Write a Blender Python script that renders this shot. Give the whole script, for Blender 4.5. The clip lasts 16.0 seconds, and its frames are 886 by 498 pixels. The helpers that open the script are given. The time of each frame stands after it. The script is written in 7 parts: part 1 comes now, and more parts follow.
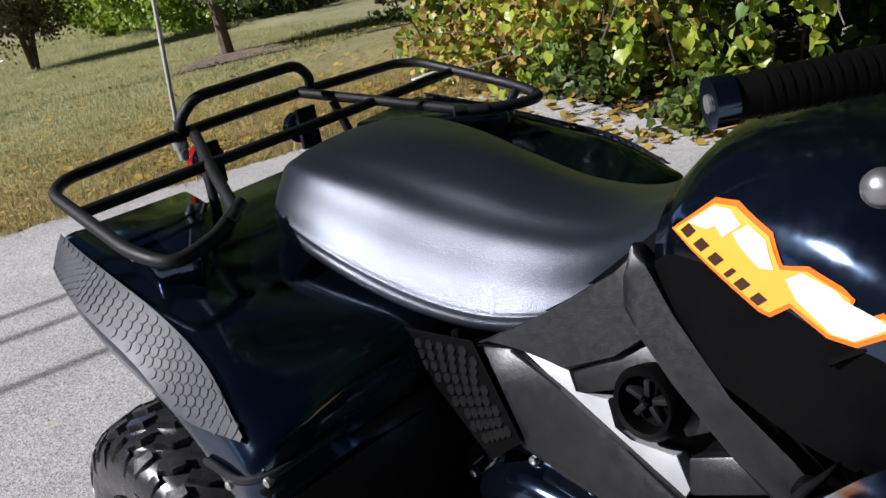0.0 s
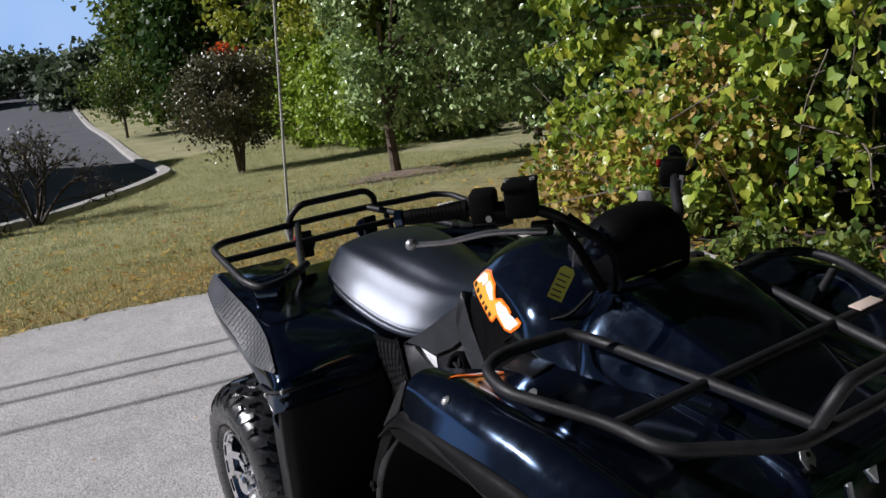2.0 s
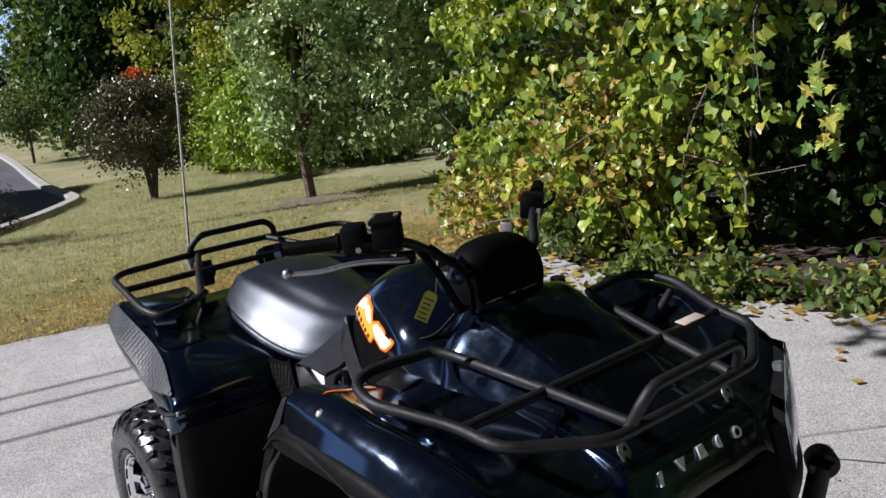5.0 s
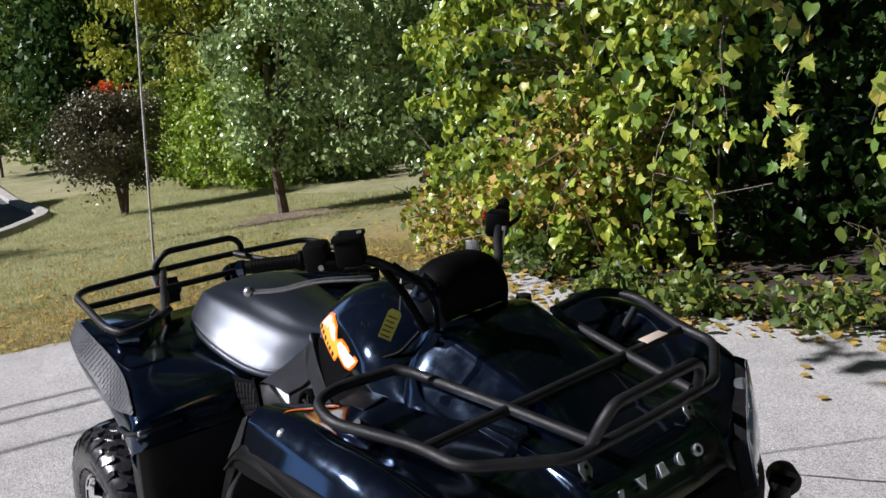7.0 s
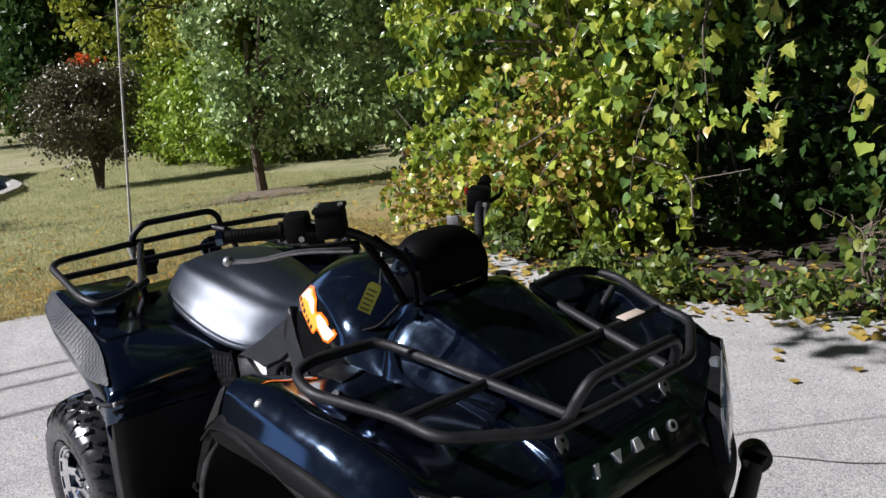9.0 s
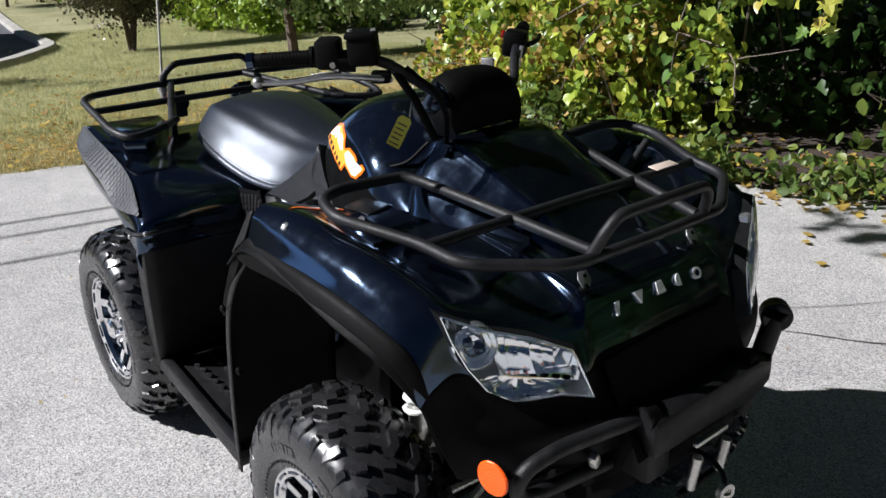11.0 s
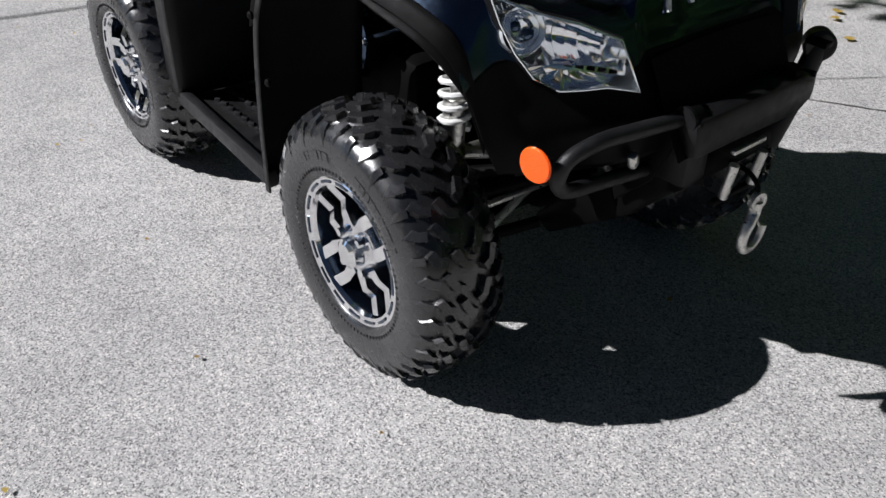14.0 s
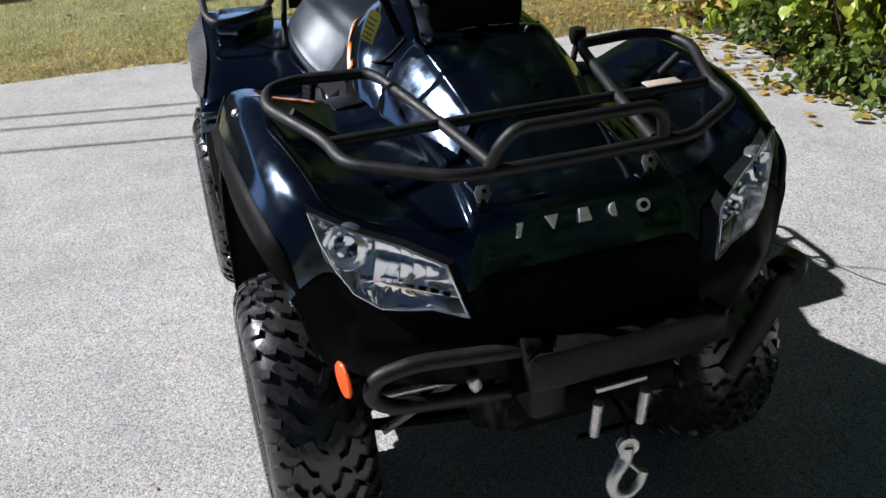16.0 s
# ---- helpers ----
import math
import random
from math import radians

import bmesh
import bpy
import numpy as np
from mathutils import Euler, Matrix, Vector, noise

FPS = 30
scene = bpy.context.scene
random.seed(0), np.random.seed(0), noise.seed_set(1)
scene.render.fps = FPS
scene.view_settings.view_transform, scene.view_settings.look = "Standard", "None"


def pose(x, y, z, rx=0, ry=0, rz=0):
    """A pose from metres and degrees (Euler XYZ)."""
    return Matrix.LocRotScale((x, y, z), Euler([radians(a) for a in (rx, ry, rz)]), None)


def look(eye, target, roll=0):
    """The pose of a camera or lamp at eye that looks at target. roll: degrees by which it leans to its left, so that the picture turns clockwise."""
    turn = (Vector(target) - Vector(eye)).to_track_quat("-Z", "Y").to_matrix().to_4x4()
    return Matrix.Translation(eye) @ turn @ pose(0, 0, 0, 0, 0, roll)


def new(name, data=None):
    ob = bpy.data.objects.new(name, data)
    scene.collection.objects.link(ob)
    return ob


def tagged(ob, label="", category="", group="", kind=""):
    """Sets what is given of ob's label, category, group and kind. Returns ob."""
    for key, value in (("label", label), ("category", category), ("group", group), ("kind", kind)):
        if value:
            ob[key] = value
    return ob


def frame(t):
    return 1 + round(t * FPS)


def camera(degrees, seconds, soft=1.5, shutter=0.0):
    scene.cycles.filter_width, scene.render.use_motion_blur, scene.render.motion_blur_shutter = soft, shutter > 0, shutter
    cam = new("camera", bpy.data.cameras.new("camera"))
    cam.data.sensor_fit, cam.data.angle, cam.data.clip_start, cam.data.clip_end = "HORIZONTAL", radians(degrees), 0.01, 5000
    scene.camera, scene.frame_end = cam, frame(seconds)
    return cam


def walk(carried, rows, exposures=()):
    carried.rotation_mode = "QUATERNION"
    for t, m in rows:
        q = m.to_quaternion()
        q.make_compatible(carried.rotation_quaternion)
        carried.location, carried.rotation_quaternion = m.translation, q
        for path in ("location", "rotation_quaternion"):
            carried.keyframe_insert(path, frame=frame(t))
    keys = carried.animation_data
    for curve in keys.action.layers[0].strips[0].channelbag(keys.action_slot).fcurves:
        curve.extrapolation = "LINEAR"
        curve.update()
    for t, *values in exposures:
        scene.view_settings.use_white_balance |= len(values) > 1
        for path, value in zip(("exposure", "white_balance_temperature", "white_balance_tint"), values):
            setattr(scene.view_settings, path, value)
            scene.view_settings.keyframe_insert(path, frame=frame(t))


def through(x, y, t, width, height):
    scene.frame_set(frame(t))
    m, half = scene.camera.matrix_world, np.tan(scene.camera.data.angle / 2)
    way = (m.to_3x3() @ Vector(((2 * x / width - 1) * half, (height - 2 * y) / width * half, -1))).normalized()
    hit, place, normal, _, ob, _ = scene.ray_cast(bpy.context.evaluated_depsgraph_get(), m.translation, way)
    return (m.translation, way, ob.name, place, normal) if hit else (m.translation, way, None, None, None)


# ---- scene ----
cam = camera(56.3, 16.0)
PATH = [
    (0, (1.217, -0.913, 1.407), (-0.111, 0.33, 0.575), -8.6),
    (0.5, (1.465, -1.014, 1.455), (-0.031, 0.068, 0.687), -10.4),
    (1, (1.77, -1.031, 1.499), (0.168, -0.041, 0.826), -7.9),
    (1.5, (2.054, -1.005, 1.549), (0.352, -0.136, 0.958), -6.5),
    (2, (2.291, -1.182, 1.585), (0.653, -0.156, 1.072), -6.2),
    (2.5, (2.444, -1.303, 1.641), (0.827, -0.227, 1.167), -4.5),
    (3, (2.461, -1.275, 1.648), (0.855, -0.166, 1.21), -4.0),
    (3.5, (2.44, -1.256, 1.64), (0.847, -0.137, 1.18), -3.4),
    (4, (2.451, -1.233, 1.636), (0.881, -0.087, 1.164), -4.3),
    (4.5, (2.478, -1.216, 1.632), (0.928, -0.043, 1.159), -4.9),
    (5, (2.499, -1.201, 1.631), (0.963, -0.011, 1.155), -5.5),
    (5.2, (2.51, -1.196, 1.618), (0.977, 0.002, 1.155), -5.6),
    (7.5, (2.512, -1.182, 1.637), (1.02, 0.074, 1.193), -4.9),
    (8, (2.514, -1.184, 1.64), (1.038, 0.088, 1.194), -4.8),
    (8.2, (2.509, -1.184, 1.637), (1.041, 0.097, 1.185), -4.4),
    (10.3, (2.514, -1.204, 1.566), (1.038, -0.006, 0.945), -2.8),
    (10.5, (2.516, -1.205, 1.556), (1.044, -0.02, 0.902), -2.5),
    (11, (2.519, -1.203, 1.517), (1.072, -0.043, 0.768), -1.3),
    (11.5, (2.512, -1.205, 1.463), (1.122, -0.065, 0.587), 0.3),
    (12, (2.505, -1.218, 1.424), (1.151, -0.112, 0.452), 1.6),
    (12.5, (2.497, -1.229, 1.384), (1.174, -0.159, 0.333), 1.2),
    (13, (2.499, -1.248, 1.345), (1.192, -0.23, 0.225), 1.4),
    (13.5, (2.507, -1.271, 1.331), (1.211, -0.253, 0.197), 1.8),
    (14, (2.528, -1.315, 1.32), (1.249, -0.282, 0.18), 0.3),
    (14.5, (2.552, -1.34, 1.385), (1.233, -0.304, 0.297), 0.6),
    (15, (2.654, -1.212, 1.406), (1.17, -0.333, 0.393), -4.1),
    (15.5, (2.873, -0.935, 1.491), (1.202, -0.271, 0.617), -2.7),
    (16, (2.8, -0.639, 1.469), (1.118, -0.075, 0.546), -2.9),
]
walk(cam, [(t, look(eye, target, roll)) for t, eye, target, roll in PATH],
     [(0, -0.28, 5880, 16), (0.5, -0.34, 5880, 16), (1.0, -0.46, 5880, 16), (1.5, -0.6, 5880, 16), (2.5, -0.45, 5880, 16), (3.5, -0.32, 5880, 16), (5.0, -0.24, 5880, 16), (8.0, -0.12, 5880, 16), (11.0, 0.0, 5880, 12), (12.0, 0.10, 5880, 12), (13.0, -0.02, 5880, 12), (13.5, -0.15, 5880, 12), (14.5, -0.22, 5880, 12), (15.0, -0.22, 5880, 12), (15.5, -0.2, 5880, 12), (16.0, -0.05, 5880, 12)])

# ---- world, sun ----
SUN_DIR = Vector((-0.74, -1.09, 1.0)).normalized()      # towards the sun
sky_world = bpy.data.worlds.new("sky")
scene.world = sky_world
sky_world.use_nodes = True
_wt = sky_world.node_tree
_sky = _wt.nodes.new("ShaderNodeTexSky")
_sky.sky_type, _sky.sun_disc = "NISHITA", False
_sky.air_density, _sky.dust_density, _sky.ozone_density = 1.0, 0.7, 3.0
_sky.sun_elevation = math.asin(SUN_DIR.z)
_sky.sun_rotation = math.atan2(SUN_DIR.x, SUN_DIR.y)
_wt.links.new(_sky.outputs[0], _wt.nodes["Background"].inputs[0])
_wt.nodes["Background"].inputs[1].default_value = 0.015
sun_lamp = new("sun", bpy.data.lights.new("sun", "SUN"))
sun_lamp.data.energy, sun_lamp.data.angle, sun_lamp.data.color = 7.8, radians(0.5), (1.0, 0.945, 0.875)
sun_lamp.matrix_world = look(SUN_DIR * 30, (0, 0, 0))


# ---- materials ----
def material(name, colour=(0.5, 0.5, 0.5), rough=0.5, metal=0.0, **more):
    m = bpy.data.materials.new(name)
    m.use_nodes = True
    b = m.node_tree.nodes["Principled BSDF"]
    b.inputs["Base Color"].default_value = (*colour, 1)
    b.inputs["Roughness"].default_value = rough
    b.inputs["Metallic"].default_value = metal
    for key, value in more.items():
        b.inputs[key.replace("_", " ")].default_value = value
    return m


def node(m, kind, **values):
    n = m.node_tree.nodes.new(kind)
    for key, value in values.items():
        n.inputs[key.replace("_", " ")].default_value = value
    return n


def wire(m, a, b):
    m.node_tree.links.new(a, b)


def bsdf(m):
    return m.node_tree.nodes["Principled BSDF"]


def object_space(m):
    return node(m, "ShaderNodeTexCoord").outputs["Object"]


def ramp(m, fac, stops):
    r = node(m, "ShaderNodeValToRGB")
    while len(r.color_ramp.elements) < len(stops):
        r.color_ramp.elements.new(0.5)
    for e, (p, c) in zip(r.color_ramp.elements, stops):
        e.position, e.color = p, (*c, 1)
    wire(m, fac, r.inputs[0])
    return r.outputs[0]


def noise_of(m, scale, detail=4.0, rough=0.55, world=False):
    n = node(m, "ShaderNodeTexNoise", Scale=scale, Detail=detail, Roughness=rough)
    wire(m, node(m, "ShaderNodeNewGeometry").outputs["Position"] if world else object_space(m), n.inputs["Vector"])
    return n.outputs[0]


def bump_from(m, height, strength, distance, chain=None):
    b = node(m, "ShaderNodeBump", Strength=strength, Distance=distance)
    wire(m, height, b.inputs["Height"])
    if chain:
        wire(m, chain, b.inputs["Normal"])
    wire(m, b.outputs[0], bsdf(m).inputs["Normal"])
    return b.outputs[0]


def spread(m, fac, low, high, where):
    r = node(m, "ShaderNodeMapRange", From_Min=0.3, From_Max=0.7, To_Min=low, To_Max=high)
    wire(m, fac, r.inputs["Value"])
    wire(m, r.outputs[0], bsdf(m).inputs[where])


def worn(name, dark, light, rough, grain, depth, rough_span=0.12, metal=0.0, scale=6.0, **more):
    """A moulded or painted surface: two-scale colour variation, uneven gloss, fine grain."""
    m = material(name, dark, rough, metal, **more)
    wire(m, ramp(m, noise_of(m, scale, 6), [(0.35, dark), (0.72, light)]), bsdf(m).inputs["Base Color"])
    spread(m, noise_of(m, scale * 2.7, 5), max(0.02, rough - rough_span / 2), rough + rough_span, "Roughness")
    if depth:
        bump_from(m, noise_of(m, grain, 3), 0.5, depth)
    return m


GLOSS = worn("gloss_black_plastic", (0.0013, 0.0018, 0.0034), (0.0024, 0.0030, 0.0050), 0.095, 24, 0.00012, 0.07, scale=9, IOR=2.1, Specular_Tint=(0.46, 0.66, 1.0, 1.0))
SATIN = worn("powder_coat_black", (0.006, 0.006, 0.007), (0.013, 0.013, 0.014), 0.46, 700, 0.0010, 0.14, scale=14, Specular_IOR_Level=0.35)
MOULD = worn("grained_dark_plastic", (0.004, 0.004, 0.0045), (0.010, 0.010, 0.010), 0.42, 900, 0.0005, 0.12, scale=18, Specular_IOR_Level=0.3)
HEXMAT = worn("hex_grip_plastic", (0.032, 0.034, 0.039), (0.062, 0.064, 0.070), 0.38, 900, 0.0004, 0.12, scale=25)
DARK = worn("black_steel", (0.0012, 0.0012, 0.0014), (0.004, 0.004, 0.004), 0.5, 200, 0.0005, 0.15, Specular_IOR_Level=0.07)
RUBBER = worn("tyre_rubber", (0.011, 0.011, 0.012), (0.022, 0.022, 0.023), 0.24, 260, 0.0003, 0.12, scale=11, Specular_IOR_Level=0.8)
ALLOY = worn("machined_alloy", (0.80, 0.80, 0.81), (0.90, 0.90, 0.90), 0.07, 400, 0.0001, 0.08, 1.0, scale=30)
CHROME = material("chrome", (0.93, 0.94, 0.96), 0.07, 1.0)
BOWL = material("bright_reflector", (0.92, 0.96, 1.0), 0.10, 0.92)
STEEL = worn("zinc_steel", (0.52, 0.52, 0.50), (0.68, 0.67, 0.63), 0.32, 300, 0.0004, 0.2, 0.9, scale=40)
CASTING = worn("cast_lever_alloy", (0.30, 0.30, 0.31), (0.42, 0.42, 0.42), 0.33, 500, 0.0003, 0.12, 0.85, scale=40)
SPRING = worn("white_spring_paint", (0.72, 0.72, 0.70), (0.85, 0.85, 0.83), 0.35, 100, 0.0003)
SILVER = worn("silver_emblem", (0.75, 0.75, 0.75), (0.85, 0.85, 0.85), 0.25, 300, 0.0002, 0.1, 0.25)
STICK_O = material("orange_decal", (0.90, 0.17, 0.012), 0.22)
COVERMAT = worn("grained_grey_plastic", (0.007, 0.007, 0.008), (0.015, 0.015, 0.016), 0.33, 600, 0.0005, 0.08, scale=40, Specular_IOR_Level=0.55)
PLATE = worn("dark_grey_steel", (0.003, 0.003, 0.0035), (0.007, 0.007, 0.0075), 0.42, 300, 0.0005, 0.14, scale=16, Specular_IOR_Level=0.22)
FRAMEPAINT = worn("silver_frame_paint", (0.42, 0.43, 0.44), (0.52, 0.52, 0.52), 0.45, 300, 0.0004, 0.1, 0.1, scale=30)
STICK_Y = material("amber_decal", (0.95, 0.42, 0.05), 0.22)
STICK_W = material("white_decal", (0.85, 0.84, 0.80), 0.25)
STICK_K = material("dark_decal_mark", (0.05, 0.02, 0.01), 0.3)
TAGMAT = worn("yellow_paper_tag", (0.50, 0.52, 0.045), (0.60, 0.60, 0.07), 0.5, 200, 0.0002)
REDMAT = material("red_lens", (0.26, 0.010, 0.008), 0.12)
PALE = worn("weathered_fibreglass", (0.50, 0.48, 0.42), (0.68, 0.66, 0.60), 0.5, 150, 0.0004, scale=40)
LABELMAT = material("foil_label", (0.80, 0.66, 0.55), 0.3, 0.3)

AMBER = material("amber_reflector", (0.95, 0.11, 0.005), 0.18)
_v = node(AMBER, "ShaderNodeTexVoronoi", Scale=260.0)
wire(AMBER, object_space(AMBER), _v.inputs["Vector"])
bump_from(AMBER, _v.outputs[0], 0.5, 0.002)

LENS = material("clear_lens", (1, 1, 1), 0.02, 0.0, Transmission_Weight=1.0, IOR=1.12)

VINYL = material("black_grained_vinyl", (0.009, 0.011, 0.015), 0.28, Specular_IOR_Level=0.85, Specular_Tint=(0.80, 0.88, 1.0, 1.0))
_v = node(VINYL, "ShaderNodeTexVoronoi", Scale=640.0)
wire(VINYL, object_space(VINYL), _v.inputs["Vector"])
bump_from(VINYL, noise_of(VINYL, 160, 3), 0.02, 0.001, bump_from(VINYL, _v.outputs[0], 0.45, 0.0005))
spread(VINYL, noise_of(VINYL, 60, 5), 0.31, 0.35, "Roughness")


def mottled(name, scale_big, stops_big, rough, bump_scale, bump_d, speck=None):
    """Ground covers: broad patches by a ramp, with fine specks laid over."""
    m = material(name, (0.3, 0.3, 0.3), rough)
    big = ramp(m, noise_of(m, scale_big, 8, 0.65, True), stops_big)
    out = big
    if speck:
        v = node(m, "ShaderNodeTexVoronoi", Scale=speck[0])
        wire(m, node(m, "ShaderNodeNewGeometry").outputs["Position"], v.inputs["Vector"])
        sep = node(m, "ShaderNodeSeparateColor")
        wire(m, v.outputs["Color"], sep.inputs[0])
        fine = ramp(m, sep.outputs[0], speck[1])
        mix = node(m, "ShaderNodeMix")
        mix.data_type, mix.blend_type = "RGBA", "MULTIPLY"
        mix.inputs[0].default_value = speck[2]
        wire(m, big, mix.inputs[6])
        wire(m, fine, mix.inputs[7])
        out = mix.outputs[2]
    wire(m, out, bsdf(m).inputs["Base Color"])
    bump_from(m, noise_of(m, bump_scale, 6, 0.7, True), 0.7, bump_d)
    return m


DRIVE = mottled("driveway_aggregate", 0.9, [(0.3, (0.44, 0.432, 0.425)), (0.7, (0.57, 0.562, 0.55))], 0.85, 120, 0.005,
                (290.0, [(0.0, (0.20, 0.20, 0.21)), (0.16, (0.52, 0.51, 0.50)), (0.40, (0.93, 0.93, 0.93)), (0.75, (1.07, 1.06, 1.05)), (1.0, (1.60, 1.55, 1.50))], 0.95))
_old = bsdf(DRIVE).inputs["Base Color"].links[0].from_socket
for _scale, _stops in ((75.0, [(0.32, (0.74, 0.74, 0.75)), (0.52, (1.0, 1.0, 1.0)), (0.72, (1.16, 1.14, 1.12))]), (5.0, [(0.32, (0.84, 0.84, 0.85)), (0.6, (1.0, 1.0, 1.0)), (0.75, (1.05, 1.04, 1.02))])):
    _mix = node(DRIVE, "ShaderNodeMix")
    _mix.data_type, _mix.blend_type = "RGBA", "MULTIPLY"
    _mix.inputs[0].default_value = 1.0
    wire(DRIVE, _old, _mix.inputs[6])
    wire(DRIVE, ramp(DRIVE, noise_of(DRIVE, _scale, 6, 0.7, True), _stops), _mix.inputs[7])
    _old = _mix.outputs[2]
wire(DRIVE, _old, bsdf(DRIVE).inputs["Base Color"])
TAR = mottled("crack_tar", 5, [(0.3, (0.06, 0.058, 0.055)), (0.7, (0.13, 0.12, 0.11))], 0.85, 90, 0.003)
ROAD = mottled("dark_asphalt", 0.5, [(0.3, (0.060, 0.063, 0.072)), (0.7, (0.105, 0.108, 0.118))], 0.85, 60, 0.006)
KERB = mottled("kerb_concrete", 2.5, [(0.3, (0.32, 0.31, 0.28)), (0.7, (0.47, 0.45, 0.41))], 0.85, 60, 0.004)
LAWN = mottled("dry_lawn", 0.55, [(0.25, (0.19, 0.20, 0.09)), (0.42, (0.31, 0.31, 0.16)), (0.58, (0.42, 0.39, 0.23)), (0.8, (0.50, 0.45, 0.29))], 0.95, 35, 0.05,
               (30.0, [(0.0, (0.45, 0.45, 0.4)), (0.5, (0.9, 0.9, 0.9)), (1.0, (1.0, 1.0, 0.9))], 0.8))
def browner_edge(m):
    """Grass that turns dry and brown along the driveway, greener further off."""
    old = bsdf(m).inputs["Base Color"].links[0].from_socket
    sep = node(m, "ShaderNodeSeparateXYZ")
    wire(m, node(m, "ShaderNodeNewGeometry").outputs["Position"], sep.inputs[0])
    add = node(m, "ShaderNodeMath")
    add.operation = "MULTIPLY_ADD"
    wire(m, noise_of(m, 1.3, 5, 0.65, True), add.inputs[0])
    add.inputs[1].default_value = 3.0
    wire(m, sep.outputs[0], add.inputs[2])
    span = node(m, "ShaderNodeMapRange", From_Min=-6.2, From_Max=-2.0)
    wire(m, add.outputs[0], span.inputs["Value"])
    tint = ramp(m, span.outputs[0], [(0.0, (1.0, 1.0, 0.94)), (0.45, (1.0, 0.97, 0.82)), (0.8, (0.98, 0.78, 0.50)), (1.0, (0.85, 0.62, 0.38))])
    mix = node(m, "ShaderNodeMix")
    mix.data_type, mix.blend_type = "RGBA", "MULTIPLY"
    mix.inputs[0].default_value = 1.0
    wire(m, old, mix.inputs[6])
    wire(m, tint, mix.inputs[7])
    wire(m, mix.outputs[2], bsdf(m).inputs["Base Color"])


browner_edge(LAWN)
# Soil far darker than the mulch: shade under the hedge is in its colour.
SHADED_SOIL = mottled("shaded_soil", 3.0, [(0.3, (0.030, 0.022, 0.016)), (0.7, (0.085, 0.062, 0.048))], 0.95, 45, 0.03)
MULCH = mottled("mulch_soil", 3.0, [(0.3, (0.15, 0.115, 0.085)), (0.7, (0.36, 0.29, 0.23))], 0.95, 45, 0.03,
                (40.0, [(0.0, (0.3, 0.25, 0.2)), (0.6, (0.8, 0.75, 0.7)), (1.0, (1.0, 1.0, 1.0))], 0.8))
BARK = mottled("bark", 9.0, [(0.3, (0.07, 0.05, 0.037)), (0.7, (0.19, 0.145, 0.11))], 0.9, 60, 0.01)
DARKTWIG = mottled("dark_twig", 9.0, [(0.3, (0.028, 0.023, 0.02)), (0.7, (0.075, 0.06, 0.05))], 0.9, 60, 0.004)
TWIG = mottled("grey_twig", 9.0, [(0.3, (0.10, 0.08, 0.065)), (0.7, (0.22, 0.18, 0.145))], 0.9, 60, 0.004)


def leaf_material(name, stops, rough=0.45, through=0.35, patch=2.2):
    """Leaves: each takes its own tint, and whole sprays lean one way; part of the light passes through the blade."""
    m = material(name, (0.1, 0.1, 0.05), rough)
    clump = node(m, "ShaderNodeMath")
    clump.operation = "MULTIPLY_ADD"
    wire(m, noise_of(m, patch, 3, 0.6, True), clump.inputs[0])
    clump.inputs[1].default_value, clump.inputs[2].default_value = 1.5, -0.53
    both = node(m, "ShaderNodeMix")
    both.inputs[0].default_value = 0.45
    wire(m, node(m, "ShaderNodeNewGeometry").outputs["Random Per Island"], both.inputs[2])
    wire(m, clump.outputs[0], both.inputs[3])
    tint = ramp(m, both.outputs[0], stops)
    wire(m, tint, bsdf(m).inputs["Base Color"])
    t = node(m, "ShaderNodeBsdfTranslucent")
    wire(m, tint, t.inputs["Color"])
    mix = node(m, "ShaderNodeMixShader", Fac=through)
    wire(m, bsdf(m).outputs[0], mix.inputs[1])
    wire(m, t.outputs[0], mix.inputs[2])
    wire(m, mix.outputs[0], m.node_tree.nodes["Material Output"].inputs[0])
    return m


VINE_LEAF = leaf_material("vine_leaf", [(0.0, (0.05, 0.10, 0.015)), (0.22, (0.17, 0.26, 0.034)), (0.48, (0.42, 0.51, 0.065)), (0.82, (0.70, 0.68, 0.085)), (1.0, (0.58, 0.46, 0.065))], 0.31, 0.40)
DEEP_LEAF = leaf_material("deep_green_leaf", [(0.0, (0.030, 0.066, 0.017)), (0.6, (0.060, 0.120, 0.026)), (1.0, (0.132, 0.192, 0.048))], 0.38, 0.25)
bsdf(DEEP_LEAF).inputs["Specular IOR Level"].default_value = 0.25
SILVER_LEAF = leaf_material("greyish_green_leaf", [(0.0, (0.08, 0.145, 0.05)), (0.5, (0.41, 0.54, 0.225)), (1.0, (0.76, 0.82, 0.52))], 0.27, 0.15)
BRIGHT_LEAF = leaf_material("bright_green_leaf", [(0.0, (0.15, 0.25, 0.03)), (0.6, (0.38, 0.50, 0.06)), (1.0, (0.62, 0.66, 0.11))], 0.42)
GOLD_LEAF = leaf_material("yellow_green_leaf", [(0.0, (0.18, 0.24, 0.03)), (0.6, (0.46, 0.47, 0.055)), (1.0, (0.74, 0.60, 0.055))], 0.45)
MIX_LEAF = leaf_material("autumn_mixed_leaf", [(0.0, (0.053, 0.098, 0.021)), (0.45, (0.120, 0.180, 0.033)), (0.8, (0.285, 0.300, 0.045)), (1.0, (0.510, 0.420, 0.045))], 0.45)
PLUM_LEAF = leaf_material("bronze_shrub_leaf", [(0.0, (0.05, 0.055, 0.03)), (0.6, (0.17, 0.155, 0.08)), (1.0, (0.42, 0.37, 0.20))], 0.36, 0.12)
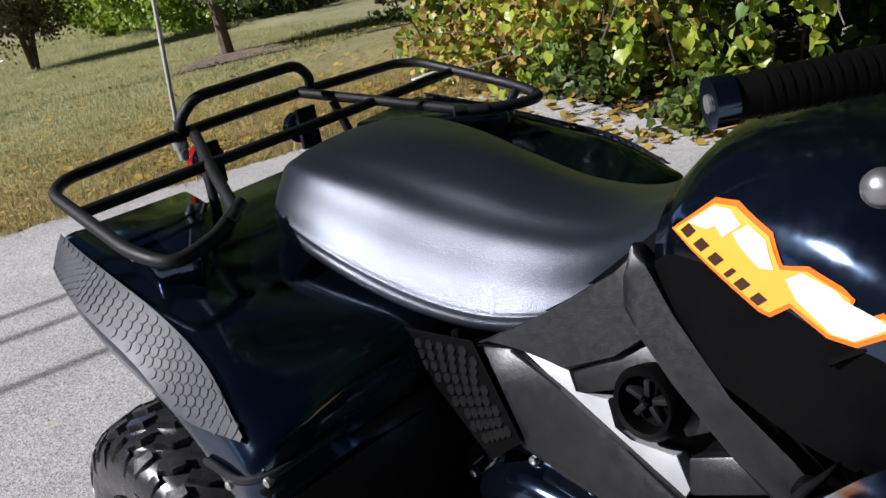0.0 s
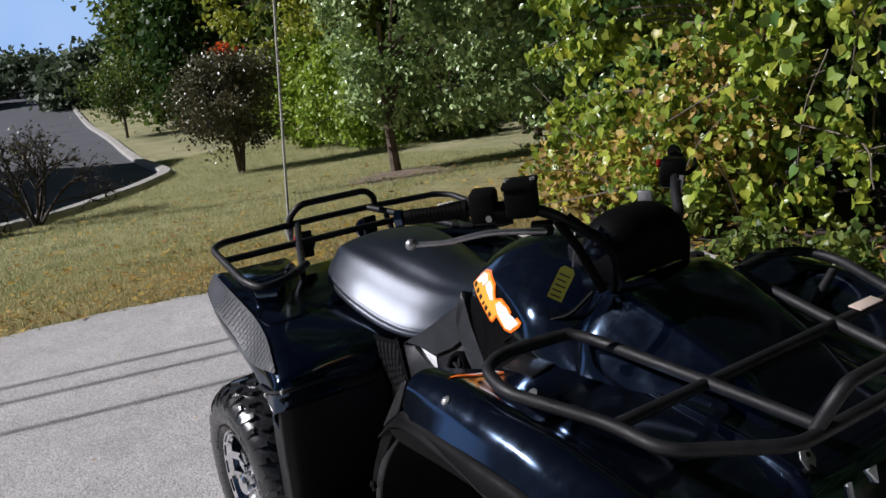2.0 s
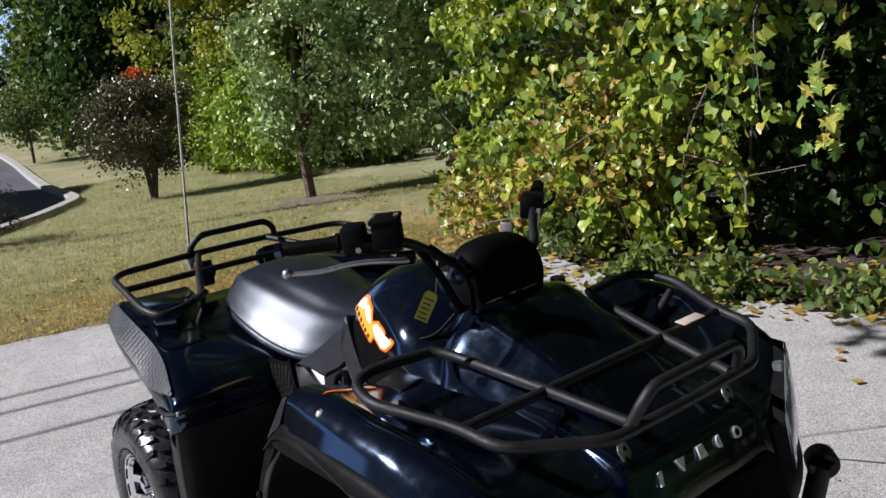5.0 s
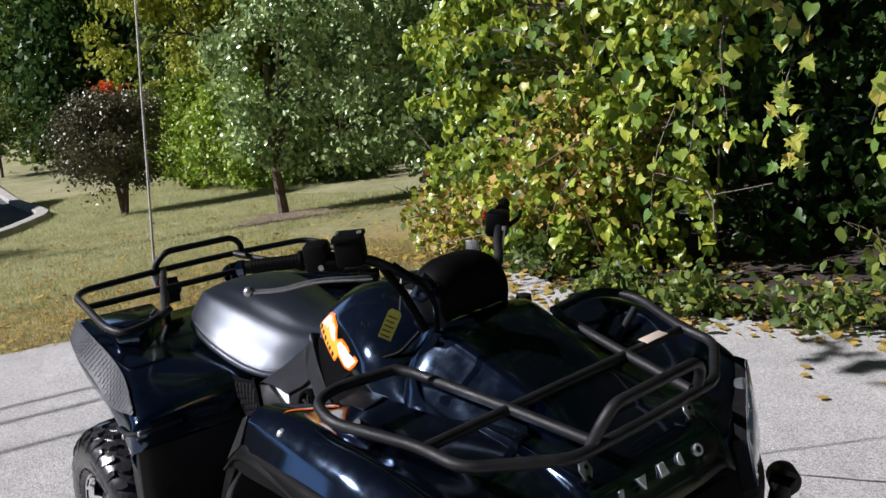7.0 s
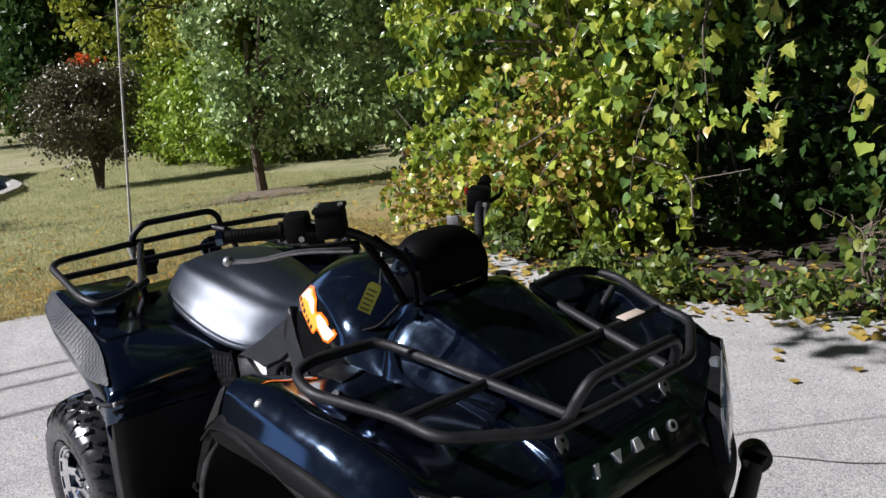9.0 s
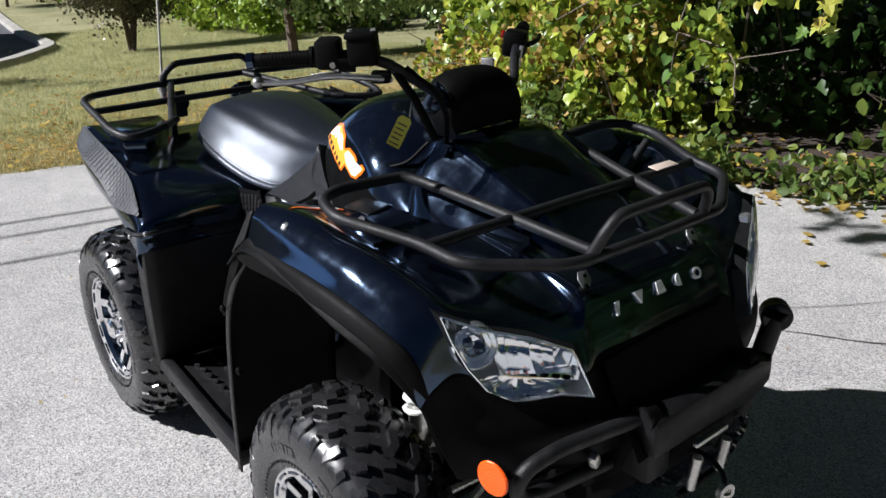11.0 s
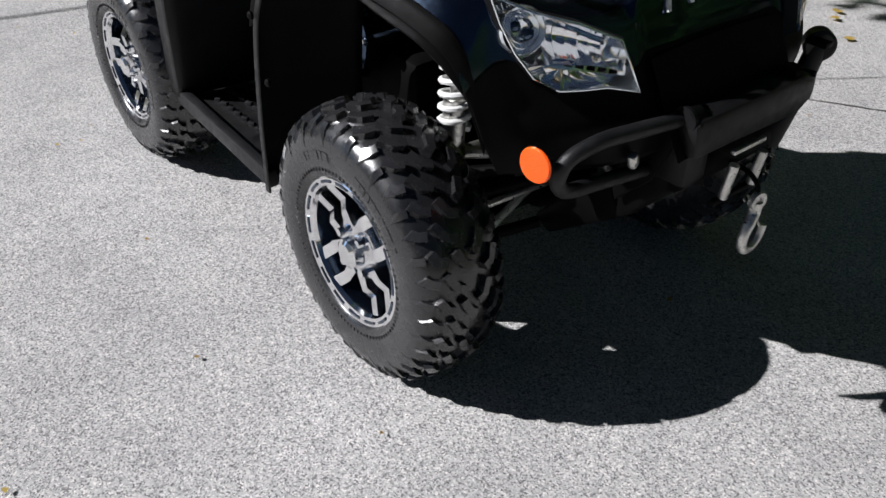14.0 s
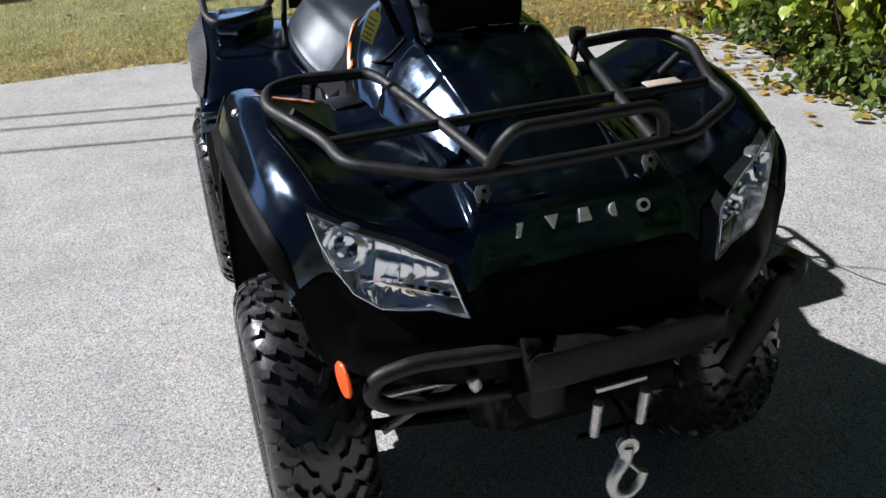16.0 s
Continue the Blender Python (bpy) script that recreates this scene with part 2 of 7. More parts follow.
RED_LEAF = leaf_material("orange_red_leaf", [(0.0, (0.6, 0.08, 0.02)), (1.0, (0.75, 0.2, 0.03))], 0.45)
RUST_LEAF = leaf_material("rust_leaf", [(0.0, (0.14, 0.06, 0.025)), (1.0, (0.30, 0.15, 0.05))], 0.5)
FAR_LEAF = leaf_material("distant_leaf", [(0.0, (0.075, 0.112, 0.068)), (0.6, (0.128, 0.173, 0.090)), (1.0, (0.225, 0.240, 0.112))], 0.6, 0.2)
DRY_LEAF = leaf_material("fallen_leaf", [(0.0, (0.24, 0.13, 0.045)), (0.5, (0.45, 0.32, 0.06)), (1.0, (0.46, 0.34, 0.10))], 0.6, 0.2)
BLADE = leaf_material("grass_blade", [(0.0, (0.17, 0.21, 0.08)), (0.4, (0.52, 0.52, 0.27)), (0.75, (0.70, 0.66, 0.41)), (1.0, (0.80, 0.71, 0.50))], 0.6, 0.45)


browner_edge(BLADE)


# ---- mesh helpers ----
def finish(me, mat, sharp=35):
    if mat:
        me.materials.append(mat)
    me.polygons.foreach_set("use_smooth", [True] * len(me.polygons))
    me.set_sharp_from_angle(angle=radians(sharp))
    return me


def part(name, bm, mat, parent=None, label="", sharp=35):
    """Links a bmesh, or a mesh, as one object under a thing or a part."""
    if isinstance(bm, bmesh.types.BMesh):
        me = bpy.data.meshes.new(name)
        bmesh.ops.recalc_face_normals(bm, faces=bm.faces[:])
        bm.to_mesh(me)
        bm.free()
    else:
        me = bm
    ob = new(name, finish(me, mat, sharp))
    if parent:
        ob.parent = parent
    return tagged(ob, label)


def thing(name, label, category, at=(0, 0, 0), group="", kind=""):
    ob = new(name)
    ob.empty_display_size = 0.2
    ob.location = at
    return tagged(ob, label, category, group, kind)


def structure(name, bm, mat, label, category):
    return tagged(part(name, bm, mat), label, category, "", "structure")


def catmull(p, n):
    """Smooth curve through the rows of p, n steps between rows."""
    p = np.asarray(p, float)
    q = np.concatenate([2 * p[:1] - p[1:2], p, 2 * p[-1:] - p[-2:-1]])
    out = []
    for i in range(len(p) - 1):
        a, b, c, d = q[i:i + 4]
        for t in np.arange(n) / n:
            out.append(0.5 * (2 * b + (c - a) * t + (2 * a - 5 * b + 4 * c - d) * t ** 2 + (3 * b - a - 3 * c + d) * t ** 3))
    out.append(p[-1])
    return np.array(out)


def sheet(rows, nu=4, nv=4, wrap=False):
    """A smooth skin over a grid of control points."""
    g = catmull(np.asarray(rows, float), nu)
    g = catmull(g.transpose(1, 0, 2), nv).transpose(1, 0, 2)
    return skin(g, wrap)


def skin(g, wrap=False, caps=False):
    bm = bmesh.new()
    h, w = g.shape[:2]
    v = [[bm.verts.new(g[i, j]) for j in range(w)] for i in range(h)]
    for i in range(h - 1):
        for j in range(w if wrap else w - 1):
            k = (j + 1) % w
            bm.faces.new((v[i][j], v[i][k], v[i + 1][k], v[i + 1][j]))
    if caps:
        bm.faces.new(v[0])
        bm.faces.new(v[-1])
    return bm


def mirrored(rows):
    """Half sections, from the centre outwards on the +y side, made whole."""
    return [[(x, -y, z) for x, y, z in r[:0:-1]] + list(r) for r in rows]


def shell(ob, thickness, offset=-1.0):
    s = ob.modifiers.new("shell", "SOLIDIFY")
    s.thickness, s.offset = thickness, offset
    return ob


def rounded(pts, bend, steps=5):
    """A polyline with its corners rounded."""
    p = [Vector(q) for q in pts]
    out = [p[0]]
    for a, b, c in zip(p, p[1:], p[2:]):
        r = min(bend, (a - b).length * 0.48, (c - b).length * 0.48)
        s, e = b + (a - b).normalized() * r, b + (c - b).normalized() * r
        for i in range(steps + 1):
            t = i / steps
            out.append(s * (1 - t) ** 2 + b * 2 * t * (1 - t) + e * t * t)
    return out + [p[-1]]


def tube_into(bm, pts, radius, sides=14, taper=None):
    p = [Vector(q) for q in pts]
    n = None
    rings = []
    for i, q in enumerate(p):
        d = (p[min(i + 1, len(p) - 1)] - p[max(i - 1, 0)]).normalized()
        if n is None:
            n = d.orthogonal().normalized()
        n = (n - d * n.dot(d)).normalized()
        b = d.cross(n)
        r = radius if taper is None else radius + (taper - radius) * i / (len(p) - 1)
        rings.append([bm.verts.new(q + (n * math.cos(a) + b * math.sin(a)) * r) for a in (2 * math.pi * k / sides for k in range(sides))])
    for a, b in zip(rings, rings[1:]):
        for k in range(sides):
            bm.faces.new((a[k], a[(k + 1) % sides], b[(k + 1) % sides], b[k]))
    bm.faces.new(rings[0])
    bm.faces.new(rings[-1])
    return bm


def tube(pts, radius, bend=0.0, sides=14, taper=None):
    return tube_into(bmesh.new(), rounded(pts, bend) if bend else pts, radius, sides, taper)


def lathe(profile, n=32, m=Matrix()):
    """Turns (radius, along) pairs about the y axis."""
    g = np.array([[(r * math.cos(a), y, r * math.sin(a)) for a in (2 * math.pi * k / n for k in range(n))] for r, y in profile])
    bm = skin(g, True, True)
    bmesh.ops.transform(bm, matrix=m, verts=bm.verts[:])
    return bm


def box_into(bm, size, m=Matrix(), bevel=0.0):
    made = bmesh.ops.create_cube(bm, size=1.0, matrix=m @ Matrix.Diagonal((*size, 1)))
    if bevel:
        edges = {e for v in made["verts"] for e in v.link_edges}
        bmesh.ops.bevel(bm, geom=list(edges), offset=bevel, segments=2, affect="EDGES", profile=0.5)
    return bm


def box(size, m=Matrix(), bevel=0.004):
    return box_into(bmesh.new(), size, m, bevel)


def prism_into(bm, outline, depth, m=Matrix()):
    """A flat outline in x, y given a depth along z."""
    low = [bm.verts.new(m @ Vector((x, y, 0))) for x, y in outline]
    top = [bm.verts.new(m @ Vector((x, y, depth))) for x, y in outline]
    bm.faces.new(low[::-1])
    bm.faces.new(top)
    for i in range(len(low)):
        j = (i + 1) % len(low)
        bm.faces.new((low[i], low[j], top[j], top[i]))
    return bm


def prism(outline, depth, m=Matrix(), bevel=0.0):
    bm = prism_into(bmesh.new(), outline, depth, m)
    if bevel:
        bmesh.ops.bevel(bm, geom=bm.edges[:], offset=bevel, segments=2, affect="EDGES", profile=0.5)
    return bm


def frame_of(origin, u, v):
    """Axes with x along u and y near v, at origin."""
    u = Vector(u).normalized()
    w = u.cross(Vector(v)).normalized()
    return Matrix.Translation(origin) @ Matrix((u, w.cross(u), w)).transposed().to_4x4()


def flip(bm):
    """The mirror image across the vehicle's middle."""
    bmesh.ops.transform(bm, matrix=Matrix.Diagonal((1, -1, 1, 1)), verts=bm.verts[:])
    return bm


def raw_mesh(name, verts, faces_n, per):
    """A mesh from arrays: verts (n, 3) and faces of `per` corners each."""
    me = bpy.data.meshes.new(name)
    faces_n = np.asarray(faces_n, np.int32)
    me.vertices.add(len(verts))
    me.vertices.foreach_set("co", np.asarray(verts, np.float32).ravel())
    me.loops.add(faces_n.size)
    me.loops.foreach_set("vertex_index", faces_n.ravel())
    me.polygons.add(len(faces_n))
    me.polygons.foreach_set("loop_start", np.arange(0, faces_n.size, per, dtype=np.int32))
    me.update(calc_edges=True)
    me.validate()
    return me


# ---- ground ----
FALL = ((-400, 0.5), (-300, 0.5), (-100, -1.6), (-50, -1.9), (-25, -1.5), (-15.3, -0.98), (-8.4, -0.40), (-3.2, 0.0), (80, 0.0))


def ground_z(x):
    return np.interp(x, [a for a, _ in FALL], [b for _, b in FALL])


XS = np.unique(np.round(np.concatenate([np.arange(-400, -60, 10), np.arange(-60, -20, 2.0), np.arange(-20, 6, 0.5), [8, 20, 80, 400]]), 3))
_g = np.array([[(x, y, ground_z(x) - (0.02 if x < -2.5 else 0.035)) for y in (-150, -40, -10, 0, 5, 12, 40, 150)] for x in XS])
structure("ground", skin(_g), LAWN, "patchy dry autumn lawn falling away from the driveway", "lawn")

# Driveway: a thick slab with a wavering edge towards lawn and hedge.
DRIVE_EDGE = [(-3.45, -6.0), (-3.42, -1.9), (-3.42, -0.6), (-3.25, 0.3), (-2.95, 1.3), (-2.72, 2.1), (-2.62, 2.95), (-2.1, 3.2), (-1.65, 3.15), (-1.2, 3.0), (-0.7, 2.95),
              (-0.2, 3.02), (0.3, 3.2), (0.75, 3.38), (1.6, 3.5), (5.0, 3.6), (14.0, 3.8)]
_edge = catmull([(x, y, 0) for x, y in DRIVE_EDGE], 12)
_rng = np.random.default_rng(4)
_edge[1:-1, :2] += _rng.normal(0, 0.012, (len(_edge) - 2, 2))
_bm = prism_into(bmesh.new(), [(x, y) for x, y, _ in _edge] + [(14, -12), (-3.5, -12)], 0.12, Matrix.Translation((0, 0, -0.12)))
structure("driveway", _bm, DRIVE, "worn light grey exposed-aggregate driveway", "driveway")


def crack(pts, width, seed):
    r = np.random.default_rng(seed)
    p = catmull([(x, y, 0) for x, y in pts], 14)
    p[:, :2] += r.normal(0, 0.006, (len(p), 2))
    d = np.gradient(p, axis=0)
    side = np.stack([-d[:, 1], d[:, 0], 0 * d[:, 0]], 1)
    side /= np.linalg.norm(side, axis=1, keepdims=True)
    w = width * r.uniform(0.4, 1.0, (len(p), 1))
    g = np.stack([p - side * w, p + side * w], 1)
    g[:, :, 2] = 0.004
    return skin(g)


structure("driveway_crack", crack([(-1.2, 0.9), (0.0, 1.25), (1.15, 1.6), (1.9, 2.2), (2.8, 3.3)], 0.005, 1), TAR, "thin dark crack across the driveway", "crack")
structure("driveway_crack", crack([(-2.4, -2.6), (-1.2, -2.2), (0.1, -2.5), (1.2, -2.2)], 0.003, 2), TAR, "hairline crack in the driveway", "crack")

# The road below the lawn, with its kerb.
KERB_LINE = [(-10.2, -60), (-10.3, -20), (-10.5, -7), (-10.7, -3), (-11.0, -1.2), (-11.5, -0.1), (-12.6, 0.95), (-15.1, 2.42), (-16.9, 3.45), (-17.8, 3.85), (-19.0, 4.12),
             (-23, 4.65), (-29.3, 5.5), (-37.7, 6.7), (-52, 8.5), (-65, 10.3), (-120, 18), (-300, 40)]
_kx, _ky = np.array(KERB_LINE[::-1]).T
_rx = XS[(XS <= -10.5) & (XS >= -300)]
_g = np.array([[(x, y, ground_z(x) + 0.01) for y in (-90, np.interp(x, _kx, _ky))] for x in _rx])
structure("road", skin(_g), ROAD, "dark asphalt road curving past the lawn", "road")
_kp = catmull([(x, y, 0) for x, y in KERB_LINE], 10)
_kp[:, 2] = ground_z(_kp[:, 0])
_d = np.gradient(_kp, axis=0)
_s = np.stack([-_d[:, 1], _d[:, 0], 0 * _d[:, 0]], 1)
_s /= np.linalg.norm(_s, axis=1, keepdims=True)
_up = np.array((0, 0, 1.0))
_g = np.stack([_kp + _s * a + _up * b for a, b in ((0.16, -0.1), (0.15, 0.10), (0.12, 0.125), (-0.13, 0.125), (-0.16, 0.1), (-0.17, -0.1))], 1)
structure("kerb", skin(_g), KERB, "pale concrete kerb along the road", "kerb")
_g = np.array([[(x, y, ground_z(x) + 0.05) for y in (-60, -1.3 + 0.02 * (x + 31))] for x in np.arange(-37, -26, 1.0)])
structure("grass_island", skin(_g), LAWN, "strip of green grass between road lanes", "lawn")


# Clear sky low over the horizon, far beyond everything.
SKYMAT = bpy.data.materials.new("clear_sky")
SKYMAT.use_nodes = True
_e = node(SKYMAT, "ShaderNodeEmission", Strength=1.3)
wire(SKYMAT, ramp(SKYMAT, noise_of(SKYMAT, 0.004, 3), [(0.3, (0.34, 0.55, 0.88)), (0.7, (0.47, 0.66, 0.92))]), _e.inputs["Color"])
wire(SKYMAT, _e.outputs[0], SKYMAT.node_tree.nodes["Material Output"].inputs[0])
_g = np.array([[(-900 * math.cos(a), 900 * math.sin(a), z) for a in np.linspace(-0.9, 0.9, 19)] for z in (-60, 20, 120, 240)])
structure("backdrop", skin(_g), SKYMAT, "clear pale blue sky above the far trees", "sky")


# ---- foliage helpers ----
LEAF_SIMPLE = (np.array([(0, 0, 0), (-0.36, 0.42, 0.10), (0, 0.5, 0), (0.36, 0.42, 0.10), (0, 1, -0.06)]), [(0, 2, 1), (0, 3, 2), (1, 2, 4), (2, 3, 4)])
LEAF_LOBED = (np.array([(0, 0.10, 0), (-0.36, 0.0, 0.07), (-0.47, 0.22, 0.10), (-0.53, 0.47, 0.05), (-0.33, 0.66, 0.06), (0, 0.98, -0.10), (0.33, 0.66, 0.06), (0.53, 0.47, 0.05), (0.47, 0.22, 0.10), (0.36, 0.0, 0.07), (0, 0.42, -0.02)]),
              [(0, 10, 1), (1, 10, 2), (2, 10, 3), (3, 10, 4), (4, 10, 5), (5, 10, 6), (6, 10, 7), (7, 10, 8), (8, 10, 9), (9, 10, 0)])
LEAF_OVAL = (np.array([(0, 0, 0.04), (-0.26, 0.20, 0.07), (-0.36, 0.48, 0.08), (-0.20, 0.80, 0.0), (0, 1.0, -0.12), (0.20, 0.80, 0.0), (0.36, 0.48, 0.08), (0.26, 0.20, 0.07), (0, 0.46, -0.01)]),
             [(0, 8, 1), (1, 8, 2), (2, 8, 3), (3, 8, 4), (4, 8, 5), (5, 8, 6), (6, 8, 7), (7, 8, 0)])
LEAF_HEART = (np.array([(0, 0.06, 0.05), (-0.30, -0.06, 0.10), (-0.47, 0.16, 0.13), (-0.44, 0.42, 0.10), (-0.24, 0.72, 0.02), (0, 1.0, -0.16), (0.24, 0.72, 0.02), (0.44, 0.42, 0.10), (0.47, 0.16, 0.13), (0.30, -0.06, 0.10), (0, 0.40, -0.03)]),
              [(0, 10, 1), (1, 10, 2), (2, 10, 3), (3, 10, 4), (4, 10, 5), (5, 10, 6), (6, 10, 7), (7, 10, 8), (8, 10, 9), (9, 10, 0)])
LEAF_MAPLE = (np.array([(0, 0.0, 0), (-0.22, 0.10, 0.04), (-0.50, 0.06, 0.02), (-0.36, 0.28, 0.06), (-0.60, 0.50, 0.0), (-0.27, 0.52, 0.05), (-0.22, 0.76, 0.02), (0, 1.05, -0.12), (0.22, 0.76, 0.02), (0.27, 0.52, 0.05), (0.60, 0.50, 0.0), (0.36, 0.28, 0.06), (0.50, 0.06, 0.02), (0.22, 0.10, 0.04), (0, 0.42, -0.02)]),
              [(k, 14, k + 1) for k in range(13)] + [(13, 14, 0)])
LEAF_FAR = (np.array([(-0.5, 0, 0), (0.5, 0.1, 0.1), (0.1, 1, -0.1), (-0.4, 0.8, 0.12)]), [(0, 1, 2), (0, 2, 3)])


def leaf_frames(rng, n, droop=0.5, face=(0, 0, 0)):
    """Random turns whose tips tend to hang, and whose blades may lean towards a side."""
    tip = rng.normal(0, 1, (n, 3))
    tip[:, 2] -= droop * 1.6
    tip /= np.linalg.norm(tip, axis=1, keepdims=True)
    nor = rng.normal(0, 1, (n, 3)) + np.array((0, 0, 0.8)) + np.array(face)
    nor -= tip * (nor * tip).sum(1, keepdims=True)
    nor /= np.linalg.norm(nor, axis=1, keepdims=True) + 1e-9
    return np.stack([np.cross(tip, nor), tip, nor], 2)


def leaves(name, points, rng, size, shape=LEAF_SIMPLE, droop=0.5, face=(0, 0, 0), vary=0.35):
    v, f = shape
    n = len(points)
    turn = leaf_frames(rng, n, droop, face)
    s = size * (1 + vary * rng.uniform(-1, 1, (n, 1, 1)))
    verts = np.einsum("nij,kj->nki", turn, v) * s + np.asarray(points)[:, None]
    faces = np.asarray(f)[None] + (np.arange(n) * len(v))[:, None, None]
    return raw_mesh(name, verts.reshape(-1, 3), faces.reshape(-1, 3), 3)


def crown_points(rng, blobs, n, clumps, spread_r, hollow=0.55):
    """Points in clumps over the outer part of some ellipsoids, uneven with gaps."""
    size = np.array([a * b * c for _, (a, b, c) in blobs]) ** (2 / 3)
    which = rng.choice(len(blobs), clumps, p=size / size.sum())
    way = rng.normal(0, 1, (clumps, 3))
    way /= np.linalg.norm(way, axis=1, keepdims=True)
    depth = hollow + (1.06 - hollow) * rng.uniform(0, 1, (clumps, 1)) ** 0.6
    c = np.array([b[0] for b in blobs], float)[which] + way * depth * np.array([b[1] for b in blobs], float)[which]
    pick = rng.integers(0, clumps, n)
    scale = rng.uniform(0.5, 1.5, (clumps, 1)) * spread_r
    p = c[pick] + rng.normal(0, 1, (n, 3)) * scale[pick] * np.array((1, 1, 0.7))
    return p, c


def limbs(bm, rng, base, top, r, tips, sides=6):
    """A tapered trunk and limbs that run out to some of the clumps."""
    base, top = Vector(base), Vector(top)
    mid = base.lerp(top, 0.5) + Vector((rng.normal(0, 0.05), rng.normal(0, 0.05), 0))
    tube_into(bm, [tuple(q) for q in catmull([base, mid, top], 4)], r, sides + 2, r * 0.35)
    for q in tips:
        a = base.lerp(top, float(rng.uniform(0.35, 0.95)))
        q = Vector(q)
        m = a.lerp(q, 0.5) + Vector((0, 0, 0.12 * (q - a).length))
        tube_into(bm, [tuple(w) for w in catmull([a, m, q], 3)], r * 0.35, sides, r * 0.08)
    return bm


def tree(name, label, category, base, height, blobs, n, leaf, mat, trunk=0.1, clumps=120, spread_r=0.25, shape=LEAF_SIMPLE, droop=0.5, seed=1, bark=BARK, hollow=0.55, group="", stems=1, tips=14):
    rng = np.random.default_rng(seed)
    z = float(ground_z(base[0])) - 0.03
    ob = thing(name, label, category, (base[0], base[1], z), group)
    p, c = crown_points(rng, blobs, n, clumps, spread_r, hollow)
    p = p[p[:, 2] > 0.05]
    bm = bmesh.new()
    for k in range(stems):
        lean = (0, 0) if stems == 1 else rng.normal(0, 0.22 * height, 2)
        limbs(bm, rng, (0.04 * k * (stems > 1), 0, 0), (blobs[0][0][0] * 0.6 + lean[0], blobs[0][0][1] * 0.6 + lean[1], height), trunk, c[rng.choice(len(c), min(tips, len(c)), replace=False)])
    part("trunk", bm, bark, ob)
    part("crown", leaves("crown", p, rng, leaf, shape, droop, (-0.5, -0.9, 0.2)), mat, ob)
    return ob


# ---- lawn details ----
_rng = np.random.default_rng(11)


def blades(n, xr, yr, h, keep, seed):
    r = np.random.default_rng(seed)
    x, y = r.uniform(*xr, n), r.uniform(*yr, n)
    ok = keep(x, y)
    x, y = x[ok], y[ok]
    n = len(x)
    z = ground_z(x) - 0.03
    a, b = r.uniform(0, 2 * np.pi, n), r.normal(0, 1.0, (n, 2)) * h
    hh = h * r.uniform(0.5, 1.4, n)
    w = 0.005
    base = np.stack([x, y, z], 1)
    side = np.stack([np.cos(a), np.sin(a), 0 * a], 1) * w
    tip = base + np.stack([b[:, 0], b[:, 1], hh + 0.03], 1)
    v = np.stack([base - side, base + side, tip], 1).reshape(-1, 3)
    return raw_mesh("grass_blades", v, np.arange(3 * n).reshape(-1, 3), 3)


_ex, _ey = np.array(DRIVE_EDGE[:7]).T
on_lawn = lambda x, y: x < np.interp(y, _ey, _ex) + 0.03  # noqa: E731
tagged(part("grass_tufts", blades(110000, (-6.5, -2.5), (-4.2, 3.6), 0.020, on_lawn, 3), BLADE), "short ragged dry grass beside the driveway", "grass", "", "stuff")
tagged(part("grass_tufts", blades(110000, (-13, -6.5), (-3, 7), 0.026, on_lawn, 5), BLADE), "short dry lawn grass on the slope", "grass", "", "stuff")
tagged(part("grass_tufts", blades(90000, (-24, -13), (1, 9.5), 0.045, lambda x, y: y > np.interp(x, [-24, -19, -15.1, -12.6], [5.2, 4.5, 2.8, 1.3]), 7), BLADE), "mown pale grass beside the road", "grass", "", "stuff")
tagged(part("grass_fringe", blades(9000, (-3.7, -2.5), (-4.2, 3.0), 0.06, lambda x, y: np.abs(x - np.interp(y, _ey, _ex) + 0.06) < 0.10, 6), BLADE), "long straggling grass along the driveway edge", "grass", "", "stuff")


def litter(n, xr, yr, size, seed, keep=None, lift=0.012):
    r = np.random.default_rng(seed)
    x, y = r.uniform(*xr, n), r.uniform(*yr, n)
    if keep:
        ok = keep(x, y)
        x, y = x[ok], y[ok]
    p = np.stack([x, y, np.where(x < -3.3, ground_z(x) + 0.02, lift)], 1)
    v, f = LEAF_LOBED
    t = r.uniform(0, 2 * np.pi, len(x))
    tip = np.stack([np.cos(t), np.sin(t), r.normal(0, 0.15, len(x))], 1)
    nor = np.array((0, 0, 1.0)) + r.normal(0, 0.2, (len(x), 3))
    nor -= tip * (nor * tip).sum(1, keepdims=True)
    turn = np.stack([np.cross(tip, nor), tip, nor], 2)
    s = size * r.uniform(0.5, 1.3, (len(x), 1, 1))
    verts = np.einsum("nij,kj->nki", turn, v) * s + p[:, None]
    faces = np.asarray(f)[None] + (np.arange(len(x)) * len(v))[:, None, None]
    return raw_mesh("fallen_leaves", verts.reshape(-1, 3), faces.reshape(-1, 3), 3)


tagged(part("fallen_leaves", litter(900, (-11, -3.3), (-3, 6), 0.055, 8), DRY_LEAF), "scattered yellow and brown leaves on the lawn", "leaves", "", "stuff")
tagged(part("fallen_leaves", litter(5200, (-6.5, -2.9), (-3.2, 3.2), 0.035, 14, lambda x, y: (x < np.interp(y, _ey, _ex) - 0.02) & (np.random.default_rng(3).uniform(0, 1, len(x)) < np.exp((x + 3.3) * 0.7))), DRY_LEAF), "brown leaf scraps along the lawn edge", "leaves", "", "stuff")
tagged(part("fallen_leaves", litter(1100, (-3.2, 1.5), (2.3, 4.2), 0.055, 9, lambda x, y: y > np.interp(x, [-3.2, -1, 0, 1.5], [2.9, 2.55, 2.75, 3.2])), DRY_LEAF), "drift of fallen leaves under the hedge", "leaves", "", "stuff")
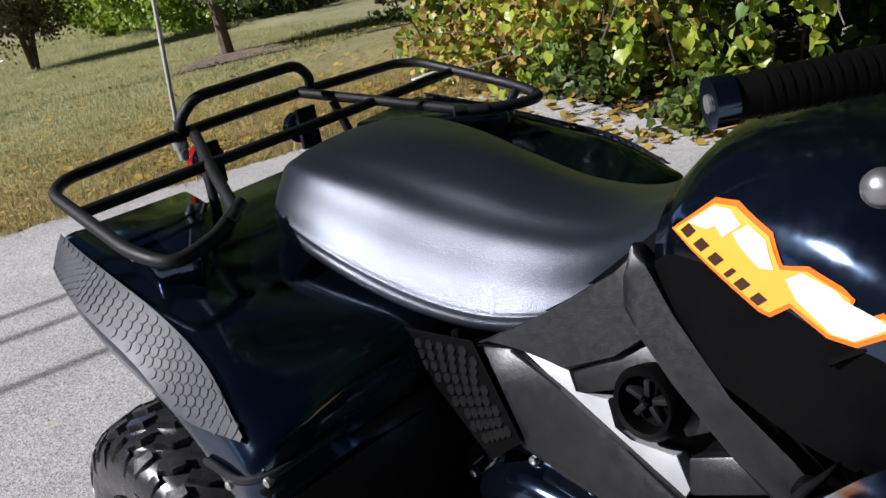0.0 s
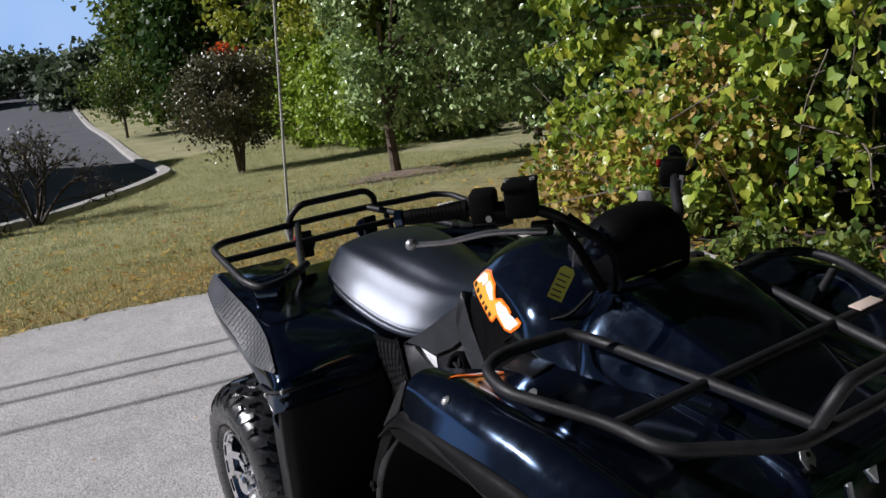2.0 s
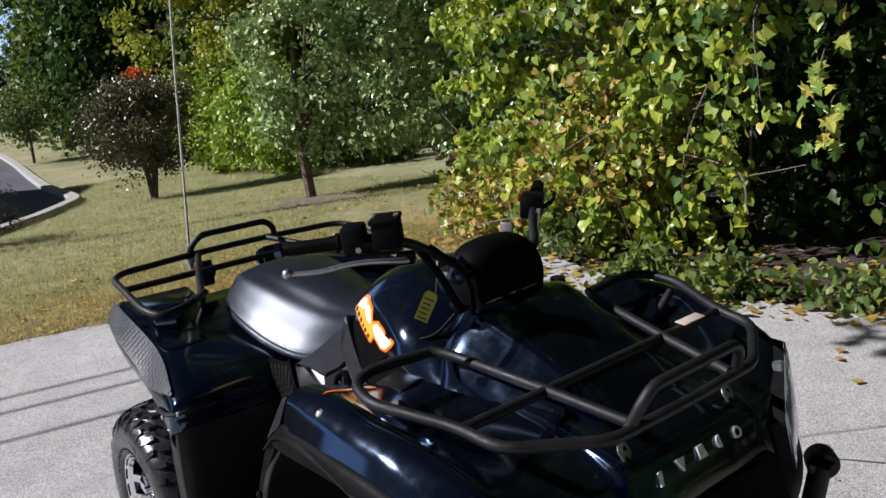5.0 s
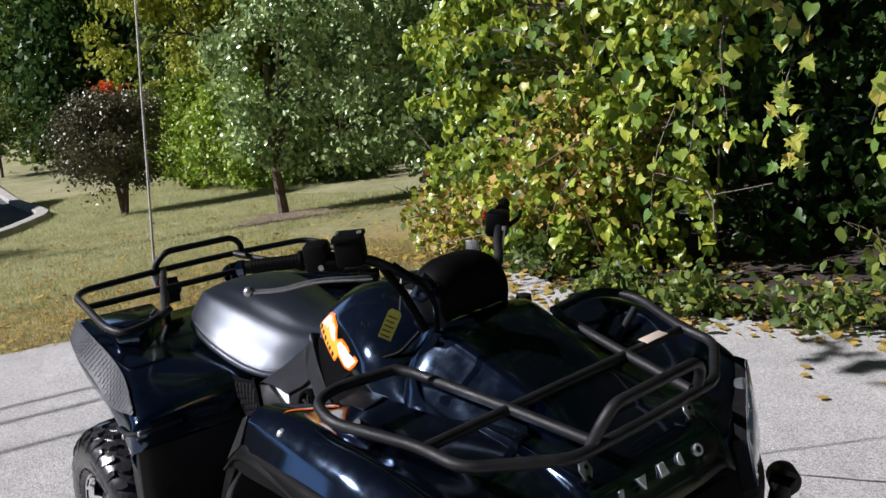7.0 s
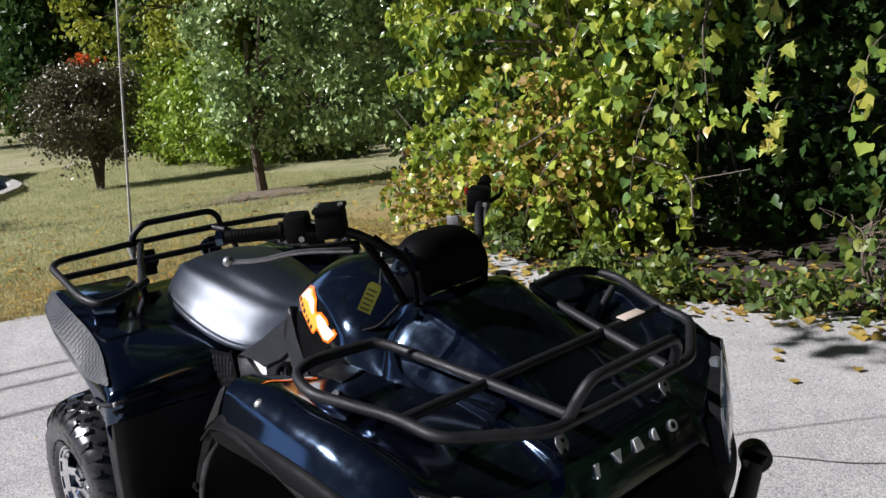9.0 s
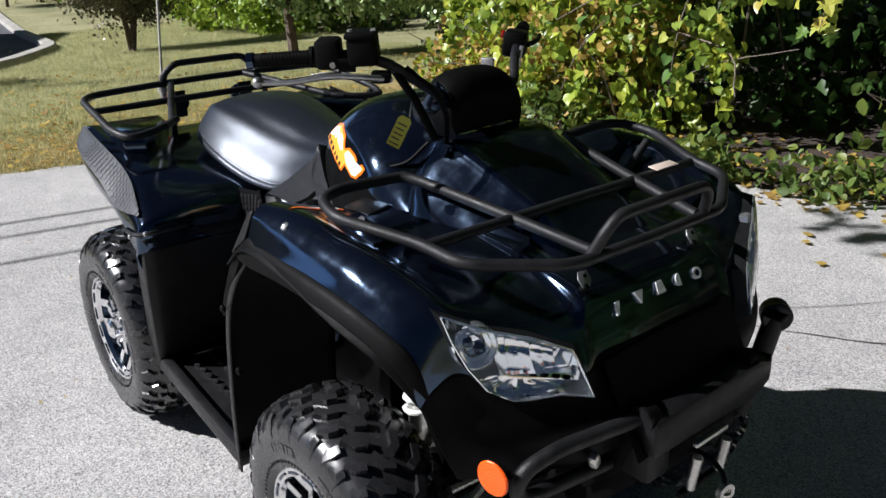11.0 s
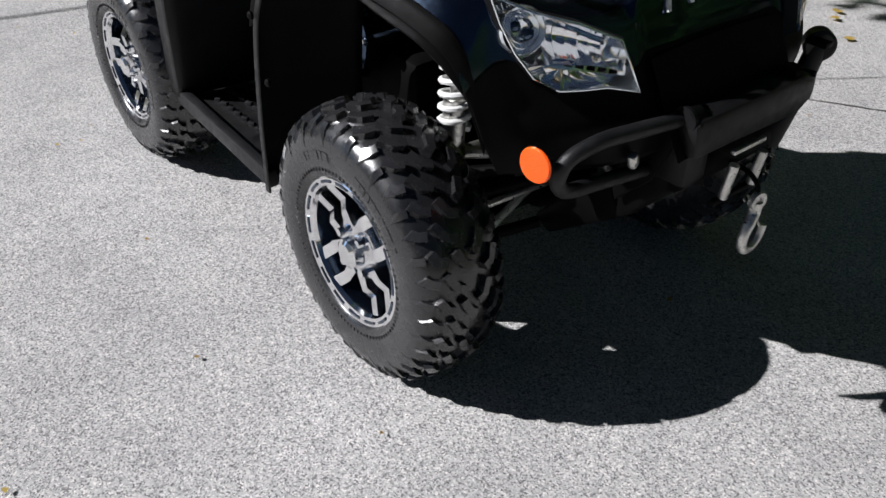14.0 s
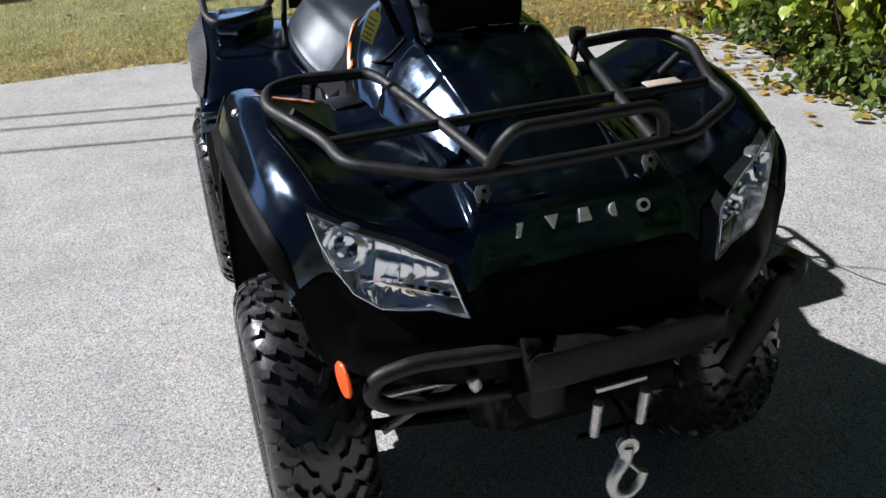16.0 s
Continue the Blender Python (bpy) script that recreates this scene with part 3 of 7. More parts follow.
tagged(part("fallen_leaves", litter(90, (-3.2, 2.5), (-3.0, 3.0), 0.011, 10), DRY_LEAF), "tiny dry leaf scraps on the driveway", "leaves", "", "stuff")
_one = raw_mesh("fallen_leaf", LEAF_LOBED[0] * 0.05, np.array(LEAF_LOBED[1]), 3)
finish(_one, DRY_LEAF)
for x, y, a in ((0.68, 2.57, 10), (0.74, 2.50, 130), (0.92, 2.28, 70), (0.20, 2.45, 250), (1.05, 2.62, 200), (-0.35, 2.42, 20), (-0.5, 2.5, 300)):
    _ob = tagged(new("fallen_leaf", _one), "curled yellow lobed leaf on the driveway", "leaf", "leaves on the driveway")
    _ob.matrix_world = pose(x, y, 0.012, 4, 3, a)

# ---- lamp post, car, wires ----
lamp_post = thing("lamp_post", "dark square lamp post on a round concrete base", "lamp post", (-10.8, -0.52, float(ground_z(-10.8))))
part("base", lathe([(0.24, -0.2), (0.24, 0.34), (0.22, 0.38), (0.05, 0.385)], 24, pose(0, 0, 0, 90, 0, 0)), KERB, lamp_post, "pale concrete footing")
part("base_plate", box((0.26, 0.26, 0.10), pose(0, 0, 0.43), 0.012), BARK, lamp_post, "rusty base cover")
part("pole", box((0.11, 0.11, 7.5), pose(0, 0, 4.2), 0.01), DARK, lamp_post)
part("head", box((0.7, 0.35, 0.14), pose(0.35, 0, 7.95), 0.03), DARK, lamp_post)


def parked_car(at, turn):
    car = thing("car", "small silver car parked far down the road", "car", at)
    car.rotation_euler = (0, 0, radians(turn))
    prof = [(-2.1, 0.35), (2.1, 0.35), (2.15, 0.65), (2.0, 0.82), (1.1, 0.95), (-2.0, 0.98), (-2.15, 0.7)]
    cab = [(1.05, 0.93), (0.35, 1.42), (-1.1, 1.45), (-1.75, 0.97)]
    up = frame_of((0, 0.85, 0), (1, 0, 0), (0, 0, 1))
    part("body", prism(prof, 1.7, up, 0.05), STEEL, car)
    part("cabin", prism(cab, 1.45, frame_of((0, 0.72, 0), (1, 0, 0), (0, 0, 1)), 0.04), GLOSS, car)
    for x in (-1.3, 1.3):
        for y in (-0.8, 0.8):
            part("wheel", lathe([(0.0, -0.1), (0.33, -0.1), (0.33, 0.1), (0.0, 0.1)], 18, pose(x, y, 0.33)), RUBBER, car)
    return car


parked_car((-52, -2.0, float(ground_z(-52)) + 0.03), 80)

# Three overhead wires high above, between two poles beyond the view.
WIRE_Z = 3.9
_gap = WIRE_Z / SUN_DIR.z
for k, x0 in enumerate((-2.44, -2.20, -1.79)):
    off = SUN_DIR * _gap
    pts = [(x0 + 0.22 * (y + 1.0) + off.x, y + off.y, WIRE_Z + 0.0012 * y * y) for y in np.linspace(-24, 24, 25)]
    tagged(part("overhead_wire", tube(pts, 0.0145, 0, 6), DARK), "black overhead utility wire", "wire", "overhead wires")
for y in (-24, 24):
    _p = thing("utility_pole", "tall brown wooden utility pole", "utility pole", (-2.0 + 0.22 * y + SUN_DIR.x * _gap, y + SUN_DIR.y * _gap, 0))
    part("pole", tube([(0, 0, -0.1), (0, 0, 5.4)], 0.14, 0, 12, 0.11), BARK, _p)
    part("crossarm", box((1.6, 0.1, 0.12), pose(0, 0, 4.52), 0.01), BARK, _p)

# ---- trees and shrubs ----
# Young tree in a mulch ring on the lawn.
_a = np.linspace(0, 2 * np.pi, 40, endpoint=False)
_ring = [(-8.0 + (0.95 + 0.14 * math.sin(3 * a) + 0.10 * math.sin(7 * a) + 0.06 * math.sin(13 * a)) * math.cos(a), 4.65 + (0.80 + 0.1 * math.sin(4 * a + 1) + 0.07 * math.sin(11 * a)) * math.sin(a)) for a in _a]
_bm = bmesh.new()
_c = _bm.verts.new((-8.0, 4.65, float(ground_z(-8.0)) + 0.03))
_r = [_bm.verts.new((x, y, float(ground_z(x)) - 0.012)) for x, y in _ring]
for i in range(40):
    _bm.faces.new((_c, _r[i], _r[(i + 1) % 40]))
structure("mulch_ring", _bm, MULCH, "ring of brown bark mulch round the young tree", "mulch")
tree("young_tree", "short-trunked spreading tree with small grey-green leaves", "tree", (-8.4, 4.85), 2.2,
     [((0.0, 0.0, 1.25), (0.50, 0.50, 0.50)), ((0.1, 0.0, 2.3), (0.80, 0.80, 0.9)), ((0.9, 1.1, 1.70), (0.95, 0.95, 1.05)), ((0.9, 1.1, 3.0), (1.25, 1.25, 0.9)), ((2.0, 2.0, 1.30), (1.1, 1.1, 1.25)), ((1.9, 2.1, 3.2), (1.4, 1.4, 1.0))], 27000, 0.085, SILVER_LEAF, 0.085, 400, 0.13, LEAF_OVAL, seed=21, hollow=0.78, tips=8)

# Round bronze shrub, many stems.
tree("round_shrub", "rounded bronze-leaved shrub with several thin stems", "shrub", (-14.92, 4.71), 1.7,
     [((0, 0, 1.55), (1.0, 1.0, 1.0)), ((0.1, 0.2, 1.95), (0.75, 0.75, 0.6))], 15000, 0.075, PLUM_LEAF, 0.05, 150, 0.17, seed=22, hollow=0.45, stems=5, tips=8)

# Nearly bare shrub by the kerb.
bare = thing("bare_shrub", "nearly leafless spreading shrub beside the kerb", "shrub", (-11.45, 0.25, float(ground_z(-11.45)) - 0.02))
_rng = np.random.default_rng(31)
_bm = bmesh.new()


def fork(bm, a, d, length, r, depth):
    b = a + d * length
    m = a + d * (length * 0.5) + Vector(_rng.normal(0, 0.05 * length, 3))
    tube_into(bm, [a, m, b], r, 5, r * 0.6)
    if depth == 0:
        return [b]
    tips = []
    for _ in range(3 if depth > 1 else 4):
        e = (d + Vector(_rng.normal(0, 0.45, 3))).normalized()
        tips += fork(bm, a + d * length * float(_rng.uniform(0.6, 1.0)), e, length * float(_rng.uniform(0.5, 0.75)), r * 0.62, depth - 1)
    return tips


_tips = []
for k in range(8):
    a = 2 * math.pi * k / 8 + 0.3
    out = 0.35 + 0.5 * (k % 2)
    _tips += fork(_bm, Vector((0.04 * math.cos(a), 0.04 * math.sin(a), 0)), Vector((out * math.cos(a), out * math.sin(a), 1)).normalized(), 0.72, 0.030, 4)
part("woody_growth", _bm, DARKTWIG, bare)
_tp = np.array([tuple(t) for t in _tips])
_tp = _tp + _rng.normal(0, 0.06, _tp.shape)
part("leaves", leaves("leaves", _tp, _rng, 0.05), PLUM_LEAF, bare, "a few small remaining leaves")

tree("kerbside_tree", "small yellow-green tree with a dark guard at its foot", "tree", (-37.2, 7.4), 2.6, [((0, 0, 2.3), (1.1, 1.1, 1.2))], 2600, 0.15, MIX_LEAF, 0.07, 60, 0.35, seed=24)

# Bright shrubs along the back of the lawn.
for k, (x, y, r, h, mat, n) in enumerate(((-19.3, 8.6, 1.5, 1.35, BRIGHT_LEAF, 6500), (-16.6, 8.5, 1.25, 1.15, BRIGHT_LEAF, 6500), (-14.7, 8.2, 0.95, 0.95, BRIGHT_LEAF, 4500), (-21.0, 9.8, 1.5, 2.0, GOLD_LEAF, 5000),
                                      (-13.2, 9.2, 1.3, 1.5, MIX_LEAF, 5500))):
    tree("shrub", "dense bright green shrub behind the lawn" if mat is BRIGHT_LEAF else ("yellowing leafy shrub behind the lawn" if mat is GOLD_LEAF else "mixed green and yellow shrub"), "shrub", (x, y), h * 0.7,
         [((0, 0, h), (r, r, h)), ((0.5, -0.3, h * 1.7), (r * 0.6, r * 0.6, h * 0.6))], n, 0.12, mat, 0.05, 110, 0.17, LEAF_OVAL, seed=40 + k, hollow=0.8, group="shrubs behind the lawn")
tree("hanging_tree", "yellow-green tree with long hanging leafy branches", "tree", (-18.6, 9.4), 4.6,
     [((0.2, -0.2, 3.2), (1.1, 1.1, 1.6)), ((0.6, 0.3, 5.2), (1.7, 1.7, 1.3)), ((-0.9, -1.4, 5.4), (1.2, 1.1, 0.8)), ((-1.3, -2.5, 4.1), (0.55, 0.55, 0.95)), ((0.9, 1.0, 3.6), (0.9, 0.9, 1.6))], 15000, 0.125, GOLD_LEAF, 0.10, 200, 0.16, LEAF_OVAL, 1.0, seed=48, hollow=0.78, tips=20)
tree("golden_shrub", "golden-yellow shrub among green trees", "shrub", (-23.0, 9.2), 2.4, [((0, 0, 2.6), (0.95, 0.95, 0.65)), ((0.2, 0.2, 1.4), (0.9, 0.9, 0.9))], 3600, 0.12, GOLD_LEAF, 0.06, 50, 0.16, LEAF_OVAL, seed=49, hollow=0.75, tips=10)
tree("maple_sapling", "orange-red maple sapling among green shrubs", "tree", (-22.3, 7.35), 2.8, [((0, 0, 2.9), (0.26, 0.26, 0.2))], 170, 0.12, RED_LEAF, 0.04, 12, 0.12, LEAF_MAPLE, seed=47, tips=5)

# Greyish shrubs, high and dark inside.
for k, (x, y, r, h) in enumerate(((-9.6, 8.6, 1.5, 2.1), (-7.4, 7.9, 1.35, 1.75), (-5.6, 7.9, 1.4, 2.0), (-11.4, 9.8, 1.5, 2.3))):
    tree("tall_shrub", "tall grey-green shrub, dark underneath", "shrub", (x, y), h, [((0, 0, h * 1.15), (r, r, h * 0.9)), ((0.3, 0.2, h * 1.9), (r * 0.8, r * 0.8, h * 0.7))], 9000, 0.10, SILVER_LEAF if k < 2 else DEEP_LEAF, 0.08, 170, 0.14, LEAF_OVAL,
         seed=50 + k, hollow=0.8, group="tall shrubs behind the lawn")

# Woodland that closes the view behind.
for k, (x, y, r, h, mat) in enumerate(((-4.0, 10.5, 2.6, 3.6, DEEP_LEAF), (-8.5, 12.5, 2.8, 4.2, MIX_LEAF), (-12.5, 13.0, 3.0, 4.5, DEEP_LEAF), (-17.0, 13.5, 3.0, 4.6, MIX_LEAF), (-21.5, 13.8, 3.2, 5.0, DEEP_LEAF),
                                   (-26.5, 13.5, 3.2, 5.0, MIX_LEAF), (-31.5, 13.5, 3.4, 5.2, MIX_LEAF), (-37.0, 14.5, 3.6, 5.5, DEEP_LEAF), (-44.0, 16.0, 4.0, 5.5, MIX_LEAF), (0.5, 10.0, 2.8, 3.8, DEEP_LEAF),
                                   (-53.0, 18.0, 4.2, 5.5, DEEP_LEAF), (5.0, 10.0, 3.0, 4.0, DEEP_LEAF), (-47.0, 12.9, 2.9, 3.6, MIX_LEAF), (-39.0, 11.2, 2.6, 3.8, MIX_LEAF), (-33.0, 10.8, 2.2, 3.4, DEEP_LEAF))):
    h *= 1.7
    tree("woodland_tree", "leafy woodland tree turning yellow" if mat is MIX_LEAF else "dense dark green woodland tree", "tree", (x, y), h * 1.1,
         [((0, 0, h), (r, r, h * 0.95)), ((0.6, 0.4, h * 1.6), (r * 0.75, r * 0.75, h * 0.55)), ((-0.8, -0.9, h * 0.7), (r * 0.7, r * 0.7, h * 0.6))], 11000, 0.27, mat, 0.2, 260, 0.5, LEAF_FAR,
         seed=60 + k, hollow=0.7, group="woodland behind the lawn")
for k, (x, y, r, h, mat) in enumerate(((-75, 14, 4, 4.5, FAR_LEAF), (-90, 22, 5, 5, FAR_LEAF), (-105, 4, 5, 4.0, FAR_LEAF), (-120, 14, 6, 5, FAR_LEAF), (-125, -8, 6, 4.5, FAR_LEAF), (-130, -24, 6, 5, FAR_LEAF), (-98, 1.6, 4.5, 6.5, RUST_LEAF), (-104, -4.0, 4.5, 6.0, RUST_LEAF), (-72, -9, 3.5, 4.0, RUST_LEAF),
                                   (-66, -14, 3.5, 4.5, RUST_LEAF), (-110, -40, 6, 5, FAR_LEAF), (-140, 30, 7, 6, FAR_LEAF), (-150, 2, 7, 5, FAR_LEAF), (-92, -4, 3.5, 3.2, FAR_LEAF))):
    h *= 0.5
    tree("distant_tree", "rust-brown autumn tree far off" if mat is RUST_LEAF else "hazy green tree in the distance", "tree", (x, y), h, [((0, 0, h), (r, r, h)), ((0.8, 0.5, h * 1.5), (r * 0.6, r * 0.6, h * 0.6))], 3500, 0.55, mat, 0.25, 90, 0.8,
         LEAF_FAR, seed=90 + k, hollow=0.6, group="distant trees")
for k, (x, y, r, h) in enumerate(((9.5, 9.0, 3.2, 6.0), (14.5, 7.5, 3.4, 6.0), (24.0, 3.0, 3.6, 4.0))):
    tree("woodland_tree", "tall dark green tree beyond the driveway", "tree", (x, y), h, [((0, 0, h), (r, r, h * 0.95)), ((0.5, 0.3, h * 1.6), (r * 0.75, r * 0.75, h * 0.5))], 6000, 0.36, DEEP_LEAF, 0.2, 160, 0.6, LEAF_FAR,
         seed=140 + k, hollow=0.6, group="trees beyond the driveway")
# A low building out of view across the road, whose shadow lies on the asphalt.
_h = 7.4
_tip = Vector((-22.9, 6.15)) + Vector((SUN_DIR.x, SUN_DIR.y)) * (_h / SUN_DIR.z)
_plan = [_tip + Vector(d) for d in ((0, 0), (-32.4, -23.2), (-24.0, -36.0), (6.0, -20.0), (11.6, -4.5))]
building = thing("building", "plain low pale building across the road", "building", (_tip.x, _tip.y, -1.6))
part("wall", prism([tuple(p - _tip) for p in _plan], _h - 0.18), KERB, building)
part("roof", prism([tuple((p - _tip) * 1.0) for p in _plan], 0.2, Matrix.Translation((0, 0, _h - 0.18))), ROAD, building, "dark flat roof")


# ---- hedge of climbing vines beside the driveway ----
_bm = bmesh.new()
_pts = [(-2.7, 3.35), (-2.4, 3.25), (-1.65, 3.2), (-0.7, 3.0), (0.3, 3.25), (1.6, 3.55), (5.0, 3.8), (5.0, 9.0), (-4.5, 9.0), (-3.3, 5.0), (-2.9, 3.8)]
structure("hedge_bed", prism(_pts, 0.05, Matrix.Translation((0, 0, -0.045))), SHADED_SOIL, "soil bed under the hedge, darkened for shade", "mulch")

hedge = thing("vine_hedge", "tall hedge overgrown with large yellow-green vine leaves", "hedge", (-1.2, 3.9, 0))
_rng = np.random.default_rng(71)
HEDGE_BLOBS = [((-0.45, 0.0, 1.20), (0.75, 0.55, 0.90)), ((-0.85, 0.4, 2.1), (0.75, 0.55, 0.55)), ((0.20, -0.1, 1.60), (0.72, 0.50, 0.85)), ((0.15, 0.2, 2.7), (0.9, 0.8, 0.7)), ((-0.8, 0.2, 2.7), (1.2, 0.9, 0.7)),
               ((-0.75, -0.30, 0.55), (0.65, 0.35, 0.48)), ((0.0, -0.38, 0.70), (0.60, 0.32, 0.60))]


def strands(rng, tops, per, length, wide):
    """Leaf points strung along hanging shoots below each top."""
    n = len(tops)
    drop = rng.uniform(0.35, 1.0, (n, 1)) * length
    way = rng.normal(0, 0.28, (n, 2))
    t = rng.uniform(0, 1, (n, per))
    p = np.repeat(tops[:, None], per, 1)
    p[:, :, 2] -= t * drop
    p[:, :, 0] += t * way[:, :1] * length
    p[:, :, 1] += t * way[:, 1:] * length
    return (p + rng.normal(0, wide, p.shape)).reshape(-1, 3)


_, _c = crown_points(_rng, HEDGE_BLOBS, 10, 132, 0.15, 0.88)
_p = strands(_rng, _c, 40, 0.58, 0.036)
for k in range(34):
    if k < 18:
        a = Vector((float(_rng.uniform(-2.4, 0.6)), float(_rng.uniform(0.3, 1.2)), 0))
        b = Vector(_c[_rng.integers(0, len(_c))])
        m = a.lerp(b, 0.5) + Vector((float(_rng.normal(0, 0.2)), -0.1, 0.35))
        e = b + Vector((float(_rng.normal(0, 0.4)), -0.25, -0.25))
    else:
        a = Vector((float(_rng.uniform(-0.9, 0.0)), float(_rng.uniform(-0.3, 0.2)), (0.75, 1.35, 1.6, 1.9, 2.05)[k % 5] + float(_rng.uniform(-0.08, 0.08))))
        b = a + Vector((float(_rng.uniform(-1.5, -0.8)), float(_rng.uniform(-0.4, 0.1)), float(_rng.uniform(-0.15, 0.30))))
        m = a.lerp(b, 0.5) + Vector((0, -0.1, 0.10))
        e = b + Vector((float(_rng.uniform(-0.5, -0.2)), -0.05, float(_rng.uniform(-0.22, -0.05))))
        for q in catmull([a, m, b, e], 6)[7:]:
            _p = np.concatenate([_p, strands(_rng, np.array([tuple(q)]), 13, 0.17, 0.032)])
    part("runner", tube([tuple(q) for q in catmull([a, m, b, e], 5)], 0.011, 0, 5, 0.004), TWIG, hedge, "thin bare grey runner")
_p = _p[(_p[:, 2] > 0.03)]
_lobed = _rng.uniform(0, 1, len(_p)) < 0.22
part("foliage", leaves("foliage", _p[~_lobed], _rng, 0.066, LEAF_HEART, 1.0, (0.0, -1.0, 0.2), 0.45), VINE_LEAF, hedge)
part("lobed_foliage", leaves("lobed_foliage", _p[_lobed], _rng, 0.072, LEAF_LOBED, 0.9, (0.0, -1.0, 0.2), 0.45), VINE_LEAF, hedge)
# Green leaves of the bush that carries the vines, and its shaded depth in darker leaves.
_gp, _ = crown_points(_rng, [((-0.5, 0.25, 1.2), (1.1, 0.5, 1.1)), ((0.2, 0.15, 1.3), (0.7, 0.5, 1.1))], 900, 60, 0.08, 0.5)
part("spray_foliage", leaves("spray_foliage", _gp[_gp[:, 2] > 0.03], _rng, 0.075, LEAF_OVAL, 0.8, (0.0, -0.8, 0.2), 0.4), BRIGHT_LEAF, hedge, "plain green leaves between the vines")
# Inner leaves take a darker green, so part of the gap's shade is colour.
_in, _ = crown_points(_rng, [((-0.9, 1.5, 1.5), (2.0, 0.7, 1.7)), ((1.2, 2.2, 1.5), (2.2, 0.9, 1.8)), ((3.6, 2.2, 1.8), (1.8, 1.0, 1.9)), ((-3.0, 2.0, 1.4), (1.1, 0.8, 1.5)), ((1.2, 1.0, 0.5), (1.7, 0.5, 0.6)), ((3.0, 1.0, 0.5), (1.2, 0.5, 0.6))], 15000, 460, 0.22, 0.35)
part("inner_foliage", leaves("inner_foliage", _in[_in[:, 2] > 0.03], _rng, 0.11, LEAF_SIMPLE, 0.6), DEEP_LEAF, hedge, "inner hedge leaves in dark green for the shaded depth")
# Single large leaves: over the front of the vines, and on sprays that hang before the dark gap.
LARGE_LEAF = leaf_material("large_vine_leaf", [(0, (0.30, 0.36, 0.04)), (1, (0.30, 0.36, 0.04))], 0.34)
_info = node(LARGE_LEAF, "ShaderNodeObjectInfo").outputs["Random"]
_tint = ramp(LARGE_LEAF, _info, [(0.0, (0.10, 0.21, 0.05)), (0.5, (0.26, 0.37, 0.06)), (0.85, (0.50, 0.52, 0.09)), (1.0, (0.46, 0.34, 0.06))])
wire(LARGE_LEAF, _tint, bsdf(LARGE_LEAF).inputs["Base Color"])
for _n in LARGE_LEAF.node_tree.nodes:
    if _n.type == "BSDF_TRANSLUCENT":
        wire(LARGE_LEAF, _tint, _n.inputs["Color"])
_bigs = []
for _shape, _size in ((LEAF_HEART, 0.082), (LEAF_LOBED, 0.09), (LEAF_MAPLE, 0.10)):
    _me = raw_mesh("leaf", _shape[0] * _size, np.array(_shape[1]), 3)
    _bigs.append(finish(_me, LARGE_LEAF))
_front, _ = crown_points(_rng, [((0.55, -0.50, 1.55), (0.45, 0.22, 0.6)), ((-0.2, -0.55, 1.3), (0.8, 0.25, 0.9)), ((0.55, -0.55, 1.85), (0.8, 0.25, 0.25))], 150, 80, 0.12, 0.3)
_spots = [(q, _rng.integers(0, 2)) for q in _front]
# Sprays: where each starts, where it hangs to, how many leaves, which shape.
for a, b, n, kind in (((0.55, 0.0, 1.95), (1.55, -0.62, 1.62), 26, 0), ((0.75, -0.1, 1.75), (1.05, -0.62, 1.15), 15, 0), ((0.80, -0.2, 1.6), (0.78, -0.6, 0.95), 15, 1), ((1.25, 0.1, 1.5), (1.35, -0.60, 1.15), 19, 2), ((1.3, 0.0, 1.15), (1.42, -0.60, 0.88), 15, 2),
                      ((1.9, 0.0, 1.55), (1.86, -0.60, 1.12), 20, 1), ((2.05, 0.1, 1.7), (2.25, -0.6, 1.3), 9, 0), ((0.35, -0.1, 1.2), (0.42, -0.55, 0.25), 16, 0), ((0.5, 0.0, 2.1), (0.66, -0.65, 1.60), 18, 2), ((1.7, 0.0, 2.0), (2.0, -0.6, 1.80), 16, 0)):
    a, b = Vector(a), Vector(b)
    m = a.lerp(b, 0.5) + Vector((0, -0.08, 0.12))
    line = catmull([a, m, b], 8)
    part("runner", tube([tuple(q) for q in line], 0.006, 0, 5, 0.002), TWIG, hedge, "thin bare grey runner")
    for k in range(n):
        q = line[int(len(line) * (0.35 + 0.65 * k / n))] + _rng.normal(0, 0.045, 3) - np.array((0, 0, 0.03))
        _spots.append((q, kind))
_lt = leaf_frames(_rng, len(_spots), 1.1, (-0.2, -1.8, 0.3))
for (q, kind), t in zip(_spots, _lt):
    _ob = new("leaf", _bigs[int(kind)])
    _ob.parent = hedge
    _ob.matrix_local = Matrix.Translation(q) @ Matrix([list(r) for r in t]).to_4x4() @ Matrix.Scale(float(_rng.uniform(0.65, 1.15)), 4)

# Unseen canopies added above the view, to keep the sun out of the gap and from behind the hedge.
_over = tree("unseen_canopy", "unseen leafy tree added to shade the hedge gap", "tree", (3.4, 5.2), 3.6, [((-4.6, -3.4, 4.2), (1.2, 0.9, 0.45)), ((-2.6, -3.2, 4.3), (1.3, 1.0, 0.45)), ((-0.6, -2.9, 4.3), (1.4, 1.2, 0.5)), ((-3.4, -1.6, 4.4), (1.6, 1.1, 0.5)), ((-1.0, -1.0, 4.4), (1.8, 1.3, 0.6)), ((0.8, -2.2, 4.5), (1.4, 1.6, 0.6))], 21000, 0.15, DEEP_LEAF, 0.13, 420, 0.17,
     LEAF_OVAL, seed=171, hollow=0.1, tips=24)
_rng = np.random.default_rng(173)
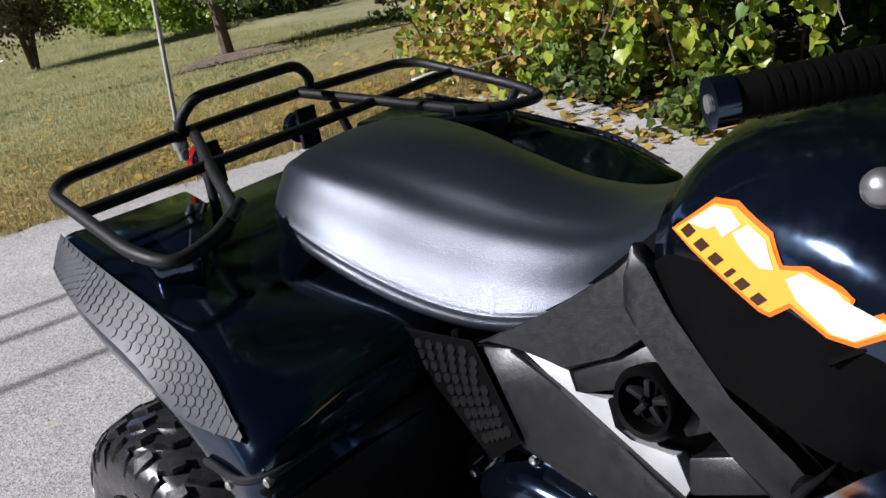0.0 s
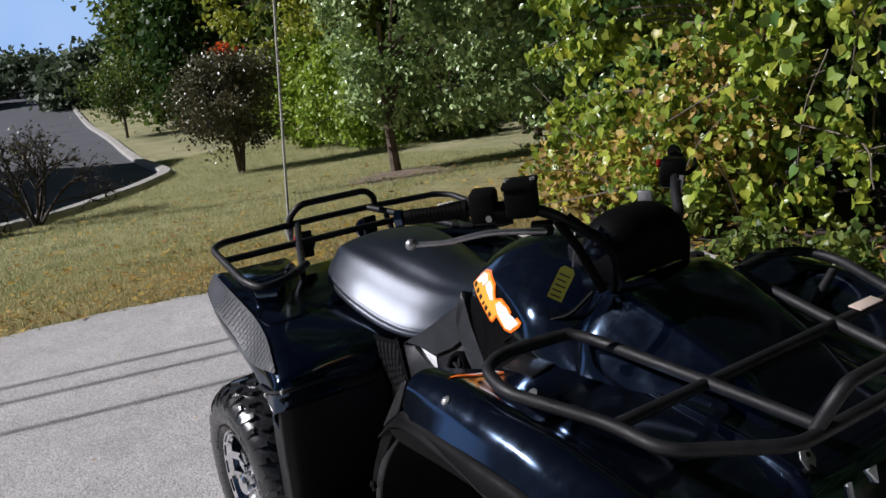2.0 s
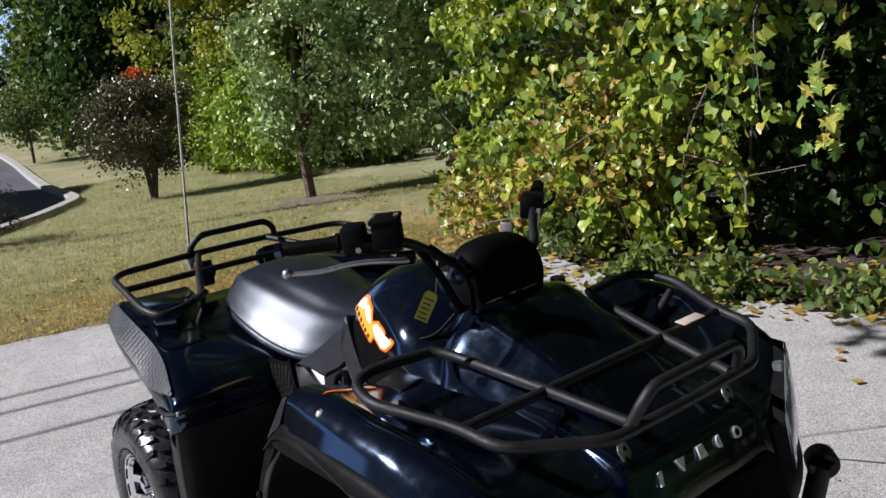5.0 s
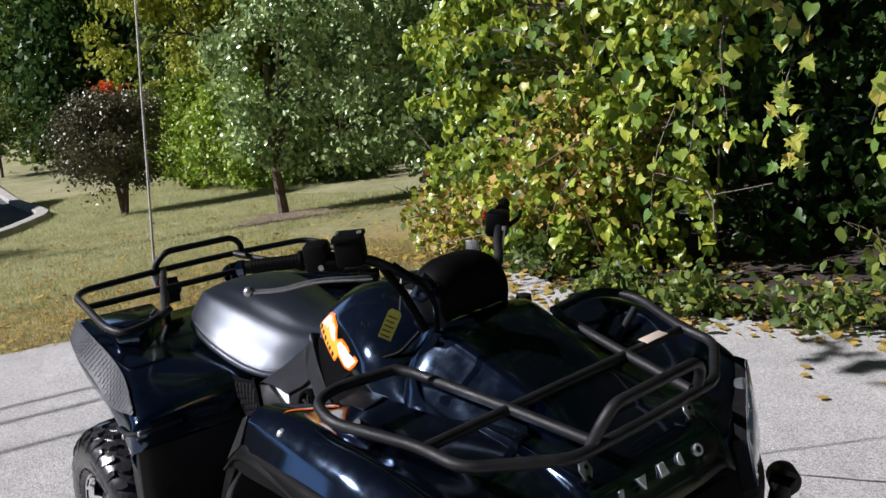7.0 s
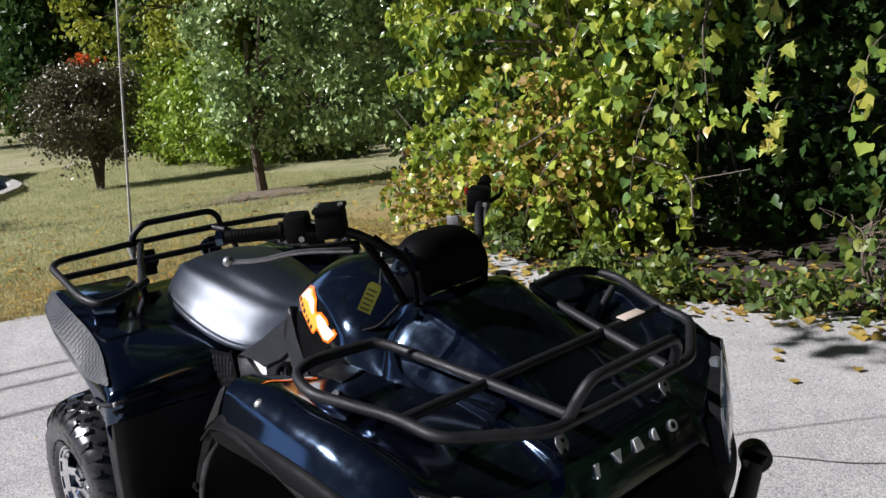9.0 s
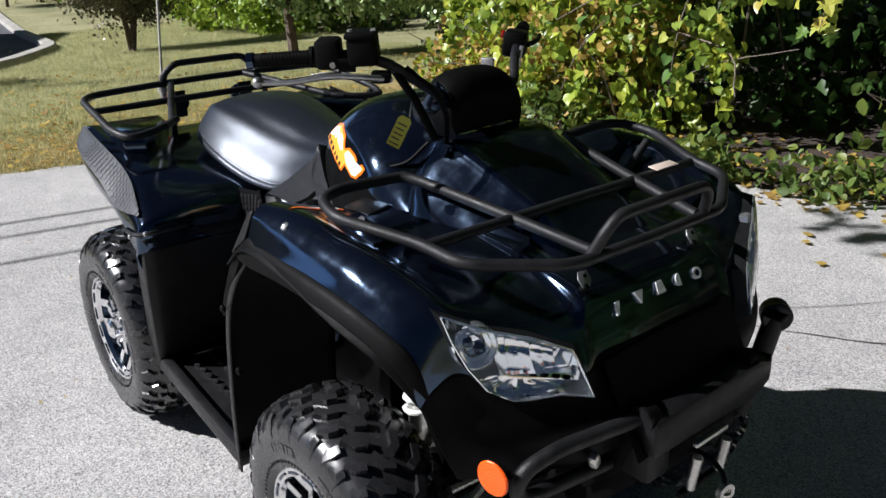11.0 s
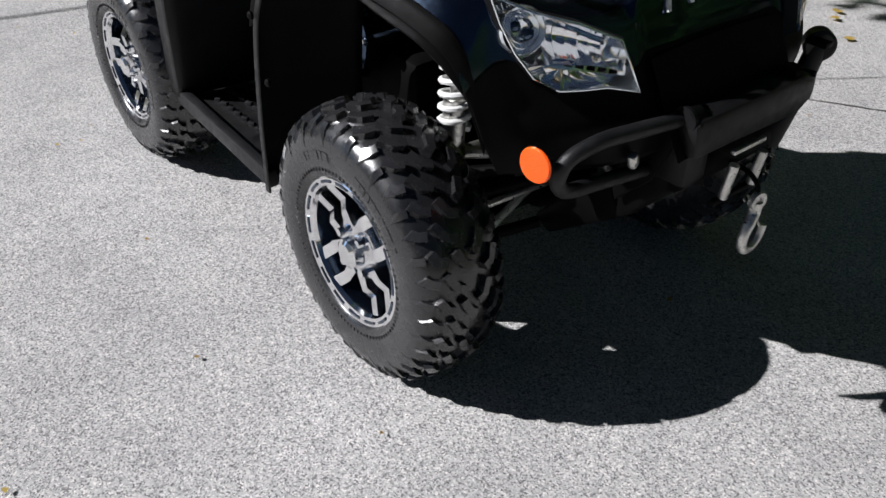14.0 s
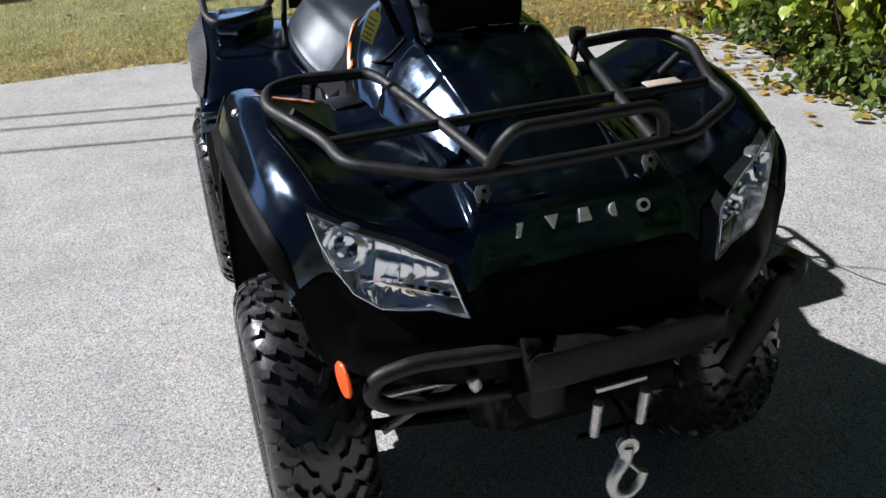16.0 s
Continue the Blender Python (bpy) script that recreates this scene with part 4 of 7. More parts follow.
_bl, _ = crown_points(_rng, [((-5.65, -6.9, 4.2), (0.50, 0.26, 0.12)), ((-4.9, -6.5, 4.2), (0.4, 0.25, 0.12))], 70, 26, 0.06, 0.2)
part("branch_leaves", leaves("branch_leaves", _bl, _rng, 0.11, LEAF_MAPLE, 0.3), DEEP_LEAF, _over, "thin leafy end of a long branch")
part("branch", tube([(-3.6, -3.4, 4.2), (-4.6, -5.4, 4.3), (-5.6, -6.9, 4.22)], 0.02, 0.4, 6, 0.006), BARK, _over)
tree("unseen_canopy", "unseen leafy tree added to shade behind the hedge", "tree", (-3.4, 6.6), 3.8, [((-1.4, -2.6, 4.3), (1.3, 1.1, 0.5)), ((0.4, -2.4, 4.4), (1.3, 1.1, 0.5)), ((-0.6, -1.0, 4.7), (1.7, 1.2, 0.7))], 9000, 0.16, DEEP_LEAF, 0.12, 190, 0.2,
     LEAF_OVAL, seed=172, hollow=0.1, tips=16)

# Right-hand shrub beyond the dark gap, low plants at its foot, and brush pile.
tree("leafy_shrub", "green leafy shrub at the edge of the driveway", "shrub", (0.75, 3.55), 0.55, [((-0.05, 0, 0.45), (0.38, 0.28, 0.30)), ((0.35, 0.1, 0.6), (0.4, 0.35, 0.45))], 250, 0.085, MIX_LEAF, 0.014, 22, 0.09, LEAF_OVAL,
     0.5, seed=81, hollow=0.6, stems=3, tips=8)
for k, (x, y, r, h, n, mat) in enumerate(((-0.70, 3.02, 0.30, 0.17, 900, MIX_LEAF), (-0.25, 3.08, 0.30, 0.15, 700, MIX_LEAF), (0.35, 3.25, 0.28, 0.15, 500, MIX_LEAF),
                                      (0.75, 3.42, 0.24, 0.15, 260, MIX_LEAF), (-1.75, 3.35, 0.4, 0.25, 900, MIX_LEAF))):
    tree("ground_plant", "low green leafy plant spilling on to the driveway", "plant", (x, y), h, [((0, 0, h * 0.75), (r, r * 0.8, h))], int(n * 0.6), 0.060, mat, 0.012, 30, 0.08, LEAF_OVAL, 0.3, seed=120 + k, hollow=0.3,
         group="plants along the driveway", tips=8)
brush = thing("brush_pile", "low tangle of dry vines with yellow and brown leaves", "brush", (-2.5, 3.75, -0.02))
_bp, _bc = crown_points(_rng, [((-0.30, -0.05, 0.26), (0.75, 0.45, 0.30)), ((0.35, -0.10, 0.48), (0.65, 0.45, 0.48)), ((0.95, -0.10, 0.80), (0.5, 0.4, 0.6))], 5200, 200, 0.10, 0.4)
_bp = _bp[_bp[:, 2] > 0.02]
_bm = bmesh.new()
for k in range(40):
    a = Vector((float(_rng.uniform(-1.2, 1.5)), float(_rng.uniform(-0.5, 0.5)), 0.02))
    b = a + Vector((float(_rng.normal(0, 0.6)), float(_rng.normal(0, 0.35)), float(_rng.uniform(0.3, 1.0))))
    part("twig", tube([tuple(q) for q in catmull([a, a.lerp(b, 0.5) + Vector((0, 0, 0.15)), b], 4)], 0.007, 0, 5, 0.003), TWIG, brush, "bare grey twig")
_half = len(_bp) // 2
part("foliage", leaves("foliage", _bp[:_half], _rng, 0.060, LEAF_LOBED, 0.7, (0.2, -0.8, 0.3)), VINE_LEAF, brush)
part("dry_foliage", leaves("dry_foliage", _bp[_half:], _rng, 0.052, LEAF_LOBED, 0.7, (0.2, -0.8, 0.3)), DRY_LEAF, brush, "withered brown leaves")


# ---- the quad bike: x forwards, y to its left, wheels on z = 0 ----
quad = thing("quad_bike", "glossy black four-wheel quad bike parked on the driveway", "quad bike")

# Front fenders and hood, one skin from the fender's back over the hood to the chin.
FY = (0.0, 0.10, 0.185, 0.215, 0.31, 0.40, 0.462, 0.505, 0.532)
FRONT = [
    [(x, y * 1.02, z) for x, y, z in zip((1.00, 1.00, 1.02, 1.05, 1.082, 1.066, 1.058, 1.060, 1.068), FY, (0.955, 0.955, 0.950, 0.935, 0.942, 0.966, 0.984, 0.972, 0.915))],
    [(x, y * 1.02, z) for x, y, z in zip((1.12, 1.12, 1.12, 1.12, 1.14, 1.14, 1.14, 1.14, 1.14), FY, (0.962, 0.961, 0.951, 0.938, 0.944, 0.970, 0.990, 0.972, 0.922))],
    [(1.25, y * 1.015, z) for y, z in zip(FY, (0.962, 0.96, 0.950, 0.938, 0.934, 0.960, 0.986, 0.966, 0.919))],
    [(1.40, y * 0.998, z) for y, z in zip(FY, (0.95, 0.948, 0.938, 0.925, 0.914, 0.938, 0.967, 0.946, 0.904))],
    [(1.52, y * 0.968, z) for y, z in zip(FY, (0.933, 0.930, 0.918, 0.905, 0.894, 0.910, 0.932, 0.905, 0.870))],
    [(1.640, 0, 0.895), (1.640, 0.10, 0.893), (1.634, 0.185, 0.888), (1.645, 0.215, 0.86), (1.622, 0.31, 0.862), (1.588, 0.40, 0.885), (1.560, 0.444, 0.902), (1.558, 0.475, 0.868), (1.556, 0.502, 0.835)],
    [(1.680, 0, 0.83), (1.680, 0.10, 0.828), (1.674, 0.185, 0.825), (1.682, 0.225, 0.80), (1.652, 0.315, 0.80), (1.612, 0.395, 0.82), (1.582, 0.44, 0.84), (1.574, 0.482, 0.81), (1.572, 0.51, 0.78)],
    [(1.705, 0, 0.755), (1.705, 0.10, 0.755), (1.700, 0.185, 0.752), (1.702, 0.23, 0.735), (1.672, 0.315, 0.738), (1.634, 0.39, 0.750), (1.605, 0.435, 0.765), (1.590, 0.47, 0.755), (1.586, 0.495, 0.735)],
    [(1.735, 0, 0.69), (1.735, 0.10, 0.69), (1.730, 0.18, 0.688), (1.722, 0.24, 0.685), (1.695, 0.32, 0.68), (1.658, 0.39, 0.68), (1.628, 0.43, 0.68), (1.606, 0.46, 0.675), (1.600, 0.475, 0.665)],
    [(1.725, 0, 0.60), (1.725, 0.10, 0.60), (1.718, 0.18, 0.60), (1.708, 0.24, 0.60), (1.682, 0.31, 0.60), (1.650, 0.37, 0.60), (1.625, 0.41, 0.60), (1.608, 0.435, 0.60), (1.602, 0.445, 0.60)],
]
_front_bm = sheet(mirrored(FRONT), 9, 7)
HL_N = Vector((0.877, -0.43, 0.21)).normalized()
HL_U = Vector((0.43, 0.877, 0)).normalized()
HL_M = Matrix.Translation((1.561, -0.448, 0.907)) @ Matrix((HL_U, HL_N.cross(HL_U), HL_N)).transposed().to_4x4()
HL_OUT = [(-0.003, 0.004), (0.075, -0.030), (0.150, -0.052), (0.226, -0.084), (0.244, -0.128), (0.262, -0.174), (0.203, -0.161), (0.160, -0.162), (0.115, -0.160), (0.070, -0.135), (0.038, -0.092), (0.013, -0.042)]


def scaled(outline, f, c=(0.12, -0.095)):
    return [(c[0] + (x - c[0]) * f, c[1] + (y - c[1]) * f) for x, y in outline]


def in_outline(u, v, outline):
    inside = False
    for (x0, y0), (x1, y1) in zip(outline, outline[1:] + outline[:1]):
        if (y0 > v) != (y1 > v) and u < x0 + (x1 - x0) * (v - y0) / (y1 - y0):
            inside = not inside
    return inside


from mathutils.bvhtree import BVHTree  # noqa: E402
FRONT_TREE = BVHTree.FromBMesh(_front_bm)
_front_bm.faces.ensure_lookup_table()
_across = len(_front_bm.faces) // ((len(FRONT) - 1) * 9)
for _k, _f in enumerate(_front_bm.faces):
    _f.material_index = 1 if _k // _across >= 6.4 * 9 else 0        # rows under the headlights
# The headlight openings go through the skin.
_inv, _cut = HL_M.inverted(), []
for _f in _front_bm.faces:
    _q = _f.calc_center_median()
    _q = _inv @ Vector((_q.x, -abs(_q.y), _q.z))
    if abs(_q.z) < 0.05 and in_outline(_q.x, _q.y, scaled(HL_OUT, 0.99)):
        _cut.append(_f)
bmesh.ops.delete(_front_bm, geom=_cut, context="FACES")
_lower_bm = _front_bm.copy()
bmesh.ops.delete(_front_bm, geom=[f for f in _front_bm.faces if f.material_index == 1], context="FACES")
bmesh.ops.delete(_lower_bm, geom=[f for f in _lower_bm.faces if f.material_index == 0], context="FACES")
for _f in _lower_bm.faces:
    _f.material_index = 0
shell(part("lower_fairing", _lower_bm, DARK, quad, "matt black lower fairing under the headlights"), 0.006)
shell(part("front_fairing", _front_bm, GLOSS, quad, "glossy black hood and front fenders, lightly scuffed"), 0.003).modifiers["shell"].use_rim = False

for s in (-1, 1):
    # Rear flap of each front fender, running down behind the wheel.
    rows = []
    for x, z, o in ((1.015, 0.865, 0.535), (0.972, 0.80, 0.548), (0.935, 0.70, 0.556), (0.912, 0.50, 0.560), (0.900, 0.29, 0.560)):
        rows.append([(x + 0.03, s * o, z), (x, s * (o - 0.012), z), (x - 0.012, s * 0.45, z), (x - 0.012, s * 0.36, z), (x, s * 0.27, z)])
    shell(part("mud_flap", sheet(rows, 5, 4), MOULD, quad, "matt black plastic flap behind the front wheel"), 0.005, 0)
    # Matt flared lip round the wheel arch.
    lip = [     # the fender's edge (x, y, z) and how far the lip runs out from it
        (0.930, 0.548, 0.700, -0.018, 0.004, -0.008), (0.962, 0.550, 0.765, -0.026, 0.002, -0.012), (1.020, 0.548, 0.850, -0.036, 0.0, -0.006),
        (1.064, 0.541, 0.918, -0.052, 0.008, -0.040), (1.110, 0.542, 0.918, -0.040, 0.018, -0.046), (1.25, 0.540, 0.917, -0.006, 0.024, -0.034),
        (1.40, 0.531, 0.902, -0.004, 0.024, -0.030), (1.52, 0.515, 0.868, -0.004, 0.024, -0.029), (1.562, 0.500, 0.830, -0.004, 0.020, -0.028), (1.580, 0.49, 0.77, -0.004, 0.012, -0.028), (1.60, 0.470, 0.670, -0.004, 0.008, -0.028)]
    band = [[(x + i * r, s * (y - 0.004 + o * r ** 0.7), z + 0.003 + d * r ** 1.3) for r in (0.0, 0.3, 0.6, 0.85, 1.0)] for x, y, z, i, o, d in lip]
    corner = [[(1.058 - 0.004 * k, s * (0.516 + 0.026 * v), 0.976 - 0.058 * v) if k == 0 else (1.058 - (0.020 + 0.034 * v) * k, s * (0.518 + 0.030 * v), 0.976 - (0.058 + 0.030 * k) * v - 0.012 * k) for k in (0.0, 0.5, 1.0)] for v in (0.0, 0.35, 0.7, 1.0)]
    shell(part("lip_corner", sheet(corner, 3, 3), MOULD, quad, "matt plastic corner of the wheel arch lip"), 0.004, 0)
    shell(part("arch_lip", sheet(band, 5, 3), DARK, quad, "matt grained plastic lip round the wheel arch"), 0.004, 0)
    inner = [[(x, s * o, z - 0.008), (x, s * 0.44, z + 0.006), (x, s * 0.30, z - 0.03), (x, s * 0.24, z - 0.16)] for x, o, z in ((0.975, 0.55, 0.85), (1.08, 0.56, 0.915), (1.25, 0.56, 0.905), (1.40, 0.556, 0.87), (1.52, 0.535, 0.83), (1.585, 0.49, 0.74))]
    shell(part("wheel_arch_liner", sheet(inner, 3, 3), DARK, quad), 0.004, 0)
    for x, y, z in ((1.178, 0.512, 0.9735), (0.955, 0.565, 0.735), (1.0, 0.566, 0.60)):
        part("rivet", lathe([(0.0, -0.004), (0.009, -0.004), (0.009, 0.002), (0.005, 0.005), (0.0, 0.006)], 12, pose(x, s * y, z, 90 + (-s * 38), 0, 0) if z > 0.9 else pose(x, s * y, z, 0, 0, 0 if s > 0 else 180)), STEEL if z > 0.9 else DARK, quad)

# Grille insert and chin.
part("grille", sheet([[(1.700 + 0.03 * k, y, 0.79 - 0.055 * k - 0.25 * y * y) for y in (-0.19, -0.1, 0, 0.1, 0.19)] for k in range(4)], 3, 3), DARK, quad, "matt black nose panel")
part("radiator", box((0.05, 0.62, 0.34), pose(1.50, 0, 0.70), 0.01), DARK, quad)
part("chin_guard", prism([(1.70, 0.60), (1.74, 0.62), (1.745, 0.52), (1.66, 0.42), (1.45, 0.27), (1.40, 0.30)], 0.28, frame_of((0, 0.14, 0), (1, 0, 0), (0, 0, 1)), 0.012), DARK, quad)

def ring_between(a, za, b, zb, m):
    bm = bmesh.new()
    va = [bm.verts.new(m @ Vector((x, y, za))) for x, y in a]
    vb = [bm.verts.new(m @ Vector((x, y, zb))) for x, y in b]
    for i in range(len(a)):
        j = (i + 1) % len(a)
        bm.faces.new((va[i], va[j], vb[j], vb[i]))
    return bm, vb


# Emblem on the nose: five plain silver marks.
for k, y in enumerate((-0.122, -0.064, -0.004, 0.056, 0.112)):
    hit, nrm, _, _ = FRONT_TREE.ray_cast(Vector((2.2, y, 0.858 - 0.35 * (y * y))), Vector((-1, 0, 0)))
    m = frame_of(hit - Vector((0.001, 0, 0)), (0, 1, 0), (-0.45, 0, 0.8))
    if k == 4:
        bm = ring_between([(0.013 * math.cos(a), 0.012 * math.sin(a)) for a in np.linspace(0, 2 * math.pi, 25)[:-1]], 0.0, [(0.0125 * math.cos(a), 0.0115 * math.sin(a)) for a in np.linspace(0, 2 * math.pi, 25)[:-1]], 0.006, m)[0]
        bm2 = [(0.0075 * math.cos(a), 0.0065 * math.sin(a)) for a in np.linspace(0, 2 * math.pi, 25)[:-1]]
        top = [bm.verts.new(m @ Vector((x, y_, 0.006))) for x, y_ in bm2]
        bm.verts.ensure_lookup_table()
        for i in range(24):
            bm.faces.new((bm.verts[24 + i], bm.verts[24 + (i + 1) % 24], top[(i + 1) % 24], top[i]))
    else:
        shape = ([(-0.010, -0.012), (-0.003, -0.012), (0.006, 0.012), (-0.004, 0.012)], [(-0.012, 0.012), (0.012, 0.012), (0.0, -0.012)], [(-0.012, -0.012), (-0.008, 0.012), (0.008, 0.012), (0.012, -0.012)],
                 [(0.013 * math.cos(a), 0.012 * math.sin(a)) for a in np.linspace(0.5 * math.pi, 1.5 * math.pi, 12)])[k]
        bm = prism(shape, 0.006, m)
    part("emblem_mark", bm, SILVER, quad, "plain silver raised mark")

# Headlights: chrome bowl, round lamp, clear lens.
for s in (-1, 1):
    side = (lambda b: b) if s < 0 else flip
    body = part("headlight", side(ring_between(scaled(HL_OUT, 1.09), -0.012, scaled(HL_OUT, 1.0), 0.016, HL_M)[0]), MOULD, quad, "clear headlight with chrome reflector")
    bm, floor_v = ring_between(scaled(HL_OUT, 0.995), 0.016, scaled(HL_OUT, 0.80), -0.040, HL_M)
    mid = bm.verts.new(HL_M @ Vector((0.15, -0.11, -0.060)))
    for i in range(len(floor_v)):
        bm.faces.new((floor_v[i], floor_v[(i + 1) % len(floor_v)], mid))
    part("reflector_bowl", side(bm), BOWL, body, "faceted chrome bowl", 5)
    rng_h = np.random.default_rng(5)
    # Main reflector: upright curved panels side by side, each turned a little.
    top_at = lambda u: np.interp(u, [0.0, 0.075, 0.150, 0.226], [0.0, -0.034, -0.057, -0.090])  # noqa: E731
    for k in range(6):
        u0, u1 = 0.098 + 0.0215 * k, 0.098 + 0.0215 * (k + 1) - 0.0007
        yaw = (-0.20, 0.05, 0.16, -0.05, 0.12, -0.16)[k]
        g = np.array([[tuple(HL_M @ Vector((u0 + (u1 - u0) * a, top_at(u0 + (u1 - u0) * a) * (1 - b) + (-0.118 - 0.10 * (u0 - 0.1)) * b, -0.034 + 0.088 * (b - 0.38) ** 2 + yaw * (u1 - u0) * (a - 0.5) - 0.002 * math.sin(math.pi * a)))) for a in np.linspace(0, 1, 5)] for b in np.linspace(0.04, 1, 10)])
        part("reflector_facet", side(skin(g)), CHROME, body, "", 60)
    # Stepped shelf with small dark windows, then the fluted fan below it.
    shelf = part("reflector_strip", side(prism([(0.095, -0.118), (0.118, -0.108), (0.240, -0.136), (0.246, -0.150), (0.120, -0.126), (0.100, -0.134)], 0.010, HL_M @ Matrix.Translation((0, 0, -0.018)), 0.002)), CHROME, body, "chrome shelf across the reflector")
    for k in range(5):
        part("slot", side(box((0.014, 0.008, 0.003), HL_M @ pose(0.140 + 0.020 * k, -0.121 - 0.0046 * k, -0.0075, 0, 0, -13), 0.0008)), DARK, body)
    for k in range(11):
        a0, a1 = radians(-172 + 15.5 * k), radians(-172 + 15.5 * (k + 1))
        c0 = (0.135, -0.118)
        pts = []
        for a, d in ((a0, 0.010), (a1, 0.010), (a1, 0.085), (a0, 0.085)):
            u, v = c0[0] + d * 1.35 * math.cos(a), c0[1] + d * 0.60 * math.sin(a)
            for _ in range(14):
                if in_outline(u, v, scaled(HL_OUT, 0.95)):
                    break
                u, v = u + (c0[0] - u) * 0.08, v + (c0[1] - v) * 0.08
            pts.append((u, v))
        zs = (-0.012, -0.012, -0.016 + float(rng_h.uniform(-0.005, 0.005)), -0.016 + float(rng_h.uniform(-0.005, 0.005)))
        bm = bmesh.new()
        quad_v = [bm.verts.new(HL_M @ Vector((u, v, z))) for (u, v), z in zip(pts, zs)]
        bm.faces.new(quad_v)
        bmesh.ops.subdivide_edges(bm, edges=bm.edges[:], cuts=3, use_grid_fill=True)
        for v in bm.verts:
            v.co += HL_N * float(rng_h.normal(0, 0.0006))
        part("reflector_flute", side(bm), CHROME, body, "", 60)
    part("lens_edge", side(tube([tuple(HL_M @ Vector((x, y, 0.0185))) for x, y in scaled(HL_OUT, 0.975) + scaled(HL_OUT, 0.975)[:1]], 0.0022, 0, 6)), BOWL, body, "bright moulded edge of the lens")
    for k in range(5):
        u, w = 0.010 + 0.010 * k, 0.0095
        top, low = top_at(u) - 0.006, min(top_at(u) - 0.018, -0.004 - 1.25 * u + 0.018)
        g = np.array([[tuple(HL_M @ Vector((u + w * a, top * (1 - b) + low * b, -0.018 + 0.022 * b + 0.002 * math.sin(math.pi * a)))) for a in (0, 0.25, 0.5, 0.75, 1)] for b in (0, 0.5, 1)])
        part("reflector_flute", side(skin(g)), CHROME, body, "", 60)
    lamp = HL_M @ pose(0.056, -0.058, 0.0, 90, 0, 0)
    part("lamp_bezel", side(lathe([(0.040, -0.014), (0.040, 0.010), (0.036, 0.015), (0.033, 0.008), (0.028, 0.010), (0.025, 0.002), (0.020, 0.004), (0.014, -0.006), (0.0, -0.008)], 32, lamp)), BOWL, body)
    for a in (35, 215):
        part("lamp_glass", side(lathe([(0.0095, -0.004), (0.0095, 0.003), (0.006, 0.006), (0.0, 0.007)], 20, lamp @ pose(0.013 * math.cos(radians(a)), 0, 0.013 * math.sin(radians(a))))), GLOSS, body, "dark round inner lamp")
    lens = bmesh.new()
    rings = []
    for f, z in ((1.0, 0.016), (0.97, 0.020), (0.8, 0.024), (0.4, 0.027)):
        rings.append([lens.verts.new(HL_M @ Vector((x, y, z))) for x, y in scaled(HL_OUT, f)])
    for a, b in zip(rings, rings[1:]):
        for i in range(len(a)):
            j = (i + 1) % len(a)
            lens.faces.new((a[i], a[j], b[j], b[i]))
    lens.faces.new(rings[-1])
    g = part("lens", side(lens), LENS, body, "clear plastic lens")
    shell(g, 0.003)
    g.visible_shadow = False
    # Dark shallow slot beside the lamp.
    part("brow_crease", side(box((0.012, 0.004, 0.10), pose(1.678, -0.205, 0.79, 0, -16, 12), 0.001)), SATIN, quad)

# Tank cover with the seat's front, and the cowl before it.
TANK = [
    [(0.755, 0, 1.045), (0.755, 0.07, 1.04), (0.758, 0.125, 1.02), (0.765, 0.163, 0.985), (0.78, 0.185, 0.89)],
    [(0.80, 0, 1.09), (0.80, 0.075, 1.085), (0.80, 0.135, 1.058), (0.80, 0.176, 1.012), (0.805, 0.198, 0.88)],
    [(0.88, 0, 1.12), (0.88, 0.09, 1.112), (0.88, 0.158, 1.075), (0.88, 0.200, 1.018), (0.88, 0.222, 0.87)],
    [(0.97, 0, 1.125), (0.97, 0.10, 1.116), (0.97, 0.182, 1.070), (0.97, 0.225, 1.0), (0.97, 0.243, 0.85)],
    [(1.06, 0, 1.10), (1.06, 0.10, 1.094), (1.06, 0.190, 1.050), (1.06, 0.240, 0.985), (1.06, 0.252, 0.84)],
    [(1.14, 0, 1.06), (1.14, 0.09, 1.055), (1.14, 0.175, 1.015), (1.14, 0.237, 0.945), (1.14, 0.252, 0.84)],
    [(1.20, 0, 1.00), (1.20, 0.09, 0.995), (1.20, 0.17, 0.975), (1.20, 0.235, 0.925), (1.20, 0.25, 0.84)],
]
_bm = sheet(mirrored(TANK), 5, 5)
TANK_TREE = BVHTree.FromBMesh(_bm)
_side = _bm.copy()
for _b, _low in ((_bm, True), (_side, False)):      # below the crease the side is matt
    bmesh.ops.delete(_b, geom=[f for f in _b.faces if (f.calc_center_median().z < np.interp(f.calc_center_median().x, [0.755, 0.88, 0.97, 1.06, 1.14, 1.20], [0.975, 0.998, 0.980, 0.965, 0.925, 0.905])) == _low], context="FACES")
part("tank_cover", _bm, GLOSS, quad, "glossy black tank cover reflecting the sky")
for s in (-1, 1):
    _half = _side.copy()
    bmesh.ops.delete(_half, geom=[f for f in _half.faces if f.calc_center_median().y * s < 0], context="FACES")
    part("tank_side_panel", _half, DARK, quad, "matt black side panel of the tank")
part("filler_cap", lathe([(0.0, -0.02), (0.05, -0.02), (0.05, 0.012), (0.044, 0.02), (0.02, 0.024), (0.0, 0.024)], 28, pose(1.055, -0.045, 1.108, 86, 0, 0)), MOULD, quad)
